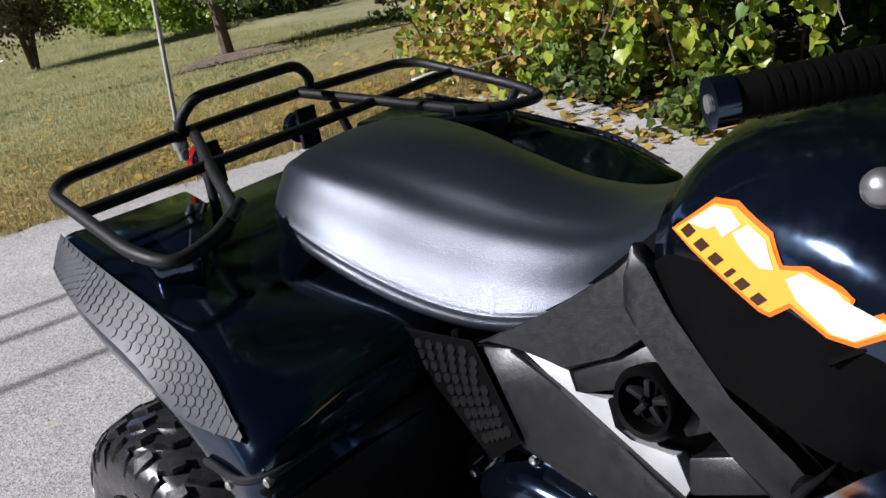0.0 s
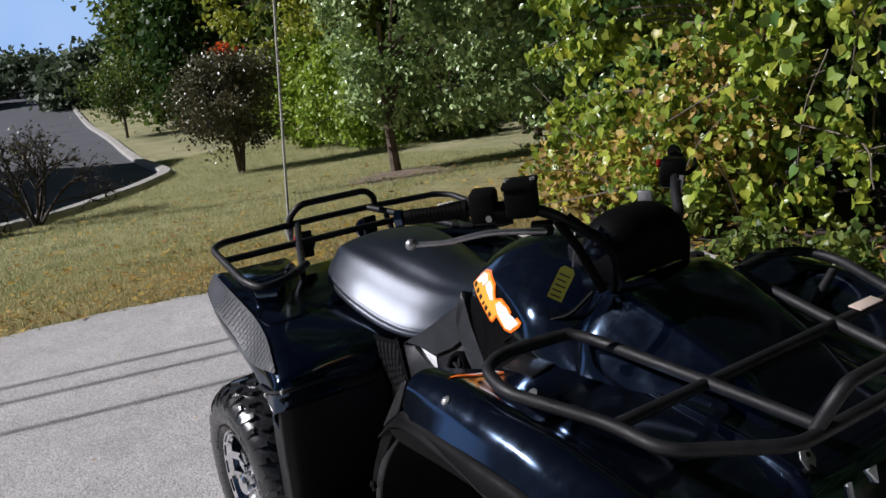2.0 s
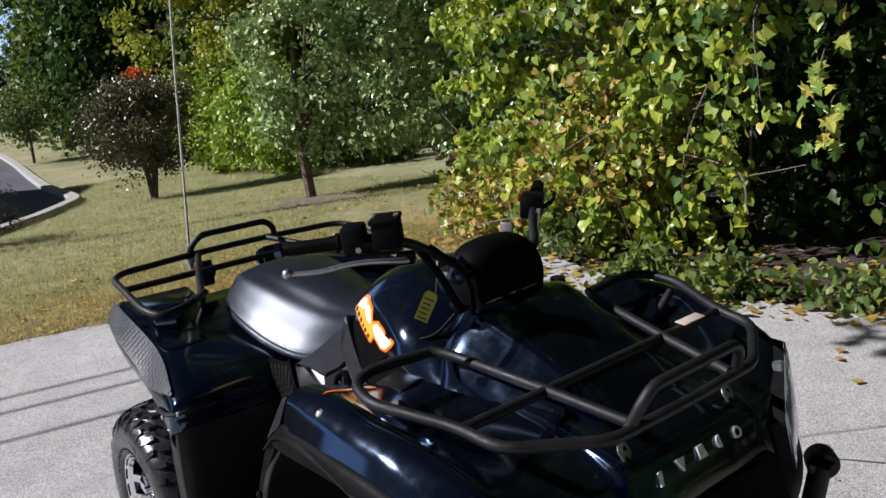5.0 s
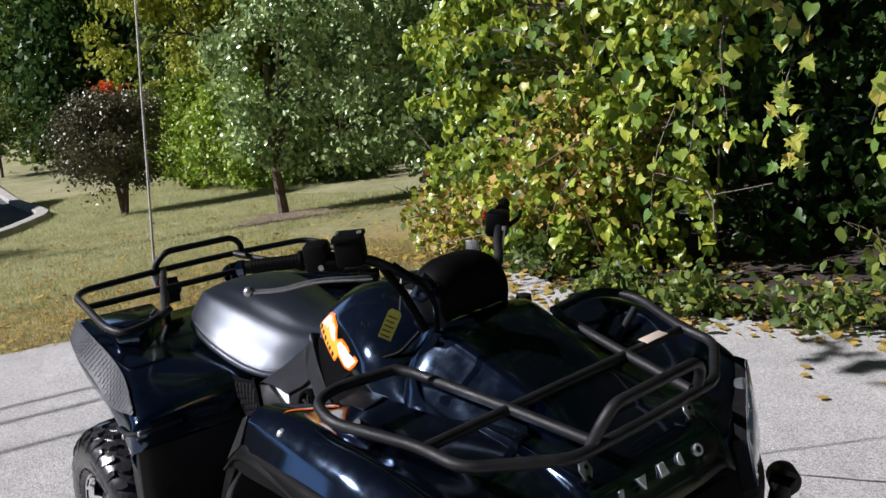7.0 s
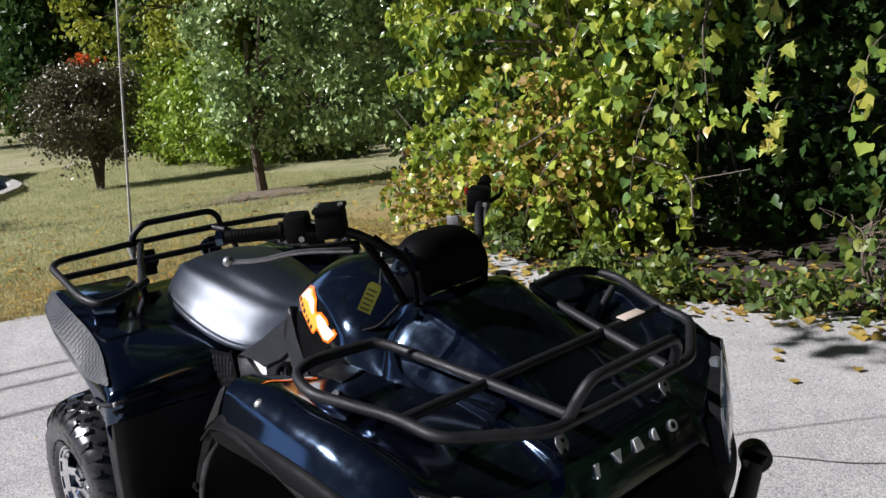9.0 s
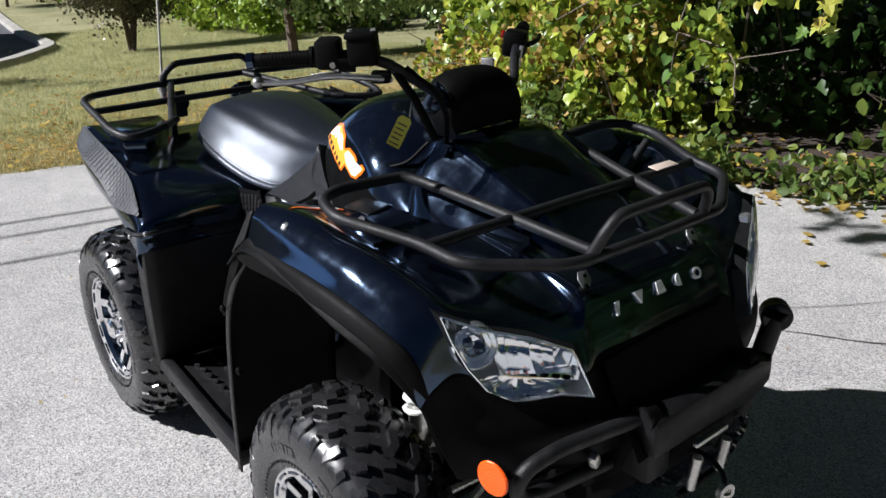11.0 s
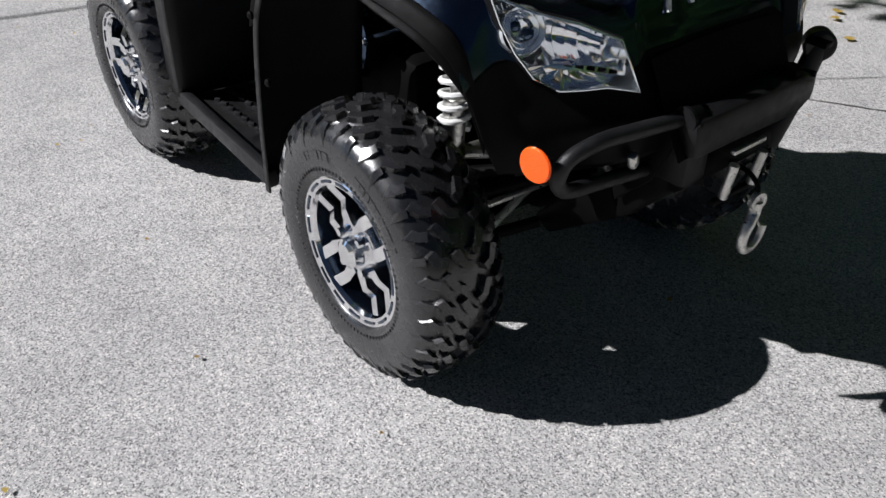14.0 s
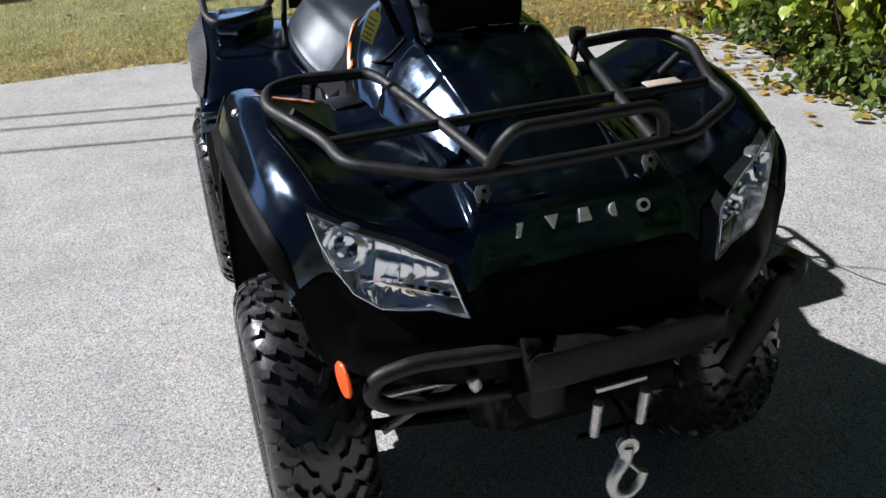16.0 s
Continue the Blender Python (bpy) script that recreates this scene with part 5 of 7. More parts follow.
COWL = [
    [(1.155, 0, 1.075), (1.155, 0.12, 1.068), (1.16, 0.15, 1.05), (1.175, 0.205, 0.99), (1.18, 0.23, 0.92)],
    [(1.22, 0, 1.085), (1.22, 0.125, 1.078), (1.215, 0.15, 1.06), (1.215, 0.21, 0.99), (1.22, 0.24, 0.92)],
    [(1.34, 0, 1.045), (1.34, 0.115, 1.038), (1.33, 0.14, 1.02), (1.33, 0.195, 0.955), (1.33, 0.22, 0.91)],
    [(1.46, 0, 0.985), (1.46, 0.10, 0.98), (1.455, 0.125, 0.967), (1.455, 0.17, 0.93), (1.455, 0.19, 0.90)],
    [(1.55, 0, 0.925), (1.55, 0.08, 0.925), (1.55, 0.13, 0.92), (1.55, 0.15, 0.915), (1.55, 0.16, 0.90)],
]
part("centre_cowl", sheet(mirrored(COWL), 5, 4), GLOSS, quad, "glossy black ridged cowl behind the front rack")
for s in (-1, 1):
    part("cowl_seam", tube([(0.99, s * 0.243, 0.95), (1.06, s * 0.225, 1.0), (1.135, s * 0.185, 1.025), (1.165, s * 0.15, 1.07)], 0.004, 0.02, 8), DARK, quad)
    part("fender_pocket", prism([(1.06, 0.25), (1.14, 0.24), (1.16, 0.31), (1.08, 0.32)], 0.02, Matrix.Translation((0, 0, 0.925)) @ Matrix.Diagonal((1, s, 1, 1)), 0.004), MOULD, quad)


def drape(outline, tree_, lift, depth_y=-0.5, n=6):
    """A thin patch in x, z laid on a side surface from the right."""
    bm = bmesh.new()
    vs = [bm.verts.new((x, 0, z)) for x, z in outline]
    f = bm.faces.new(vs)
    bmesh.ops.triangulate(bm, faces=[f])
    bmesh.ops.subdivide_edges(bm, edges=bm.edges[:], cuts=n, use_grid_fill=True)
    bmesh.ops.triangulate(bm, faces=bm.faces[:])
    for v in bm.verts:
        hit, nrm, _, _ = tree_.ray_cast(Vector((v.co.x, depth_y, v.co.z)), Vector((0, 1, 0)))
        if hit:
            v.co = hit + Vector((0, -lift, 0.25 * lift))
    return bm


# Decal on the tank's side: orange ground, pale stepped shapes, dark bars.
DECAL = [(0.792, 1.017), (0.839, 1.058), (0.868, 1.062), (0.914, 1.047), (0.931, 1.022), (0.956, 1.028), (0.991, 1.019), (1.003, 1.012), (0.987, 0.996), (0.998, 0.989),
         (1.028, 1.008), (1.045, 1.001), (1.038, 0.99), (1.011, 0.971), (0.984, 0.97), (0.945, 0.986), (0.925, 0.969), (0.912, 0.97)]
def inset(outline, d):
    """The outline drawn in by d; it runs clockwise."""
    out = []
    n = len(outline)
    for i in range(n):
        a, b, c = (Vector(outline[(i + k) % n]) for k in (-1, 0, 1))
        p, q = (b - a).normalized(), (c - b).normalized()
        m = Vector((p.y + q.y, -p.x - q.x))
        out.append(tuple(b + m * (d / max(0.6, m.length))))
    return out


part("decal", drape(DECAL, TANK_TREE, 0.002, n=3), STICK_O, quad, "orange decal with pale stepped shapes")
part("decal_ground", drape(inset(DECAL, 0.0045), TANK_TREE, 0.0028, n=3), STICK_Y, quad, "amber ground of the decal")
for w in ([(0.814, 1.030), (0.841, 1.052), (0.862, 1.054), (0.879, 1.045), (0.861, 1.029), (0.850, 1.037), (0.840, 1.031)], [(0.872, 1.036), (0.887, 1.047), (0.909, 1.039), (0.923, 1.016), (0.908, 1.013), (0.882, 1.027)],
          [(0.937, 1.011), (0.951, 1.021), (0.985, 1.015), (0.994, 1.009), (0.972, 0.991), (0.992, 0.981), (1.027, 1.002), (1.036, 0.997), (1.009, 0.977), (0.988, 0.976), (0.951, 0.995)]):
    part("decal_shape", drape(w, TANK_TREE, 0.0035, n=2), STICK_W, quad, "pale stepped decal shape")
for u, w in ((0.806, 0.011), (0.826, 0.011), (0.846, 0.011), (0.868, 0.005), (0.881, 0.010), (0.901, 0.010)):
    z = 1.020 - 0.42 * (u - 0.806)
    part("decal_bar", drape([(u, z), (u + w, z - 0.42 * w), (u + w + 0.010, z + 0.010 - 0.42 * w), (u + 0.010, z + 0.010)], TANK_TREE, 0.0035, n=1), STICK_K, quad, "dark bar on the decal")

# Small orange flash on the front fender.
FLASH_LABEL = {"orange_decal": "small orange flash decal", "white_decal": ""}
for nm, pts, mat, lift in (("fender_flash", [(1.1281, -0.4764), (1.1114, -0.4152), (1.1135, -0.4069), (1.0998, -0.3651), (1.0921, -0.3395), (1.1035, -0.3337), (1.1122, -0.3409), (1.1167, -0.3587), (1.1085, -0.3683), (1.1188, -0.3794), (1.1242, -0.4058), (1.1317, -0.449)], STICK_O, 0.002),
                           ("flash_core", [(1.1245, -0.4363), (1.1158, -0.408), (1.1045, -0.3712), (1.098, -0.3499), (1.1061, -0.3442), (1.1114, -0.3515), (1.1065, -0.3688), (1.1157, -0.381), (1.1199, -0.4032)], STICK_W, 0.0035)):
    bm = bmesh.new()
    f = bm.faces.new([bm.verts.new((x + 0.012, y - 0.006, 1.2)) for x, y in pts])
    bmesh.ops.triangulate(bm, faces=[f])
    bmesh.ops.subdivide_edges(bm, edges=bm.edges[:], cuts=3, use_grid_fill=True)
    for v in bm.verts:
        hit, nrm, _, _ = FRONT_TREE.ray_cast(Vector((v.co.x, v.co.y, 1.2)), Vector((0, 0, -1)))
        v.co = (hit or FRONT_TREE.find_nearest(Vector((v.co.x, v.co.y, 0.96)))[0]) + Vector((-lift * 0.5, 0, lift))
    part(nm, bm, mat, quad, FLASH_LABEL[mat.name])

# Warning tag hanging from the bars.
tag = part("warning_tag", prism([(-0.024, -0.055), (0.024, -0.055), (0.024, 0.045), (0.015, 0.058), (-0.015, 0.058), (-0.024, 0.045)], 0.002, frame_of((1.150, -0.215, 1.100), (0.62, 0.60, -0.45), (0.48, 0.42, 1)) @ Matrix.Scale(0.62, 4)), TAGMAT, quad, "yellow paper warning tag")
for k in range(5):
    part("text_bar", prism([(-0.018, -0.045 + 0.018 * k), (0.016 - 0.004 * (k % 2), -0.045 + 0.018 * k), (0.016 - 0.004 * (k % 2), -0.040 + 0.018 * k), (-0.018, -0.040 + 0.018 * k)], 0.001, frame_of((1.150, -0.215, 1.100), (0.62, 0.60, -0.45), (0.48, 0.42, 1)) @ Matrix.Scale(0.62, 4) @ pose(0, 0, 0.0025)), STICK_K, tag, "unreadable dark print")
part("tag_string", tube([(1.168, -0.200, 1.132), (1.165, -0.19, 1.17), (1.15, -0.17, 1.22)], 0.0015, 0, 5), PALE, quad)

# Seat.
SEAT = [            # x, centre height, crease y and z, lower edge y and z, forward shift of the edge
    (-0.105, 0.895, 0.050, 0.882, 0.105, 0.850, 0.02),
    (-0.045, 0.952, 0.098, 0.938, 0.150, 0.882, 0.03),
    (0.02, 0.988, 0.132, 0.973, 0.200, 0.896, 0.02),
    (0.11, 1.006, 0.150, 0.982, 0.226, 0.890, 0.0),
    (0.25, 1.010, 0.144, 0.968, 0.240, 0.864, 0.0),
    (0.40, 0.990, 0.126, 0.938, 0.226, 0.830, 0.0),
    (0.53, 0.966, 0.110, 0.926, 0.204, 0.824, 0.0),
    (0.65, 0.972, 0.104, 0.942, 0.182, 0.864, 0.01),
    (0.745, 1.02, 0.090, 1.002, 0.170, 0.940, 0.015),
    (0.785, 1.075, 0.085, 1.052, 0.155, 0.990, 0.01),
]


def seat_row(x, zc, cy, cz, ly, lz, dx):
    out = Vector((0, cz - lz, ly - cy)).normalized()
    at = lambda f, b=0.0: (x + dx * f, cy + (ly - cy) * f + out.y * b, cz + (lz - cz) * f + out.z * b)  # noqa: E731
    drop = zc - cz
    return [(x, 0, zc), (x, cy * 0.55, zc - drop * 0.30), (x, cy * 0.84, cz + drop * 0.22), at(0.05), at(0.30, 0.002), at(0.58, 0.004), at(0.80, 0.002),
            (x + dx, ly - 0.010, lz + 0.012), (x + dx, ly - 0.021, lz - 0.012), (x + dx, 0.0, lz - 0.035)]


part("seat", sheet(mirrored([seat_row(*r) for r in SEAT]), 6, 4), VINYL, quad, "black grained vinyl saddle", 60)
part("seat_bolt", lathe([(0.0, -0.004), (0.008, -0.004), (0.008, 0.003), (0.0, 0.005)], 12, pose(0.473, -0.216, 0.806, 0, 0, 180)), DARK, quad)

# Rear fenders and deck.
REAR = [
    [(-0.285, 0, 0.85), (-0.285, 0.15, 0.85), (-0.275, 0.25, 0.86), (-0.262, 0.34, 0.885), (-0.240, 0.446, 0.910), (-0.225, 0.487, 0.855), (-0.215, 0.475, 0.79)],
    [(-0.16, 0, 0.86), (-0.16, 0.15, 0.86), (-0.155, 0.25, 0.868), (-0.15, 0.34, 0.885), (-0.145, 0.456, 0.902), (-0.135, 0.508, 0.857), (-0.125, 0.498, 0.79)],
    [(-0.04, 0, 0.86), (-0.04, 0.15, 0.86), (-0.04, 0.25, 0.868), (-0.04, 0.34, 0.88), (-0.035, 0.464, 0.892), (-0.03, 0.524, 0.846), (-0.02, 0.514, 0.78)],
    [(0.12, 0, 0.85), (0.12, 0.15, 0.85), (0.12, 0.25, 0.855), (0.13, 0.34, 0.866), (0.15, 0.474, 0.870), (0.14, 0.533, 0.812), (0.14, 0.522, 0.75)],
    [(0.25, 0, 0.84), (0.25, 0.15, 0.84), (0.25, 0.25, 0.842), (0.26, 0.35, 0.85), (0.285, 0.492, 0.845), (0.265, 0.541, 0.775), (0.26, 0.53, 0.71)],
    [(0.36, 0, 0.82), (0.37, 0.15, 0.82), (0.38, 0.25, 0.815), (0.392, 0.36, 0.812), (0.395, 0.52, 0.79), (0.355, 0.548, 0.715), (0.35, 0.535, 0.65)],
    [(0.40, 0, 0.80), (0.42, 0.15, 0.79), (0.432, 0.25, 0.775), (0.428, 0.36, 0.775), (0.423, 0.527, 0.765), (0.385, 0.552, 0.700), (0.38, 0.54, 0.64)],
    [(0.41, 0, 0.74), (0.43, 0.15, 0.72), (0.445, 0.25, 0.70), (0.438, 0.36, 0.70), (0.430, 0.532, 0.70), (0.395, 0.556, 0.68), (0.385, 0.545, 0.63)],
]
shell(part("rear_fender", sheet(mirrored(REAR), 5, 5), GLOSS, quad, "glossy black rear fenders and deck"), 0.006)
for s in (-1, 1):
    wall = [[(x + d, s * y, z) for y, d in ((0.235, 0.02), (0.33, 0.012), (0.43, 0.004), (o, 0.0), (o + 0.008, -0.03), (o, -0.09))] for x, z, o in ((0.426, 0.735, 0.532), (0.424, 0.66, 0.534), (0.418, 0.58, 0.535), (0.40, 0.46, 0.53), (0.365, 0.33, 0.52))]
    shell(part("leg_shield", sheet(wall, 4, 4), MOULD, quad, "matt black guard before the rear wheel"), 0.005, 0)
    part("guard_rail", tube([(0.31, s * 0.55, 0.735), (0.40, s * 0.555, 0.745), (0.43, s * 0.53, 0.75), (0.435, s * 0.42, 0.752)], 0.006, 0.02, 8), SATIN, quad)
    for x, y, z in ((0.385, 0.562, 0.738), (0.444, 0.540, 0.756)):
        part("bolt", lathe([(0.0, -0.003), (0.0065, -0.003), (0.0065, 0.002), (0.004, 0.004), (0.0, 0.005)], 12, pose(x, s * y, z, 0, 0, 0 if s > 0 else 180)), STEEL, quad, "bright steel bolt")
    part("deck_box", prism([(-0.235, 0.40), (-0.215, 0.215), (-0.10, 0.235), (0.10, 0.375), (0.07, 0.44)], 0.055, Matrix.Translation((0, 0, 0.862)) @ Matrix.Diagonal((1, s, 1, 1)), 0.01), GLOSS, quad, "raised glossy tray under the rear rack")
    # Footboard with ridges and a pale rail.
    board = part("footboard", prism([(0.34, 0.24), (0.34, 0.50), (0.92, 0.535), (0.92, 0.24)], 0.02, Matrix.Translation((0, 0, 0.305)) @ Matrix.Diagonal((1, s, 1, 1)), 0.004), MOULD, quad, "ridged black footboard")
    part("edge_rail", prism([(0.335, 0.498), (0.335, 0.528), (0.93, 0.562), (0.93, 0.533)], 0.045, Matrix.Translation((0, 0, 0.302)) @ Matrix.Diagonal((1, s, 1, 1)), 0.006), SATIN, board)
    for i in range(12):
        for j in range(4):
            part("tread_peg", box((0.022, 0.012, 0.012), pose(0.40 + 0.04 * i, s * (0.285 + 0.055 * j), 0.330, 0, 0, 25), 0.002), SATIN, board)

# Hexagon grip pads: on the rear fender's edge strip and on the knee panel.
PAD = bpy.data.meshes.new("pad")
_bm = bmesh.new()
_low = [_bm.verts.new((math.cos(math.pi / 3 * k), math.sin(math.pi / 3 * k), -0.1)) for k in range(6)]
_top = [_bm.verts.new((0.88 * math.cos(math.pi / 3 * k), 0.88 * math.sin(math.pi / 3 * k), 0.16)) for k in range(6)]
_bm.faces.new(_top)
for k in range(6):
    _bm.faces.new((_low[k], _low[(k + 1) % 6], _top[(k + 1) % 6], _top[k]))
_bm.to_mesh(PAD)
_bm.free()
PAD_DARK = PAD.copy()
finish(PAD, HEXMAT, 20)
finish(PAD_DARK, MOULD, 20)


def hexes(parent, mesh, at, nu, nv, size, s):
    """Raised hexagons in offset rows on a surface at(u, v)."""
    for i in range(nu):
        for j in range(nv):
            u, v = (i + 0.5) / nu, (j + 0.5 + 0.5 * (i % 2) - 0.25) / nv
            c = Vector(at(u, v))
            room = (Vector(at(u, 1.0)) - Vector(at(u, 0.0))).length
            if min(v, 1 - v) * room < size * 0.55:
                continue
            du, dv = (Vector(at(u + 0.01, v)) - c).normalized(), (Vector(at(u, v + 0.01)) - c).normalized()
            n = du.cross(dv).normalized()
            n = n if n.y < 0 else -n
            m = frame_of(c, du, n.cross(du)) @ Matrix.Scale(size, 4)
            if s > 0:
                m = Matrix.Diagonal((1, -1, 1, 1)) @ m @ Matrix.Diagonal((1, -1, 1, 1))
            ob = new("pad", mesh)
            ob.parent = parent
            ob.matrix_local = m


STRIP_IN = catmull([(-0.235, -0.450, 0.912), (-0.14, -0.460, 0.903), (-0.03, -0.468, 0.893), (0.15, -0.478, 0.870), (0.285, -0.496, 0.845), (0.392, -0.524, 0.787)], 8)
STRIP_OUT = catmull([(-0.222, -0.486, 0.860), (-0.135, -0.508, 0.862), (-0.03, -0.525, 0.851), (0.14, -0.534, 0.817), (0.265, -0.542, 0.780), (0.392, -0.528, 0.783)], 8)


def strip_at(u, v):
    i = min(u, 0.999) * (len(STRIP_IN) - 1)
    k, f = int(i), i - int(i)
    a = STRIP_IN[k] * (1 - f) + STRIP_IN[k + 1] * f
    b = STRIP_OUT[k] * (1 - f) + STRIP_OUT[k + 1] * f
    return a * (1 - v) + b * v + np.array((0, -0.006, 0.007))


KNEE = [np.array(q) for q in ((0.390, -0.2475, 0.795), (0.528, -0.2475, 0.818), (0.617, -0.275, 0.728), (0.558, -0.275, 0.683))]


def knee_at(u, v):
    a, b = KNEE[0] * (1 - v) + KNEE[1] * v, KNEE[3] * (1 - v) + KNEE[2] * v
    return a * (1 - u) + b * u


for s in (-1, 1):
    side = (lambda b: b) if s < 0 else flip
    g = np.array([[strip_at(u, v) for v in (0, 0.25, 0.5, 0.75, 1)] for u in np.linspace(0, 0.995, 40)])
    strip = part("grip_strip", side(skin(g)), HEXMAT, quad, "grey hexagon-patterned grip strip on the fender")
    hexes(strip, PAD, strip_at, 40, 5, 0.0090, s)
    g = np.array([[knee_at(u, v) + np.array((0.0, 0.0012, -0.0004)) for v in np.linspace(-0.08, 1.08, 7)] for u in np.linspace(-0.10, 1.10, 9)])
    # Base darker than the pads: shade in the grooves is put into its colour.
    knee = part("knee_panel", side(skin(g)), DARK, quad, "hexagon-patterned knee panel, base darkened to deepen its grooves")
    hexes(knee, PAD_DARK, knee_at, 9, 6, 0.0088, s)
    # Side cover, layered plates leaning inwards at the top.
    lean = frame_of((0.742, -0.235, 0.80), (1, 0, 0), (0, 0.355, 0.935))
    plate = lambda outline, low, high, bevel: side(prism(outline, high - low, lean @ Matrix.Translation((0, 0, low)), bevel))  # noqa: E731
    cover = part("side_cover", plate([(-0.235, 0.010), (-0.101, 0.105), (-0.030, 0.160), (0.0, 0.198), (0.143, 0.066), (0.262, -0.010), (0.136, -0.09), (-0.004, -0.14), (-0.12, -0.13), (-0.15, -0.10)], -0.06, -0.034, 0.003), DARK, quad, "grained dark plastic side cover")
    part("upper_plate", plate([(-0.222, 0.014), (-0.115, 0.084), (-0.021, 0.154), (0.001, 0.195), (0.023, 0.170), (0.004, 0.120), (0.033, 0.091), (-0.007, 0.059), (-0.070, 0.022), (-0.153, 0.032)], -0.04, 0.0, 0.004), COVERMAT, cover)
    part("arm", plate([(-0.003, 0.203), (0.022, 0.177), (0.065, 0.130), (0.144, 0.060), (0.214, 0.011), (0.276, -0.012), (0.262, -0.040), (0.210, -0.036), (0.155, 0.0), (0.079, 0.053), (0.033, 0.092), (0.0, 0.121), (-0.007, 0.157)], -0.04, 0.012, 0.008), COVERMAT, cover)
    part("strut", plate([(-0.221, 0.013), (-0.157, 0.027), (-0.070, -0.003), (0.031, -0.044), (0.109, -0.075), (0.125, -0.10), (0.050, -0.125), (-0.041, -0.110), (-0.113, -0.100), (-0.139, -0.085), (-0.181, -0.040)], -0.04, 0.004, 0.006), COVERMAT, cover)
    part("frame_plate", plate([(-0.166, 0.034), (-0.070, 0.024), (-0.057, -0.004), (-0.009, 0.005), (0.004, -0.029), (0.029, -0.037), (0.087, -0.031), (0.111, -0.064), (0.103, -0.085), (-0.066, -0.008)], -0.04, -0.008, 0.002), FRAMEPAINT, cover, "pale metal frame plate")
    part("bracket", plate([(-0.068, 0.022), (0.037, 0.089), (0.083, 0.050), (0.064, 0.060), (0.008, 0.040), (-0.003, 0.017), (-0.054, -0.005)], -0.04, -0.010, 0.003), COVERMAT, cover)
    part("bracket", plate([(0.080, 0.042), (0.142, 0.020), (0.094, -0.009), (0.077, 0.009)], -0.04, -0.012, 0.003), COVERMAT, cover)
    part("bracket", plate([(0.102, -0.028), (0.174, 0.002), (0.217, -0.026), (0.112, -0.071)], -0.04, -0.006, 0.004), COVERMAT, cover)
    # Dark filler behind the cover, up to the seat.
    part("inner_panel", side(prism([(0.30, 0.85), (0.50, 0.845), (0.66, 0.90), (0.76, 1.0), (1.0, 0.86), (1.0, 0.70), (0.45, 0.62)], 0.01, frame_of((0, -0.140, 0), (1, 0, 0), (0, 0, 1)), 0.003)), DARK, cover)
    for k, w in enumerate(([(0.0, -0.05), (0.043, -0.05), (0.045, 0.0), (0.040, 0.008), (0.034, 0.006), (0.032, -0.02), (0.0, -0.022)],)):
        cap = part("cable_cap", side(lathe([(r, -y) for r, y in w], 28, pose(0.790, -0.236, 0.822, -14, 0, -6))), DARK, cover)
    for k in range(5):
        part("fin", side(box((0.008, 0.014, 0.022), pose(0.790, -0.226, 0.822) @ Matrix.Rotation(2 * math.pi * k / 5, 4, "Y") @ pose(0, 0, 0.018), 0.002)), SATIN, cap)
    part("bolt", side(lathe([(0.0, 0.01), (0.018, 0.01), (0.018, -0.004), (0.010, -0.008), (0.0, -0.004)], 16, pose(0.985, -0.256, 0.800))), DARK, cover)

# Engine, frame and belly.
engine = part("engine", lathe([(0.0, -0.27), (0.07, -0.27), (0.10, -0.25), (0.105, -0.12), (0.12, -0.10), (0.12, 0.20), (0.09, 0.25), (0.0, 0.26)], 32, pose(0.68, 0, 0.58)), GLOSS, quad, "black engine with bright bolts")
part("crankcase", box((0.62, 0.36, 0.26), pose(0.70, 0, 0.42), 0.04), DARK, engine)
part("cylinder", box((0.20, 0.26, 0.26), pose(0.74, 0, 0.72, 0, 12, 0), 0.02), DARK, engine)
CASE = [(0.505, 0.53), (0.515, 0.60), (0.56, 0.652), (0.63, 0.675), (0.72, 0.672), (0.80, 0.664), (0.87, 0.645), (0.90, 0.59), (0.87, 0.50), (0.77, 0.445), (0.64, 0.425), (0.54, 0.46)]      # the cover's outline, x and z
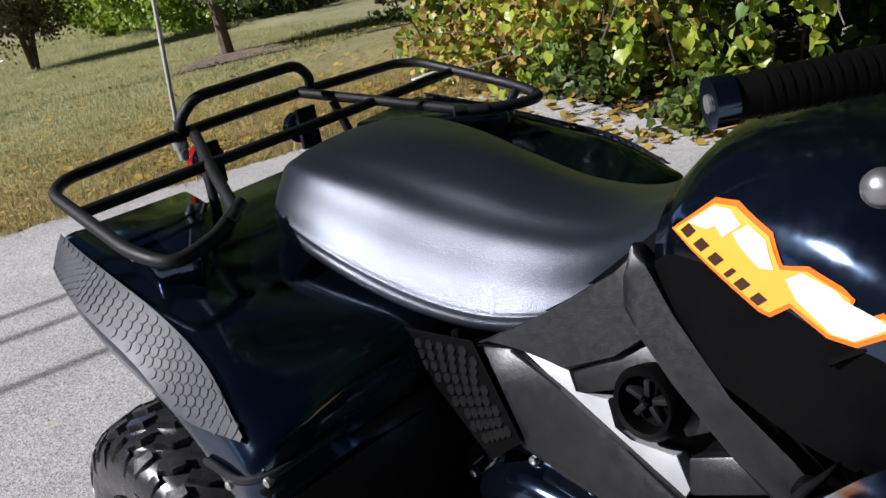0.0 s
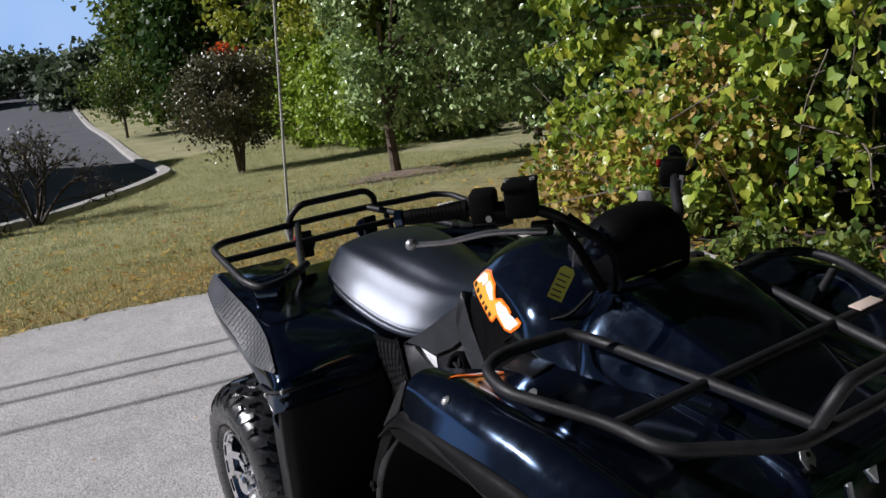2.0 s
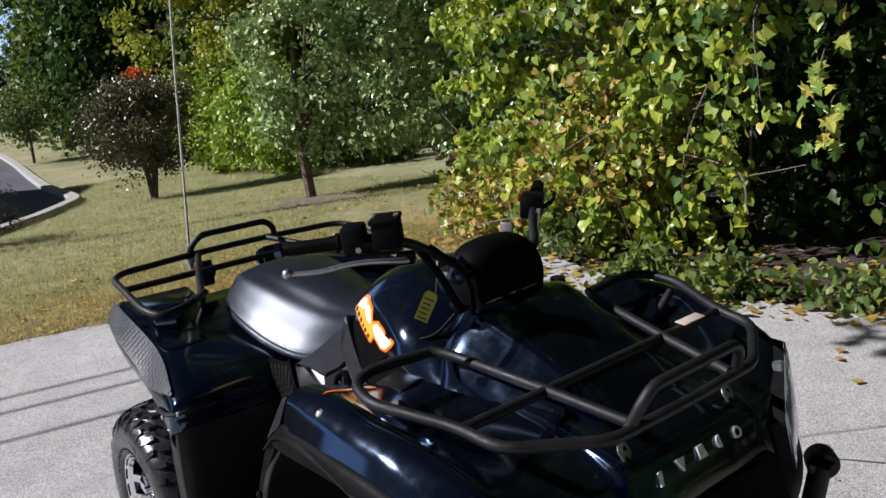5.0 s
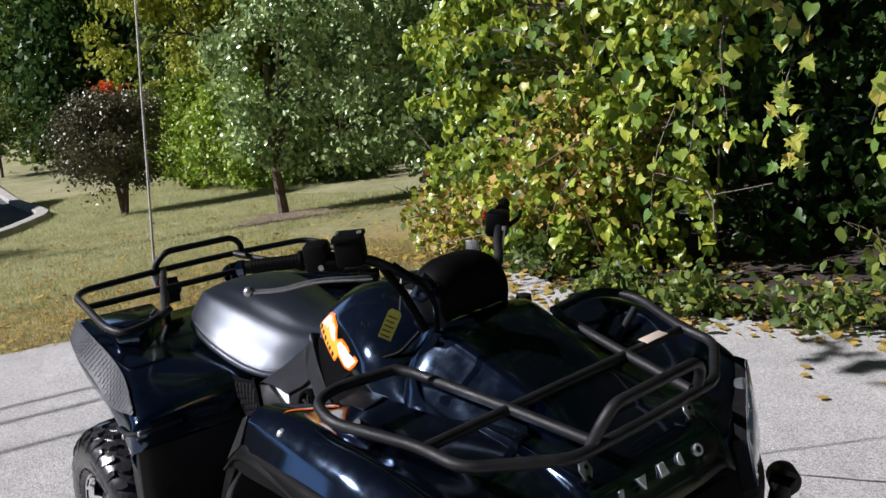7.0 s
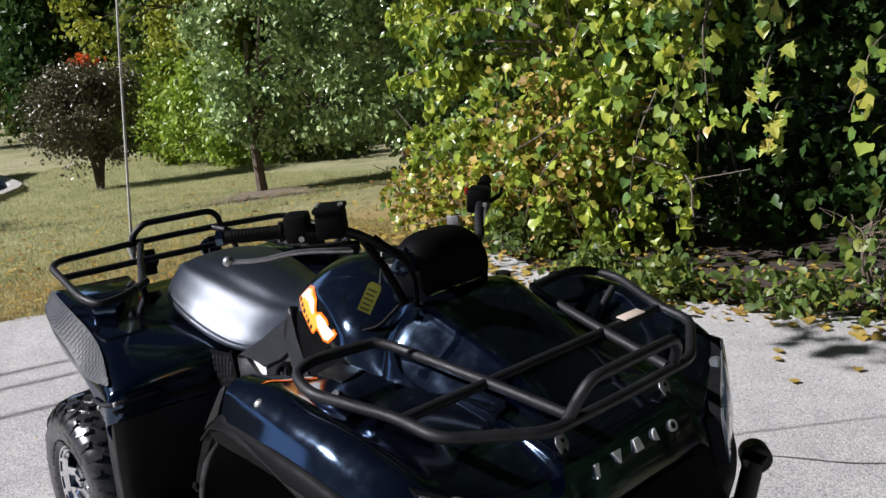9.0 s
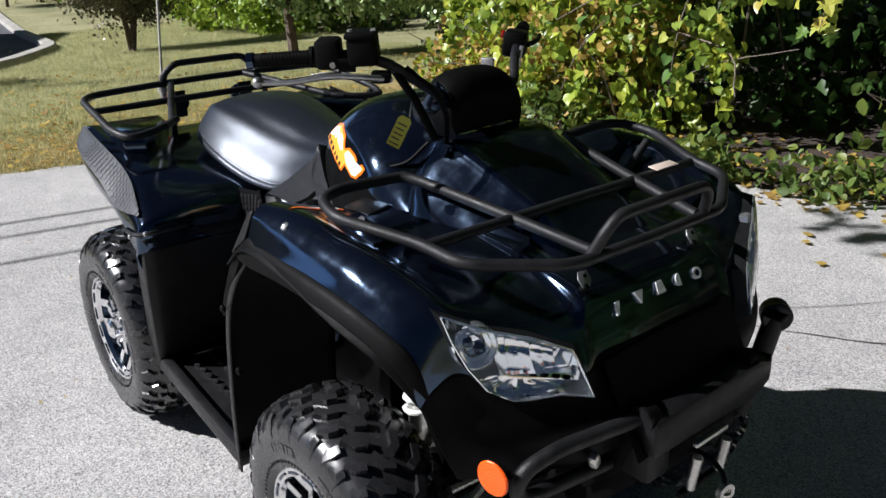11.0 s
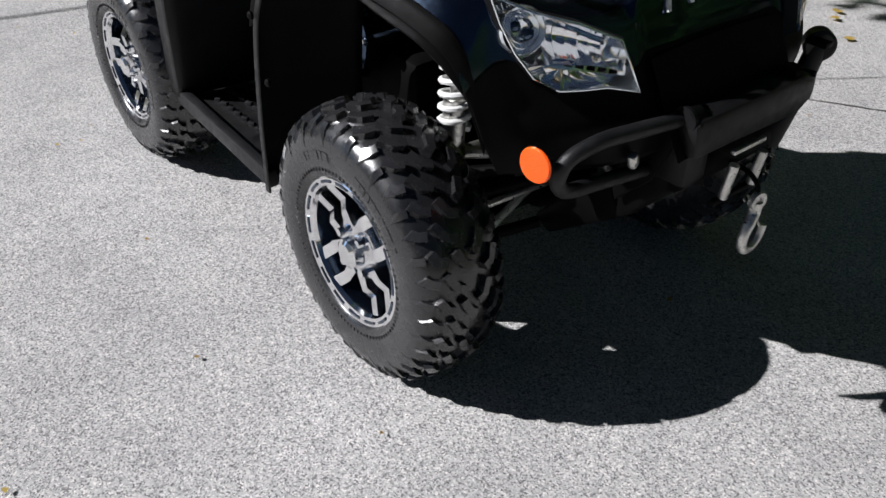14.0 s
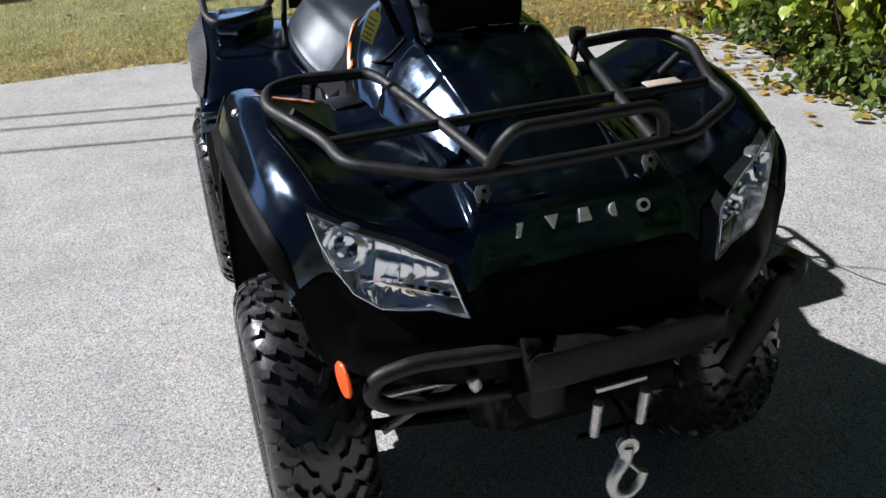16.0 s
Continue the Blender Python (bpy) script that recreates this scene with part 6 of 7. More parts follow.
for s in (-1, 1):
    side = (lambda b: b) if s < 0 else flip
    rim = catmull([(x, 0, z) for x, z in CASE + CASE[:1]], 4)[:-1]
    rings = []
    for y, f in ((-0.13, 1.0), (-0.232, 1.0), (-0.236, 1.035), (-0.248, 1.035), (-0.252, 0.985), (-0.272, 0.955), (-0.287, 0.88), (-0.293, 0.78), (-0.296, 0.62), (-0.310, 0.585), (-0.318, 0.52), (-0.320, 0.35)):
        rings.append([(0.70 + (q[0] - 0.70) * f, y - 0.02 * (f < 0.6) * (q[2] < 0.5), 0.555 + (q[2] - 0.555) * f) for q in rim])
    lump = part("engine_cover", side(skin(np.array(rings), True, True)), GLOSS, engine, "glossy black rounded engine cover", 50)
    for x, z in CASE:
        q = Vector((0.70 + (x - 0.70) * 1.03, -0.240, 0.555 + (z - 0.555) * 1.03))
        part("boss", side(lathe([(0.0, 0.012), (0.012, 0.012), (0.011, -0.012), (0.009, -0.014), (0.0, -0.014)], 12, Matrix.Translation(q))), GLOSS, lump)
        part("cover_bolt", side(lathe([(0.0, -0.013), (0.0065, -0.013), (0.0065, -0.019), (0.004, -0.020), (0.0035, -0.017), (0.0, -0.017)], 6, Matrix.Translation(q))), STEEL, lump)
    for k in range(3):
        part("rib", side(tube([(0.70, -0.222 + 0.016 * k, 0.682), (0.79, -0.222 + 0.016 * k, 0.680), (0.86, -0.222 + 0.016 * k, 0.668)], 0.0048, 0.02, 8)), GLOSS, lump)
    part("heat_shield", side(prism([(0.56, 0.640), (0.575, 0.690), (0.61, 0.700), (0.66, 0.716), (0.74, 0.700), (0.76, 0.672)], 0.004, frame_of((0, -0.222, 0), (1, 0, 0), (0, 0, 1)), 0.001)), FRAMEPAINT, lump, "pale metal bracket behind the engine cover")
for s in (-1, 1):
    part("frame_rail", tube([(-0.2, s * 0.17, 0.50), (0.25, s * 0.2, 0.42), (0.45, s * 0.2, 0.27), (1.05, s * 0.2, 0.27), (1.35, s * 0.17, 0.40), (1.55, s * 0.16, 0.62), (1.50, s * 0.15, 0.82)], 0.018, 0.06), DARK, quad)
part("belly_pan", box((1.3, 0.40, 0.012), pose(0.65, 0, 0.25), 0.004), DARK, quad)
part("rear_axle_housing", box((0.26, 0.34, 0.22), pose(0.0, 0, 0.34), 0.03), DARK, quad)
part("front_differential", box((0.2, 0.2, 0.18), pose(1.28, 0, 0.36), 0.03), DARK, quad)

# Wheels.
TREAD_Y, TREAD_R = (0.0, 0.35, 0.68, 0.88, 0.97, 1.0), (0.302, 0.299, 0.290, 0.275, 0.255, 0.235)


def lug(bm, pts, half, r_low, r_top, w):
    """A raised tread bar along a bent line of (angle, y), on the tyre."""
    quads = []
    for i, (a, y) in enumerate(pts):
        p, q = pts[max(i - 1, 0)], pts[min(i + 1, len(pts) - 1)]
        d = Vector(((q[0] - p[0]) * 0.3, q[1] - p[1])).normalized()
        n = Vector((-d.y, d.x)) * half
        ring = []
        for sgn, rr in ((-1, r_low), (1, r_low), (0.8, r_top), (-0.8, r_top)):
            ang, yy = a + sgn * n.x / 0.3, y + sgn * n.y
            r = float(np.interp(abs(yy) / (w / 2), TREAD_Y, TREAD_R)) + rr
            ring.append(bm.verts.new((r * math.cos(ang), yy, r * math.sin(ang))))
        quads.append(ring)
    for a, b in zip(quads, quads[1:]):
        for k in range(4):
            bm.faces.new((a[k], a[(k + 1) % 4], b[(k + 1) % 4], b[k]))
    bm.faces.new(quads[0])
    bm.faces.new(quads[-1])


TREAD_N = 19


def tread_meshes(w):
    """One block of each row, on both sides; each is set round the tyre."""
    h, st, out = w / 2, 2 * math.pi / TREAD_N, []
    for s in (-1, 1):
        for da, y0, y1, turn_, half in ((0.0, 0.02, 0.30, 0.125, 0.0105), (0.50, 0.24, 0.54, 0.120, 0.0100), (0.0, 0.48, 0.74, 0.085, 0.0105), (0.50, 0.68, 0.90, 0.050, 0.0112), (0.98, 0.82, 0.965, 0.012, 0.0100)):
            a = st * (da + (0.25 if s > 0 else 0)) + 0.16 * y0
            bm = bmesh.new()
            lug(bm, [(a, s * h * y0), (a + turn_ * 0.22, s * h * (y0 * 0.45 + y1 * 0.55)), (a + turn_, s * h * y1)], half, -0.012, 0.0135 if y1 < 0.8 else 0.010, w)
            out.append(mesh_of("tread_block", bm, RUBBER))
    return out


def tyre_mesh(w):
    h = w / 2
    prof = [(0.166, -h * 0.78), (0.172, -h * 0.88), (0.184, -h * 0.95), (0.205, -h * 0.99), (0.235, -h * 1.0), (0.255, -h * 0.97), (0.275, -h * 0.88), (0.290, -h * 0.68), (0.299, -h * 0.35), (0.302, 0)]
    prof += [(r, -y) for r, y in prof[-2::-1]]
    g = np.array([[(r * math.cos(a), y, r * math.sin(a)) for a in (2 * math.pi * k / 64 for k in range(64))] for r, y in prof])
    bm = skin(g, True)
    # Raised bead and lettering-like band.
    for s in (-1, 1):
        for q in range(90):
            b = 2 * math.pi * q / 90
            box_into(bm, (0.007, 0.003, 0.0025), Matrix.Rotation(-b, 4, "Y") @ pose(0.190, s * h * 0.968, 0))
        for q in list(range(9)) + list(range(14, 21)):
            b = 0.9 + 0.085 * q
            box_into(bm, (0.020, 0.003, 0.012 + 0.004 * (q % 3)), Matrix.Rotation(-b, 4, "Y") @ pose(0.222, s * h * 0.998, 0))
    me = bpy.data.meshes.new("tyre")
    bmesh.ops.recalc_face_normals(bm, faces=bm.faces[:])
    bm.to_mesh(me)
    bm.free()
    return finish(me, RUBBER, 30)


def mesh_of(name, bm, mat, sharp=30):
    me = bpy.data.meshes.new(name)
    bmesh.ops.recalc_face_normals(bm, faces=bm.faces[:])
    bm.to_mesh(me)
    bm.free()
    return finish(me, mat, sharp)


def rim_meshes(w):
    h = w / 2
    out = {}
    out["barrel"] = mesh_of("barrel", skin(np.array([[(r * math.cos(a), y, r * math.sin(a)) for a in (2 * math.pi * k / 48 for k in range(48))] for r, y in ((0.150, -h * 0.78), (0.138, -h * 0.70), (0.128, -h * 0.2), (0.125, h * 0.5), (0.150, h * 0.8))]), True), GLOSS)
    out["flange"] = mesh_of("flange", lathe([(0.1535, -h * 0.76), (0.1565, -h * 0.86), (0.152, -h * 0.885), (0.136, -h * 0.84), (0.132, -h * 0.74), (0.1535, -h * 0.70)], 56), ALLOY)
    # Lathe caps close the ring: open the middle.
    bm = bmesh.new()
    bm.from_mesh(out["flange"])
    bmesh.ops.delete(bm, geom=[f for f in bm.faces if len(f.verts) > 10], context="FACES")
    bm.to_mesh(out["flange"])
    bm.free()
    finish(out["flange"], None, 30)
    bm = bmesh.new()
    for k in range(4):
        for s in (-1, 1):
            m = Matrix.Rotation(math.pi / 2 * k + 0.45, 4, "Y")
            path = [(0.040, -h * 0.70), (0.075, -h * 0.72), (0.095, -h * 0.62), (0.140, -h * 0.80)]
            rings = []
            for i, (r, y) in enumerate(path):
                c, hw = s * (0.021 + 0.011 * (r > 0.07)), 0.0120 + 0.003 * (r < 0.05)
                rings.append([bm.verts.new(m @ Vector(q)) for q in ((r, y, c - hw), (r, y, c + hw), (r, y + 0.03, c + hw * 1.1), (r, y + 0.03, c - hw * 1.1))])
            for a, b in zip(rings, rings[1:]):
                for q in range(4):
                    bm.faces.new((a[q], a[(q + 1) % 4], b[(q + 1) % 4], b[q]))
            bm.faces.new(rings[0])
            bm.faces.new(rings[-1])
    out["spoke"] = mesh_of("spokes", bm, ALLOY)
    bm = box_into(bmesh.new(), (0.006, 0.003, 0.014))
    out["inlay"] = mesh_of("inlay", bm if bm else bmesh.new(), GLOSS)
    out["hub"] = mesh_of("hub", lathe([(0.0, -h * 0.95), (0.022, -h * 0.95), (0.030, -h * 0.90), (0.033, -h * 0.70), (0.060, -h * 0.66), (0.066, -h * 0.5), (0.066, h * 0.5), (0.0, h * 0.5)], 28), ALLOY)
    bm = bmesh.new()
    bmesh.ops.create_cone(bm, cap_ends=True, segments=6, radius1=0.011, radius2=0.009, depth=0.03, matrix=pose(0, 0, 0, 90, 0, 0))
    out["lug_nut"] = mesh_of("lug_nut", bm, CHROME)
    for key in ("barrel", "flange", "spoke", "hub"):
        out[key].transform(Matrix.Diagonal((1.11, 1, 1.11, 1)))
    return out


SETS = {"front": (tyre_mesh(0.215), rim_meshes(0.215), 0.215, tread_meshes(0.215)), "rear": (tyre_mesh(0.255), rim_meshes(0.255), 0.255, tread_meshes(0.255))}
for x, y, which in ((1.288, -0.478, "front"), (1.288, 0.478, "front"), (0.008, -0.440, "rear"), (0.008, 0.440, "rear")):
    tyre_me, rims, w, blocks = SETS[which]
    wheel = new("wheel", rims["hub"])
    wheel.parent = quad
    wheel.location = (x, y, 0.314)
    wheel.rotation_euler = (0, radians(20 if which == "front" else 65), 0 if y < 0 else math.pi)
    for nm, me, lb in (("tyre", tyre_me, "chunky black off-road tyre"), ("barrel", rims["barrel"], ""), ("flange", rims["flange"], "polished alloy rim edge"), ("spokes", rims["spoke"], "machined alloy split spokes")):
        c = new(nm, me)
        c.parent = wheel
        tagged(c, lb)
    for me in blocks:
        for k in range(TREAD_N):
            c = new("tread_block", me)
            c.parent = wheel
            c.matrix_local = Matrix.Rotation(2 * math.pi * k / TREAD_N, 4, "Y")
    for k in range(48):
        c = new("inlay", rims["inlay"])
        c.parent = wheel
        c.matrix_local = Matrix.Rotation(2 * math.pi * (k // 3) / 16 + 0.085 * (k % 3 - 1), 4, "Y") @ pose(0.1605, -w / 2 * 0.868, 0)
    for k in range(4):
        a = math.pi / 2 * k + 0.45 + math.pi / 4
        c = new("lug_nut", rims["lug_nut"])
        c.parent = wheel
        c.location = (0.050 * math.cos(a), -w / 2 * 0.70, 0.050 * math.sin(a))

# Suspension at each corner.
for s in (-1, 1):
    for x, yo in ((1.28, 0.40), (0.0, 0.37)):
        f = 1 if x > 1 else -1
        for z0, z1 in ((0.40, 0.36), (0.28, 0.24)):
            part("control_arm", tube([(x + 0.13, s * 0.13, z0), (x + 0.02, s * yo, z1), (x - 0.13, s * 0.13, z0)], 0.014, 0.03), DARK, quad)
        part("axle", tube([(x, s * 0.1, 0.33), (x, s * (yo + 0.02), 0.314)], 0.02, 0), DARK, quad)
        top, low = (Vector((x + 0.07, s * 0.325, 0.83)), Vector((x + 0.072, s * 0.343, 0.46))) if x > 1 else (Vector((x + 0.10, s * 0.23, 0.80)), Vector((x + 0.13, s * 0.33, 0.40)))
        d = low - top
        shock = part("shock_absorber", tube([top.lerp(low, 0.55), low], 0.024, 0, 14), STEEL, quad, "silver damper with a white coil spring")
        coil = []
        n = d.normalized().orthogonal()
        b = d.normalized().cross(n)
        for i in range(121):
            t = i / 120
            coil.append(top + d * (0.72 * t) + (n * math.cos(t * 60) + b * math.sin(t * 60)) * 0.0215)
        part("spring", tube(coil, 0.0062, 0, 7), SPRING, shock, "white coil spring")
        part("shaft", tube([top, low], 0.011, 0, 10), STEEL, shock)
    for a, b, r in (((1.385, 0.345, 0.520), (1.385, 0.12, 0.450), 0.013), ((1.345, 0.34, 0.50), (1.30, 0.12, 0.455), 0.012), ((1.40, 0.33, 0.285), (1.39, 0.11, 0.385), 0.010)):
        part("wishbone_tube", tube([(a[0], s * a[1], a[2]), (b[0], s * b[1], b[2])], r, 0, 10), STEEL, quad, "bare bright suspension tube")
    part("steering_rod", tube([(1.40, s * 0.08, 0.37), (1.37, s * 0.40, 0.36)], 0.009, 0), STEEL, quad)
    part("brake_disc", lathe([(0.0, -0.003), (0.10, -0.003), (0.10, 0.003), (0.0, 0.003)], 28, pose(1.285, s * 0.365, 0.314)), STEEL, quad)

# Racks.
def front_z(x):
    return 1.005 - 0.14 * (x - 1.278) + 0.003


RT = 0.0112
frack = part("front_rack", tube([(x, y, front_z(x)) for x, y in ((1.195, -0.24), (1.180, -0.388), (1.205, -0.445), (1.283, -0.464), (1.448, -0.392), (1.543, -0.380), (1.644, -0.218), (1.648, 0.0), (1.644, 0.218), (1.543, 0.380), (1.448, 0.392),
                     (1.283, 0.464), (1.205, 0.445), (1.180, 0.388), (1.195, 0.24))], RT, 0.035), SATIN, quad, "black steel-tube front luggage rack")
for s in (-1, 1):
    part("rack_tube", tube([(1.180, s * 0.36, front_z(1.18)), (1.193, s * 0.245, front_z(1.193)), (1.23, s * 0.225, front_z(1.23)), (1.46, s * 0.178, front_z(1.46)), (1.635, s * 0.148, front_z(1.635))], RT, 0.03), SATIN, frack)
    ty = s * 0.172 if s < 0 else 0.145
    at = frame_of((1.630, ty, 0.914), (0, 1, 0), (-0.62, 0, 0.75)) @ Matrix.Scale(0.72, 4)
    tab = part("rack_tab", prism([(-0.020, -0.022), (0.004, -0.024), (0.020, -0.006), (0.018, 0.018), (-0.012, 0.020), (-0.022, 0.004)], 0.004, at, 0.001), CASTING, frack, "grey bolted steel tab")
    part("hole", lathe([(0.0, 0.0), (0.006, 0.0), (0.006, 0.0008), (0.0, 0.0008)], 14, at @ pose(0.003, 0.005, 0.0042, 90, 0, 0)), DARK, frack)
    part("tab_bolt", lathe([(0.0, -0.010), (0.010, -0.010), (0.011, 0.006), (0.007, 0.011), (0.0, 0.012)], 12, at @ pose(-0.008, -0.022, -0.004, 90, 0, 0)), DARK, frack)
    part("rack_post", tube([(1.30, s * 0.34, 0.93), (1.30, s * 0.42, front_z(1.30) - 0.01)], 0.010, 0), SATIN, frack)
part("cross_tube", tube([(1.452, -0.382, front_z(1.45) - 0.004), (1.458, 0, front_z(1.45)), (1.452, 0.382, front_z(1.45) - 0.004)], RT * 0.95, 0), SATIN, frack)
part("front_hoop", tube([(1.638, -0.165, front_z(1.638)), (1.656, -0.150, 1.005), (1.662, -0.125, 1.030), (1.662, 0.125, 1.030), (1.656, 0.150, 1.005), (1.638, 0.165, front_z(1.638))], RT, 0.04), SATIN, frack)
part("rack_label", box((0.026, 0.075, 0.003), pose(1.457, 0.275, front_z(1.457) + 0.0125, 0, 6, 0), 0.001), LABELMAT, frack, "small foil warning label")


def rear_z(x):
    return 0.944 - 0.145 * (x - 0.12)


rrack = part("rear_rack", tube([(x, y, rear_z(x)) for x, y in ((0.055, -0.262), (0.125, -0.36), (0.145, -0.445), (0.06, -0.465), (-0.22, -0.452), (-0.262, -0.41), (-0.285, -0.16), (-0.288, 0.0), (-0.285, 0.16), (-0.262, 0.41), (-0.22, 0.452), (0.06, 0.465),
                     (0.145, 0.445), (0.125, 0.36), (0.055, 0.262))], RT, 0.035), SATIN, quad, "black steel-tube rear luggage rack")
for s in (-1, 1):
    part("rack_tube", tube([(0.10, s * 0.315, rear_z(0.10)), (0.075, s * 0.285, rear_z(0.075)), (-0.115, s * 0.208, rear_z(-0.115)), (-0.283, s * 0.135, rear_z(-0.283))], RT, 0.02), SATIN, rrack)
    part("rack_post", tube([(-0.17, s * 0.19, 0.85), (-0.21, s * 0.165, rear_z(-0.21) - 0.01)], 0.010, 0), SATIN, rrack)
    part("rack_post", tube([(0.06, s * 0.36, 0.87), (0.06, s * 0.46, rear_z(0.06) - 0.008)], 0.010, 0), SATIN, rrack)
    lamp = part("tail_lamp", lathe([(0.0, 0.012), (0.034, 0.012), (0.034, -0.006), (0.020, -0.016), (0.0, -0.018)], 24, pose(-0.285, s * 0.115, 0.930, 0, 0, 90)), GLOSS, rrack, "round tail lamp in a black housing")
    part("lens", lathe([(0.036, 0.008), (0.036, 0.028), (0.028, 0.038), (0.0, 0.042)], 24, pose(-0.285, s * 0.115, 0.930, 0, 0, 90)), REDMAT, lamp, "red lens") if s < 0 else None
    part("lamp_bracket", box((0.012, 0.05, 0.09), pose(-0.262, s * 0.125, 0.930), 0.003), SATIN, rrack)
part("cross_tube", tube([(-0.125, -0.458, rear_z(-0.125) - 0.004), (-0.115, 0, rear_z(-0.115)), (-0.125, 0.458, rear_z(-0.125) - 0.004)], RT * 0.95, 0), SATIN, rrack)
part("rear_hoop", tube([(-0.283, -0.165, rear_z(-0.28)), (-0.272, -0.160, 1.035), (-0.262, -0.125, 1.068), (-0.262, 0.125, 1.068), (-0.272, 0.160, 1.035), (-0.283, 0.165, rear_z(-0.28))], RT, 0.04), SATIN, rrack)
part("rack_label", box((0.07, 0.012, 0.003), pose(-0.12, 0.36, rear_z(-0.12) + 0.012, 0, 0, 90), 0.001), STICK_W, rrack, "small white label")
# Whip aerial clamped to the rear rack.
whip = part("whip_aerial", tube([(-0.29, -0.165, 0.985), (-0.258, -0.122, 1.6), (-0.20, -0.045, 2.6)], 0.0048, 0, 8, 0.0035), PALE, quad, "pale fibreglass whip aerial")
part("whip_base", lathe([(0.0, -0.035), (0.010, -0.035), (0.012, -0.015), (0.016, -0.012), (0.016, 0.004), (0.008, 0.010), (0.007, 0.045), (0.0, 0.045)], 14, pose(-0.29, -0.165, 0.985, 90, 0, 0)), STEEL, whip)

# Handlebar with pod, grips and controls.
bar = part("handlebar", tube([(0.984, -0.455, 1.255), (1.072, -0.361, 1.262), (1.165, -0.265, 1.258), (1.165, -0.10, 1.155), (1.165, 0.10, 1.155), (1.09, 0.17, 1.205), (1.03, 0.245, 1.235), (0.90, 0.385, 1.235)], 0.011, 0.04), SATIN, quad, "black steel handlebar")
for s in (-1, 1):
    a, e = (Vector((1.072, -0.361, 1.262)), Vector((0.992, -0.447, 1.256))) if s < 0 else (Vector((0.990, 0.288, 1.236)), Vector((0.905, 0.380, 1.235)))
    d = (e - a).normalized()
    grip = part("grip", tube([a, e], 0.0140, 0, 16), DARK, bar, "ribbed black rubber grip")
    for k in range(14):
        q = a.lerp(e, 0.08 + 0.06 * k)
        part("rib", tube([q - d * 0.002, q + d * 0.002], 0.0150, 0, 14), DARK, grip)
    part("flange", tube([a - d * 0.003, a + d * 0.004], 0.021, 0, 18), DARK, grip)
    part("end_cap", tube([e, e + d * 0.014], 0.0165, 0, 18), GLOSS, grip, "glossy bar-end weight")
    part("end_bolt", tube([e + d * 0.012, e + d * 0.0155], 0.006, 0, 12), STEEL, grip, "steel bolt head")
for s in (-1, 1):
    part("stem", tube([(1.00, s * 0.045, 1.04), (1.10, s * 0.05, 1.11), (1.165, s * 0.055, 1.155)], 0.016, 0.03), DARK, bar)
    s > 0 or part("strut", tube([(1.155, s * 0.235, 1.245), (1.19, s * 0.20, 1.17), (1.22, s * 0.175, 1.09)], 0.009, 0), DARK, bar)
turn_r = frame_of((1.150, -0.292, 1.277), (0.73, 0.68, 0.04), (-0.68, 0.73, 0.1))
res = part("brake_reservoir", box((0.056, 0.055, 0.056), turn_r, 0.007), DARK, bar, "glossy black brake fluid reservoir")
part("lid", box((0.060, 0.059, 0.010), turn_r @ pose(0, 0, 0.031), 0.003), DARK, res)
for u, v in ((-0.023, 0), (0.023, 0)):
    part("screw", lathe([(0.0, -0.003), (0.005, -0.003), (0.005, 0.004), (0.0, 0.004)], 10, turn_r @ pose(u, v, 0.036, 90, 0, 0)), STEEL, res)
thr = part("throttle_box", box((0.048, 0.050, 0.058), frame_of((1.098, -0.338, 1.270), (0.73, 0.68, 0.04), (-0.68, 0.73, 0.1)), 0.008), DARK, bar, "black thumb-throttle housing")
part("throttle_screw", lathe([(0.0, -0.006), (0.006, -0.006), (0.006, 0.006), (0.0, 0.007)], 10, pose(1.118, -0.345, 1.25, 0, 0, 60)), STEEL, thr)
part("clamp", lathe([(0.0, -0.016), (0.022, -0.016), (0.022, 0.016), (0.0, 0.016)], 16, frame_of((1.124, -0.315, 1.255), (0.78, -0.62, 0), (0, 0, 1)) @ pose(0, 0, 0, 90, 0, 0)), DARK, bar)
lever = part("brake_lever", tube([(1.20, -0.265, 1.222), (1.195, -0.32, 1.232), (1.165, -0.385, 1.240), (1.132, -0.45, 1.230), (1.097, -0.492, 1.232)], 0.0066, 0.04, 10, 0.0052), CASTING, bar, "cast grey brake lever with a ball end")
_bm = bmesh.new()
bmesh.ops.create_uvsphere(_bm, u_segments=18, v_segments=12, radius=0.0105, matrix=pose(1.095, -0.496, 1.233))
part("ball_end", _bm, CASTING, lever)
part("lever_perch", box((0.04, 0.05, 0.020), frame_of((1.180, -0.275, 1.226), (0.62, 0.78, 0), (-0.78, 0.62, 0)), 0.006), DARK, bar)
# Left controls.
turn_l = frame_of((1.040, 0.222, 1.225), (-0.62, 0.78, 0), (-0.78, -0.62, 0.1))
sw = part("switch_box", box((0.070, 0.055, 0.062), turn_l, 0.010), DARK, bar, "black switch housing with red and green buttons")
part("button", box((0.014, 0.010, 0.018), turn_l @ pose(0.0, 0.032, 0.018), 0.003), REDMAT, sw, "red switch")
part("button", box((0.014, 0.010, 0.012), turn_l @ pose(0.0, 0.032, 0.036), 0.003), BLADE, sw, "green switch")
part("bracket", box((0.032, 0.010, 0.036), pose(1.042, 0.13, 1.183, 0, 0, 25), 0.003), CASTING, bar, "grey metal clamp bracket")
part("clutch_lever", tube([(1.070, 0.235, 1.222), (1.040, 0.30, 1.224), (0.98, 0.365, 1.224)], 0.006, 0.03, 10, 0.005), DARK, bar, "black left lever")
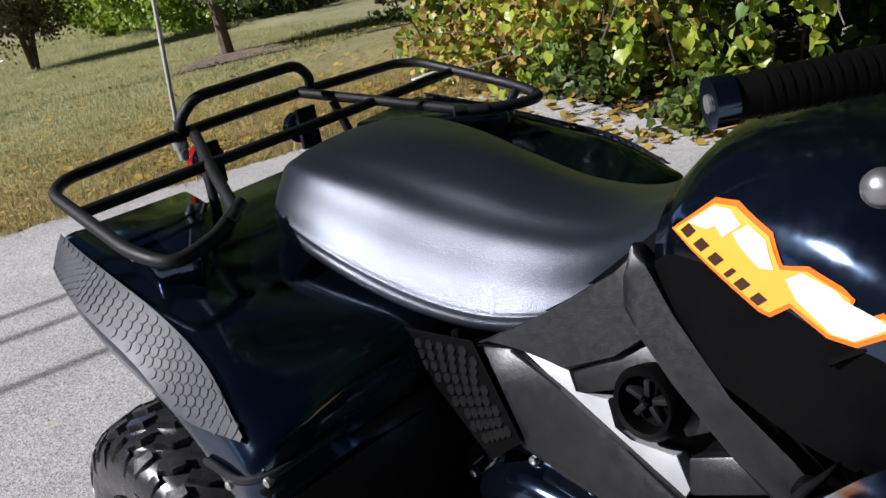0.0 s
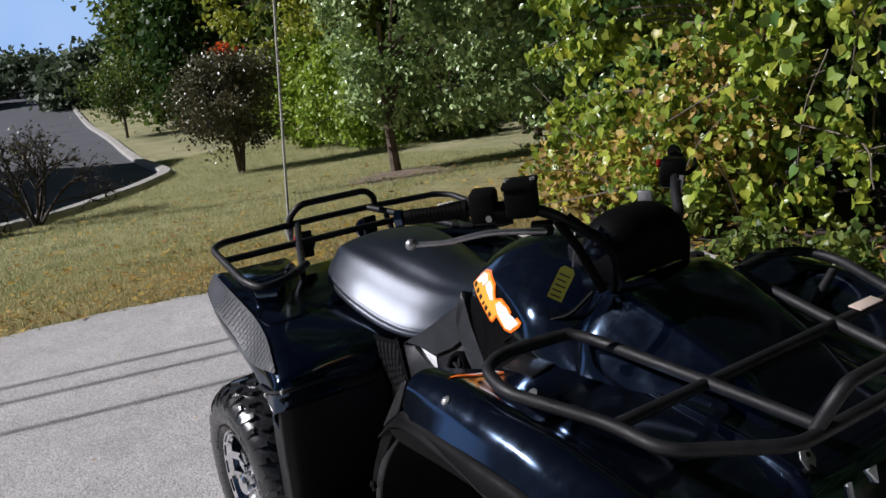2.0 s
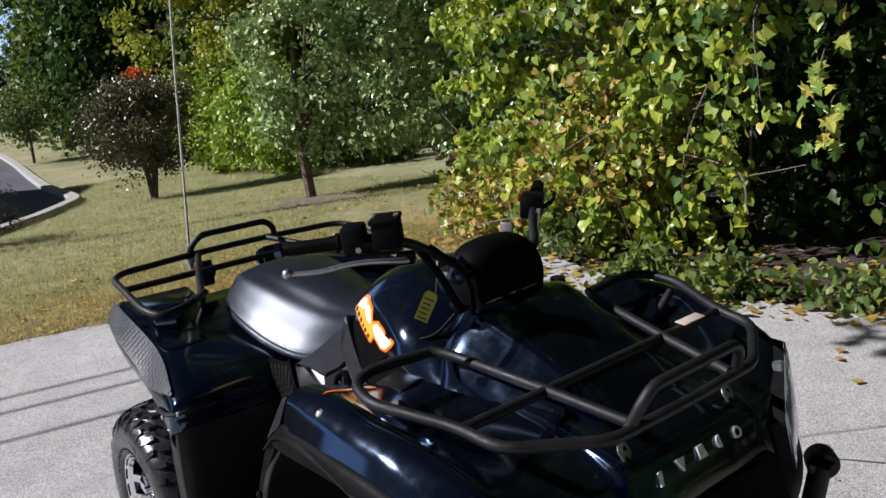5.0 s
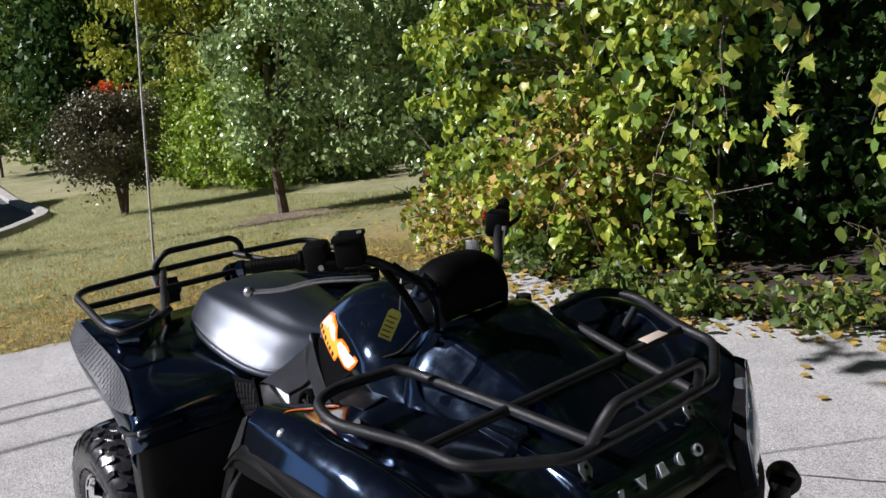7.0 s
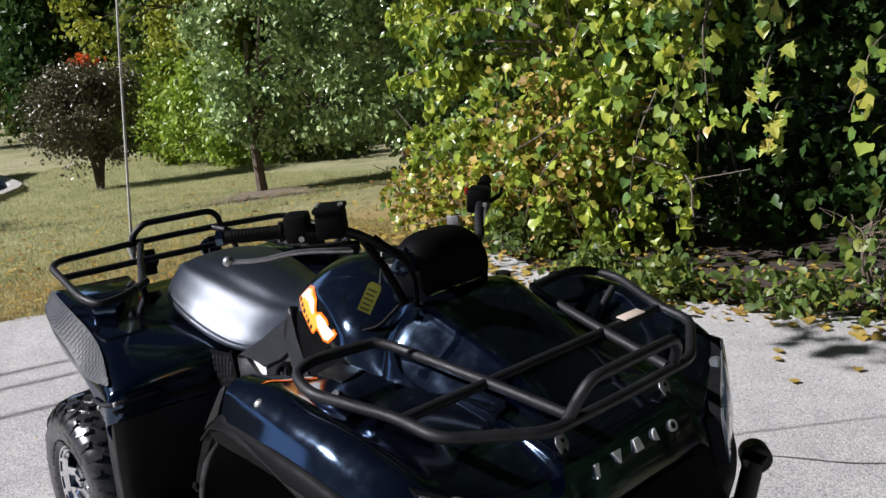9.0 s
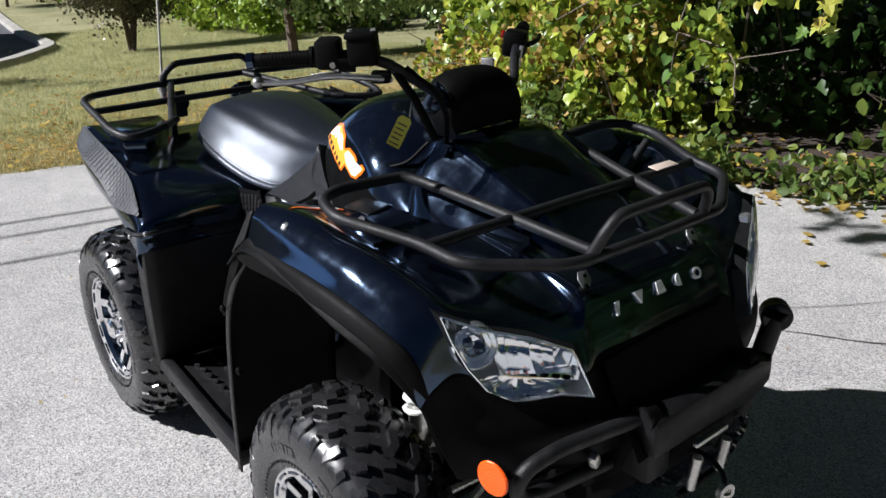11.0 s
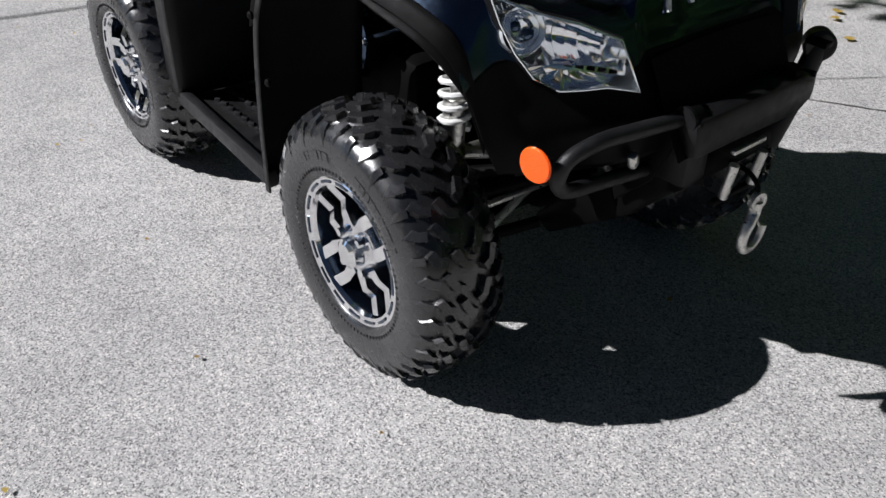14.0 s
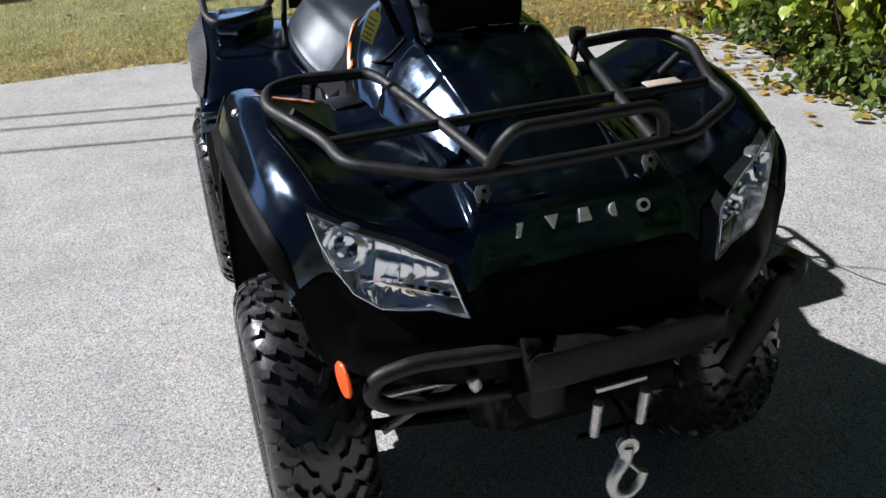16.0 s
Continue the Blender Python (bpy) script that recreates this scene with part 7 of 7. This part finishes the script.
part("cable", tube([(1.175, -0.21, 1.235), (1.24, -0.16, 1.17), (1.20, -0.13, 1.05), (1.16, -0.16, 0.98)], 0.006, 0.05, 8), DARK, bar)
part("stalk", tube([(1.085, 0.20, 1.225), (1.08, 0.185, 1.15)], 0.005, 0, 8), CASTING, bar, "thin bright control stalk")
POD = [
    [(1.045, 0, 1.155), (1.05, 0.09, 1.15), (1.06, 0.13, 1.12), (1.07, 0.135, 1.08), (1.08, 0.12, 1.045)],
    [(1.075, 0, 1.195), (1.08, 0.09, 1.188), (1.085, 0.145, 1.155), (1.09, 0.158, 1.10), (1.095, 0.14, 1.045)],
    [(1.125, 0, 1.208), (1.125, 0.09, 1.200), (1.125, 0.15, 1.165), (1.125, 0.165, 1.105), (1.13, 0.15, 1.04)],
    [(1.18, 0, 1.195), (1.18, 0.085, 1.188), (1.175, 0.145, 1.155), (1.17, 0.16, 1.10), (1.17, 0.145, 1.04)],
    [(1.215, 0, 1.15), (1.215, 0.08, 1.145), (1.21, 0.135, 1.12), (1.205, 0.15, 1.085), (1.20, 0.135, 1.04)],
    [(1.225, 0, 1.06), (1.225, 0.075, 1.06), (1.22, 0.12, 1.055), (1.215, 0.135, 1.045), (1.21, 0.12, 1.03)],
]
POD = [[(1.13 + 0.7 * (x - 1.13), 0.70 * y, 1.207 - 0.80 * (1.208 - z)) for x, y, z in r] for r in POD]
pod = part("instrument_pod", sheet(mirrored(POD), 5, 5), DARK, quad, "domed matt black instrument pod", 50)
part("pod_flap", prism([(-0.03, -0.04), (0.035, -0.03), (0.03, 0.03), (-0.005, 0.045)], 0.004, frame_of((1.15, -0.118, 1.155), (0.6, 0.35, -0.3), (0.2, -0.2, 0.9)), 0.001), GLOSS, pod)
shifter = part("shift_lever", tube([(1.02, 0.30, 0.85), (1.0, 0.335, 0.97)], 0.008, 0, 10), SATIN, quad, "black gear lever with a knob")
part("knob", lathe([(0.0, -0.02), (0.016, -0.018), (0.022, 0.0), (0.020, 0.018), (0.0, 0.024)], 18, pose(1.0, 0.337, 0.985, 90, 0, 0)), MOULD, shifter)

# Front bumper, winch and hook.
bumper = part("winch_bumper", prism([(-0.170, 0.030), (-0.160, 0.045), (0.165, 0.045), (0.212, 0.03), (0.212, -0.015), (0.165, -0.040), (-0.165, -0.036)], 0.06, frame_of((1.745, 0, 0.65), (0, 1, 0), (0, 0, 1)), 0.014), PLATE, quad, "dark grey steel winch bumper with chamfered edges")
for s in (-1, 1):
    if s < 0:
        part("bumper_loop", tube([(1.765, s * 0.13, 0.682), (1.735, s * 0.34, 0.688), (1.722, s * 0.405, 0.668), (1.712, s * 0.415, 0.625), (1.70, s * 0.38, 0.585), (1.70, s * 0.15, 0.555)], 0.0145, 0.05), SATIN, bumper)
    part("loop_collar", tube([(1.770, s * 0.165, 0.685), (1.773, s * 0.135, 0.688)], 0.024, 0, 14), DARK, bumper)
    part("support", prism([(0, 0), (0.04, -0.02), (0.0, -0.12), (-0.08, -0.20), (-0.10, -0.15)], 0.010, frame_of((1.72, s * 0.15, 0.66), (1, 0, 0), (0, 0, 1)), 0.003), DARK, bumper)
    part("side_reflector", lathe([(0.0, -0.003), (0.031, -0.003), (0.0325, 0.0), (0.030, 0.003), (0.0, 0.004)], 28, pose(1.698, -0.452, 0.663, 0, 0, 188)), AMBER, quad, "round amber side reflector") if s < 0 else None
    part("bracket", box((0.05, 0.03, 0.012), pose(1.68, s * 0.43, 0.66), 0.003), DARK, bumper)
    part("roller", tube([(1.805, s * 0.046 + 0.002, 0.500), (1.815, s * 0.046 + 0.002, 0.575)], 0.010, 0, 14), STEEL, bumper, "bright fairlead roller")
part("fairlead", box((0.012, 0.10, 0.010), pose(1.808, 0.002, 0.598), 0.003), STEEL, bumper)
part("fairlead", box((0.012, 0.15, 0.012), pose(1.80, 0.002, 0.494), 0.003), DARK, bumper)
# Disc a little paler than the collar, standing in for its lit edge.
part("collar_edge", tube([(1.771, -0.160, 0.686), (1.771, -0.168, 0.686)], 0.0250, 0, 20), PLATE, bumper, "collar edge, paler for its lit crescent")
part("tow_eye", box((0.018, 0.022, 0.030), pose(1.728, -0.235, 0.612, 20, 0, 15), 0.006), STEEL, bumper, "bare steel tow eye")
part("winch_drum", tube([(1.735, -0.13, 0.56), (1.735, 0.13, 0.56)], 0.045, 0, 20), DARK, bumper)
part("end_block", box((0.076, 0.070, 0.150), pose(1.750, -0.122, 0.620, 0, 0, 0), 0.014), PLATE, bumper, "boxed bumper end")
part("end_plate", box((0.05, 0.010, 0.06), pose(1.77, 0.213, 0.655, 0, 0, 10), 0.003), PLATE, bumper)
part("plough_arm", tube([(1.655, 0.36, 0.42), (1.66, 0.415, 0.52), (1.662, 0.462, 0.635)], 0.024, 0, 14), SATIN, bumper, "thick black bent arm with a bolted end")
part("arm_end", lathe([(0.0, -0.022), (0.034, -0.022), (0.036, 0.016), (0.030, 0.02), (0.012, 0.018), (0.0, 0.012)], 24, pose(1.664, 0.462, 0.645, 0, 0, 220)), SATIN, bumper)
hook = part("winch_hook", tube([(1.855, -0.008, 0.500), (1.858, -0.010, 0.478), (1.862, -0.030, 0.455), (1.862, -0.040, 0.430), (1.862, -0.030, 0.402), (1.862, -0.004, 0.396), (1.862, 0.020, 0.412), (1.862, 0.026, 0.440)], 0.0130, 0.02, 12, 0.0085), STEEL, quad, "bare steel winch hook hanging from a cable")
part("eye", lathe([(0.010, -0.006), (0.019, -0.006), (0.019, 0.006), (0.010, 0.006), (0.010, -0.006)], 20, pose(1.857, -0.008, 0.503, 0, 0, 80)), STEEL, hook)
part("latch", tube([(1.862, -0.012, 0.474), (1.862, 0.018, 0.436)], 0.0028, 0, 8), STEEL, hook)
part("winch_cable", tube([(1.74, 0.0, 0.555), (1.82, 0.0, 0.55), (1.848, -0.004, 0.535), (1.855, -0.007, 0.512)], 0.005, 0.02, 8), DARK, hook)
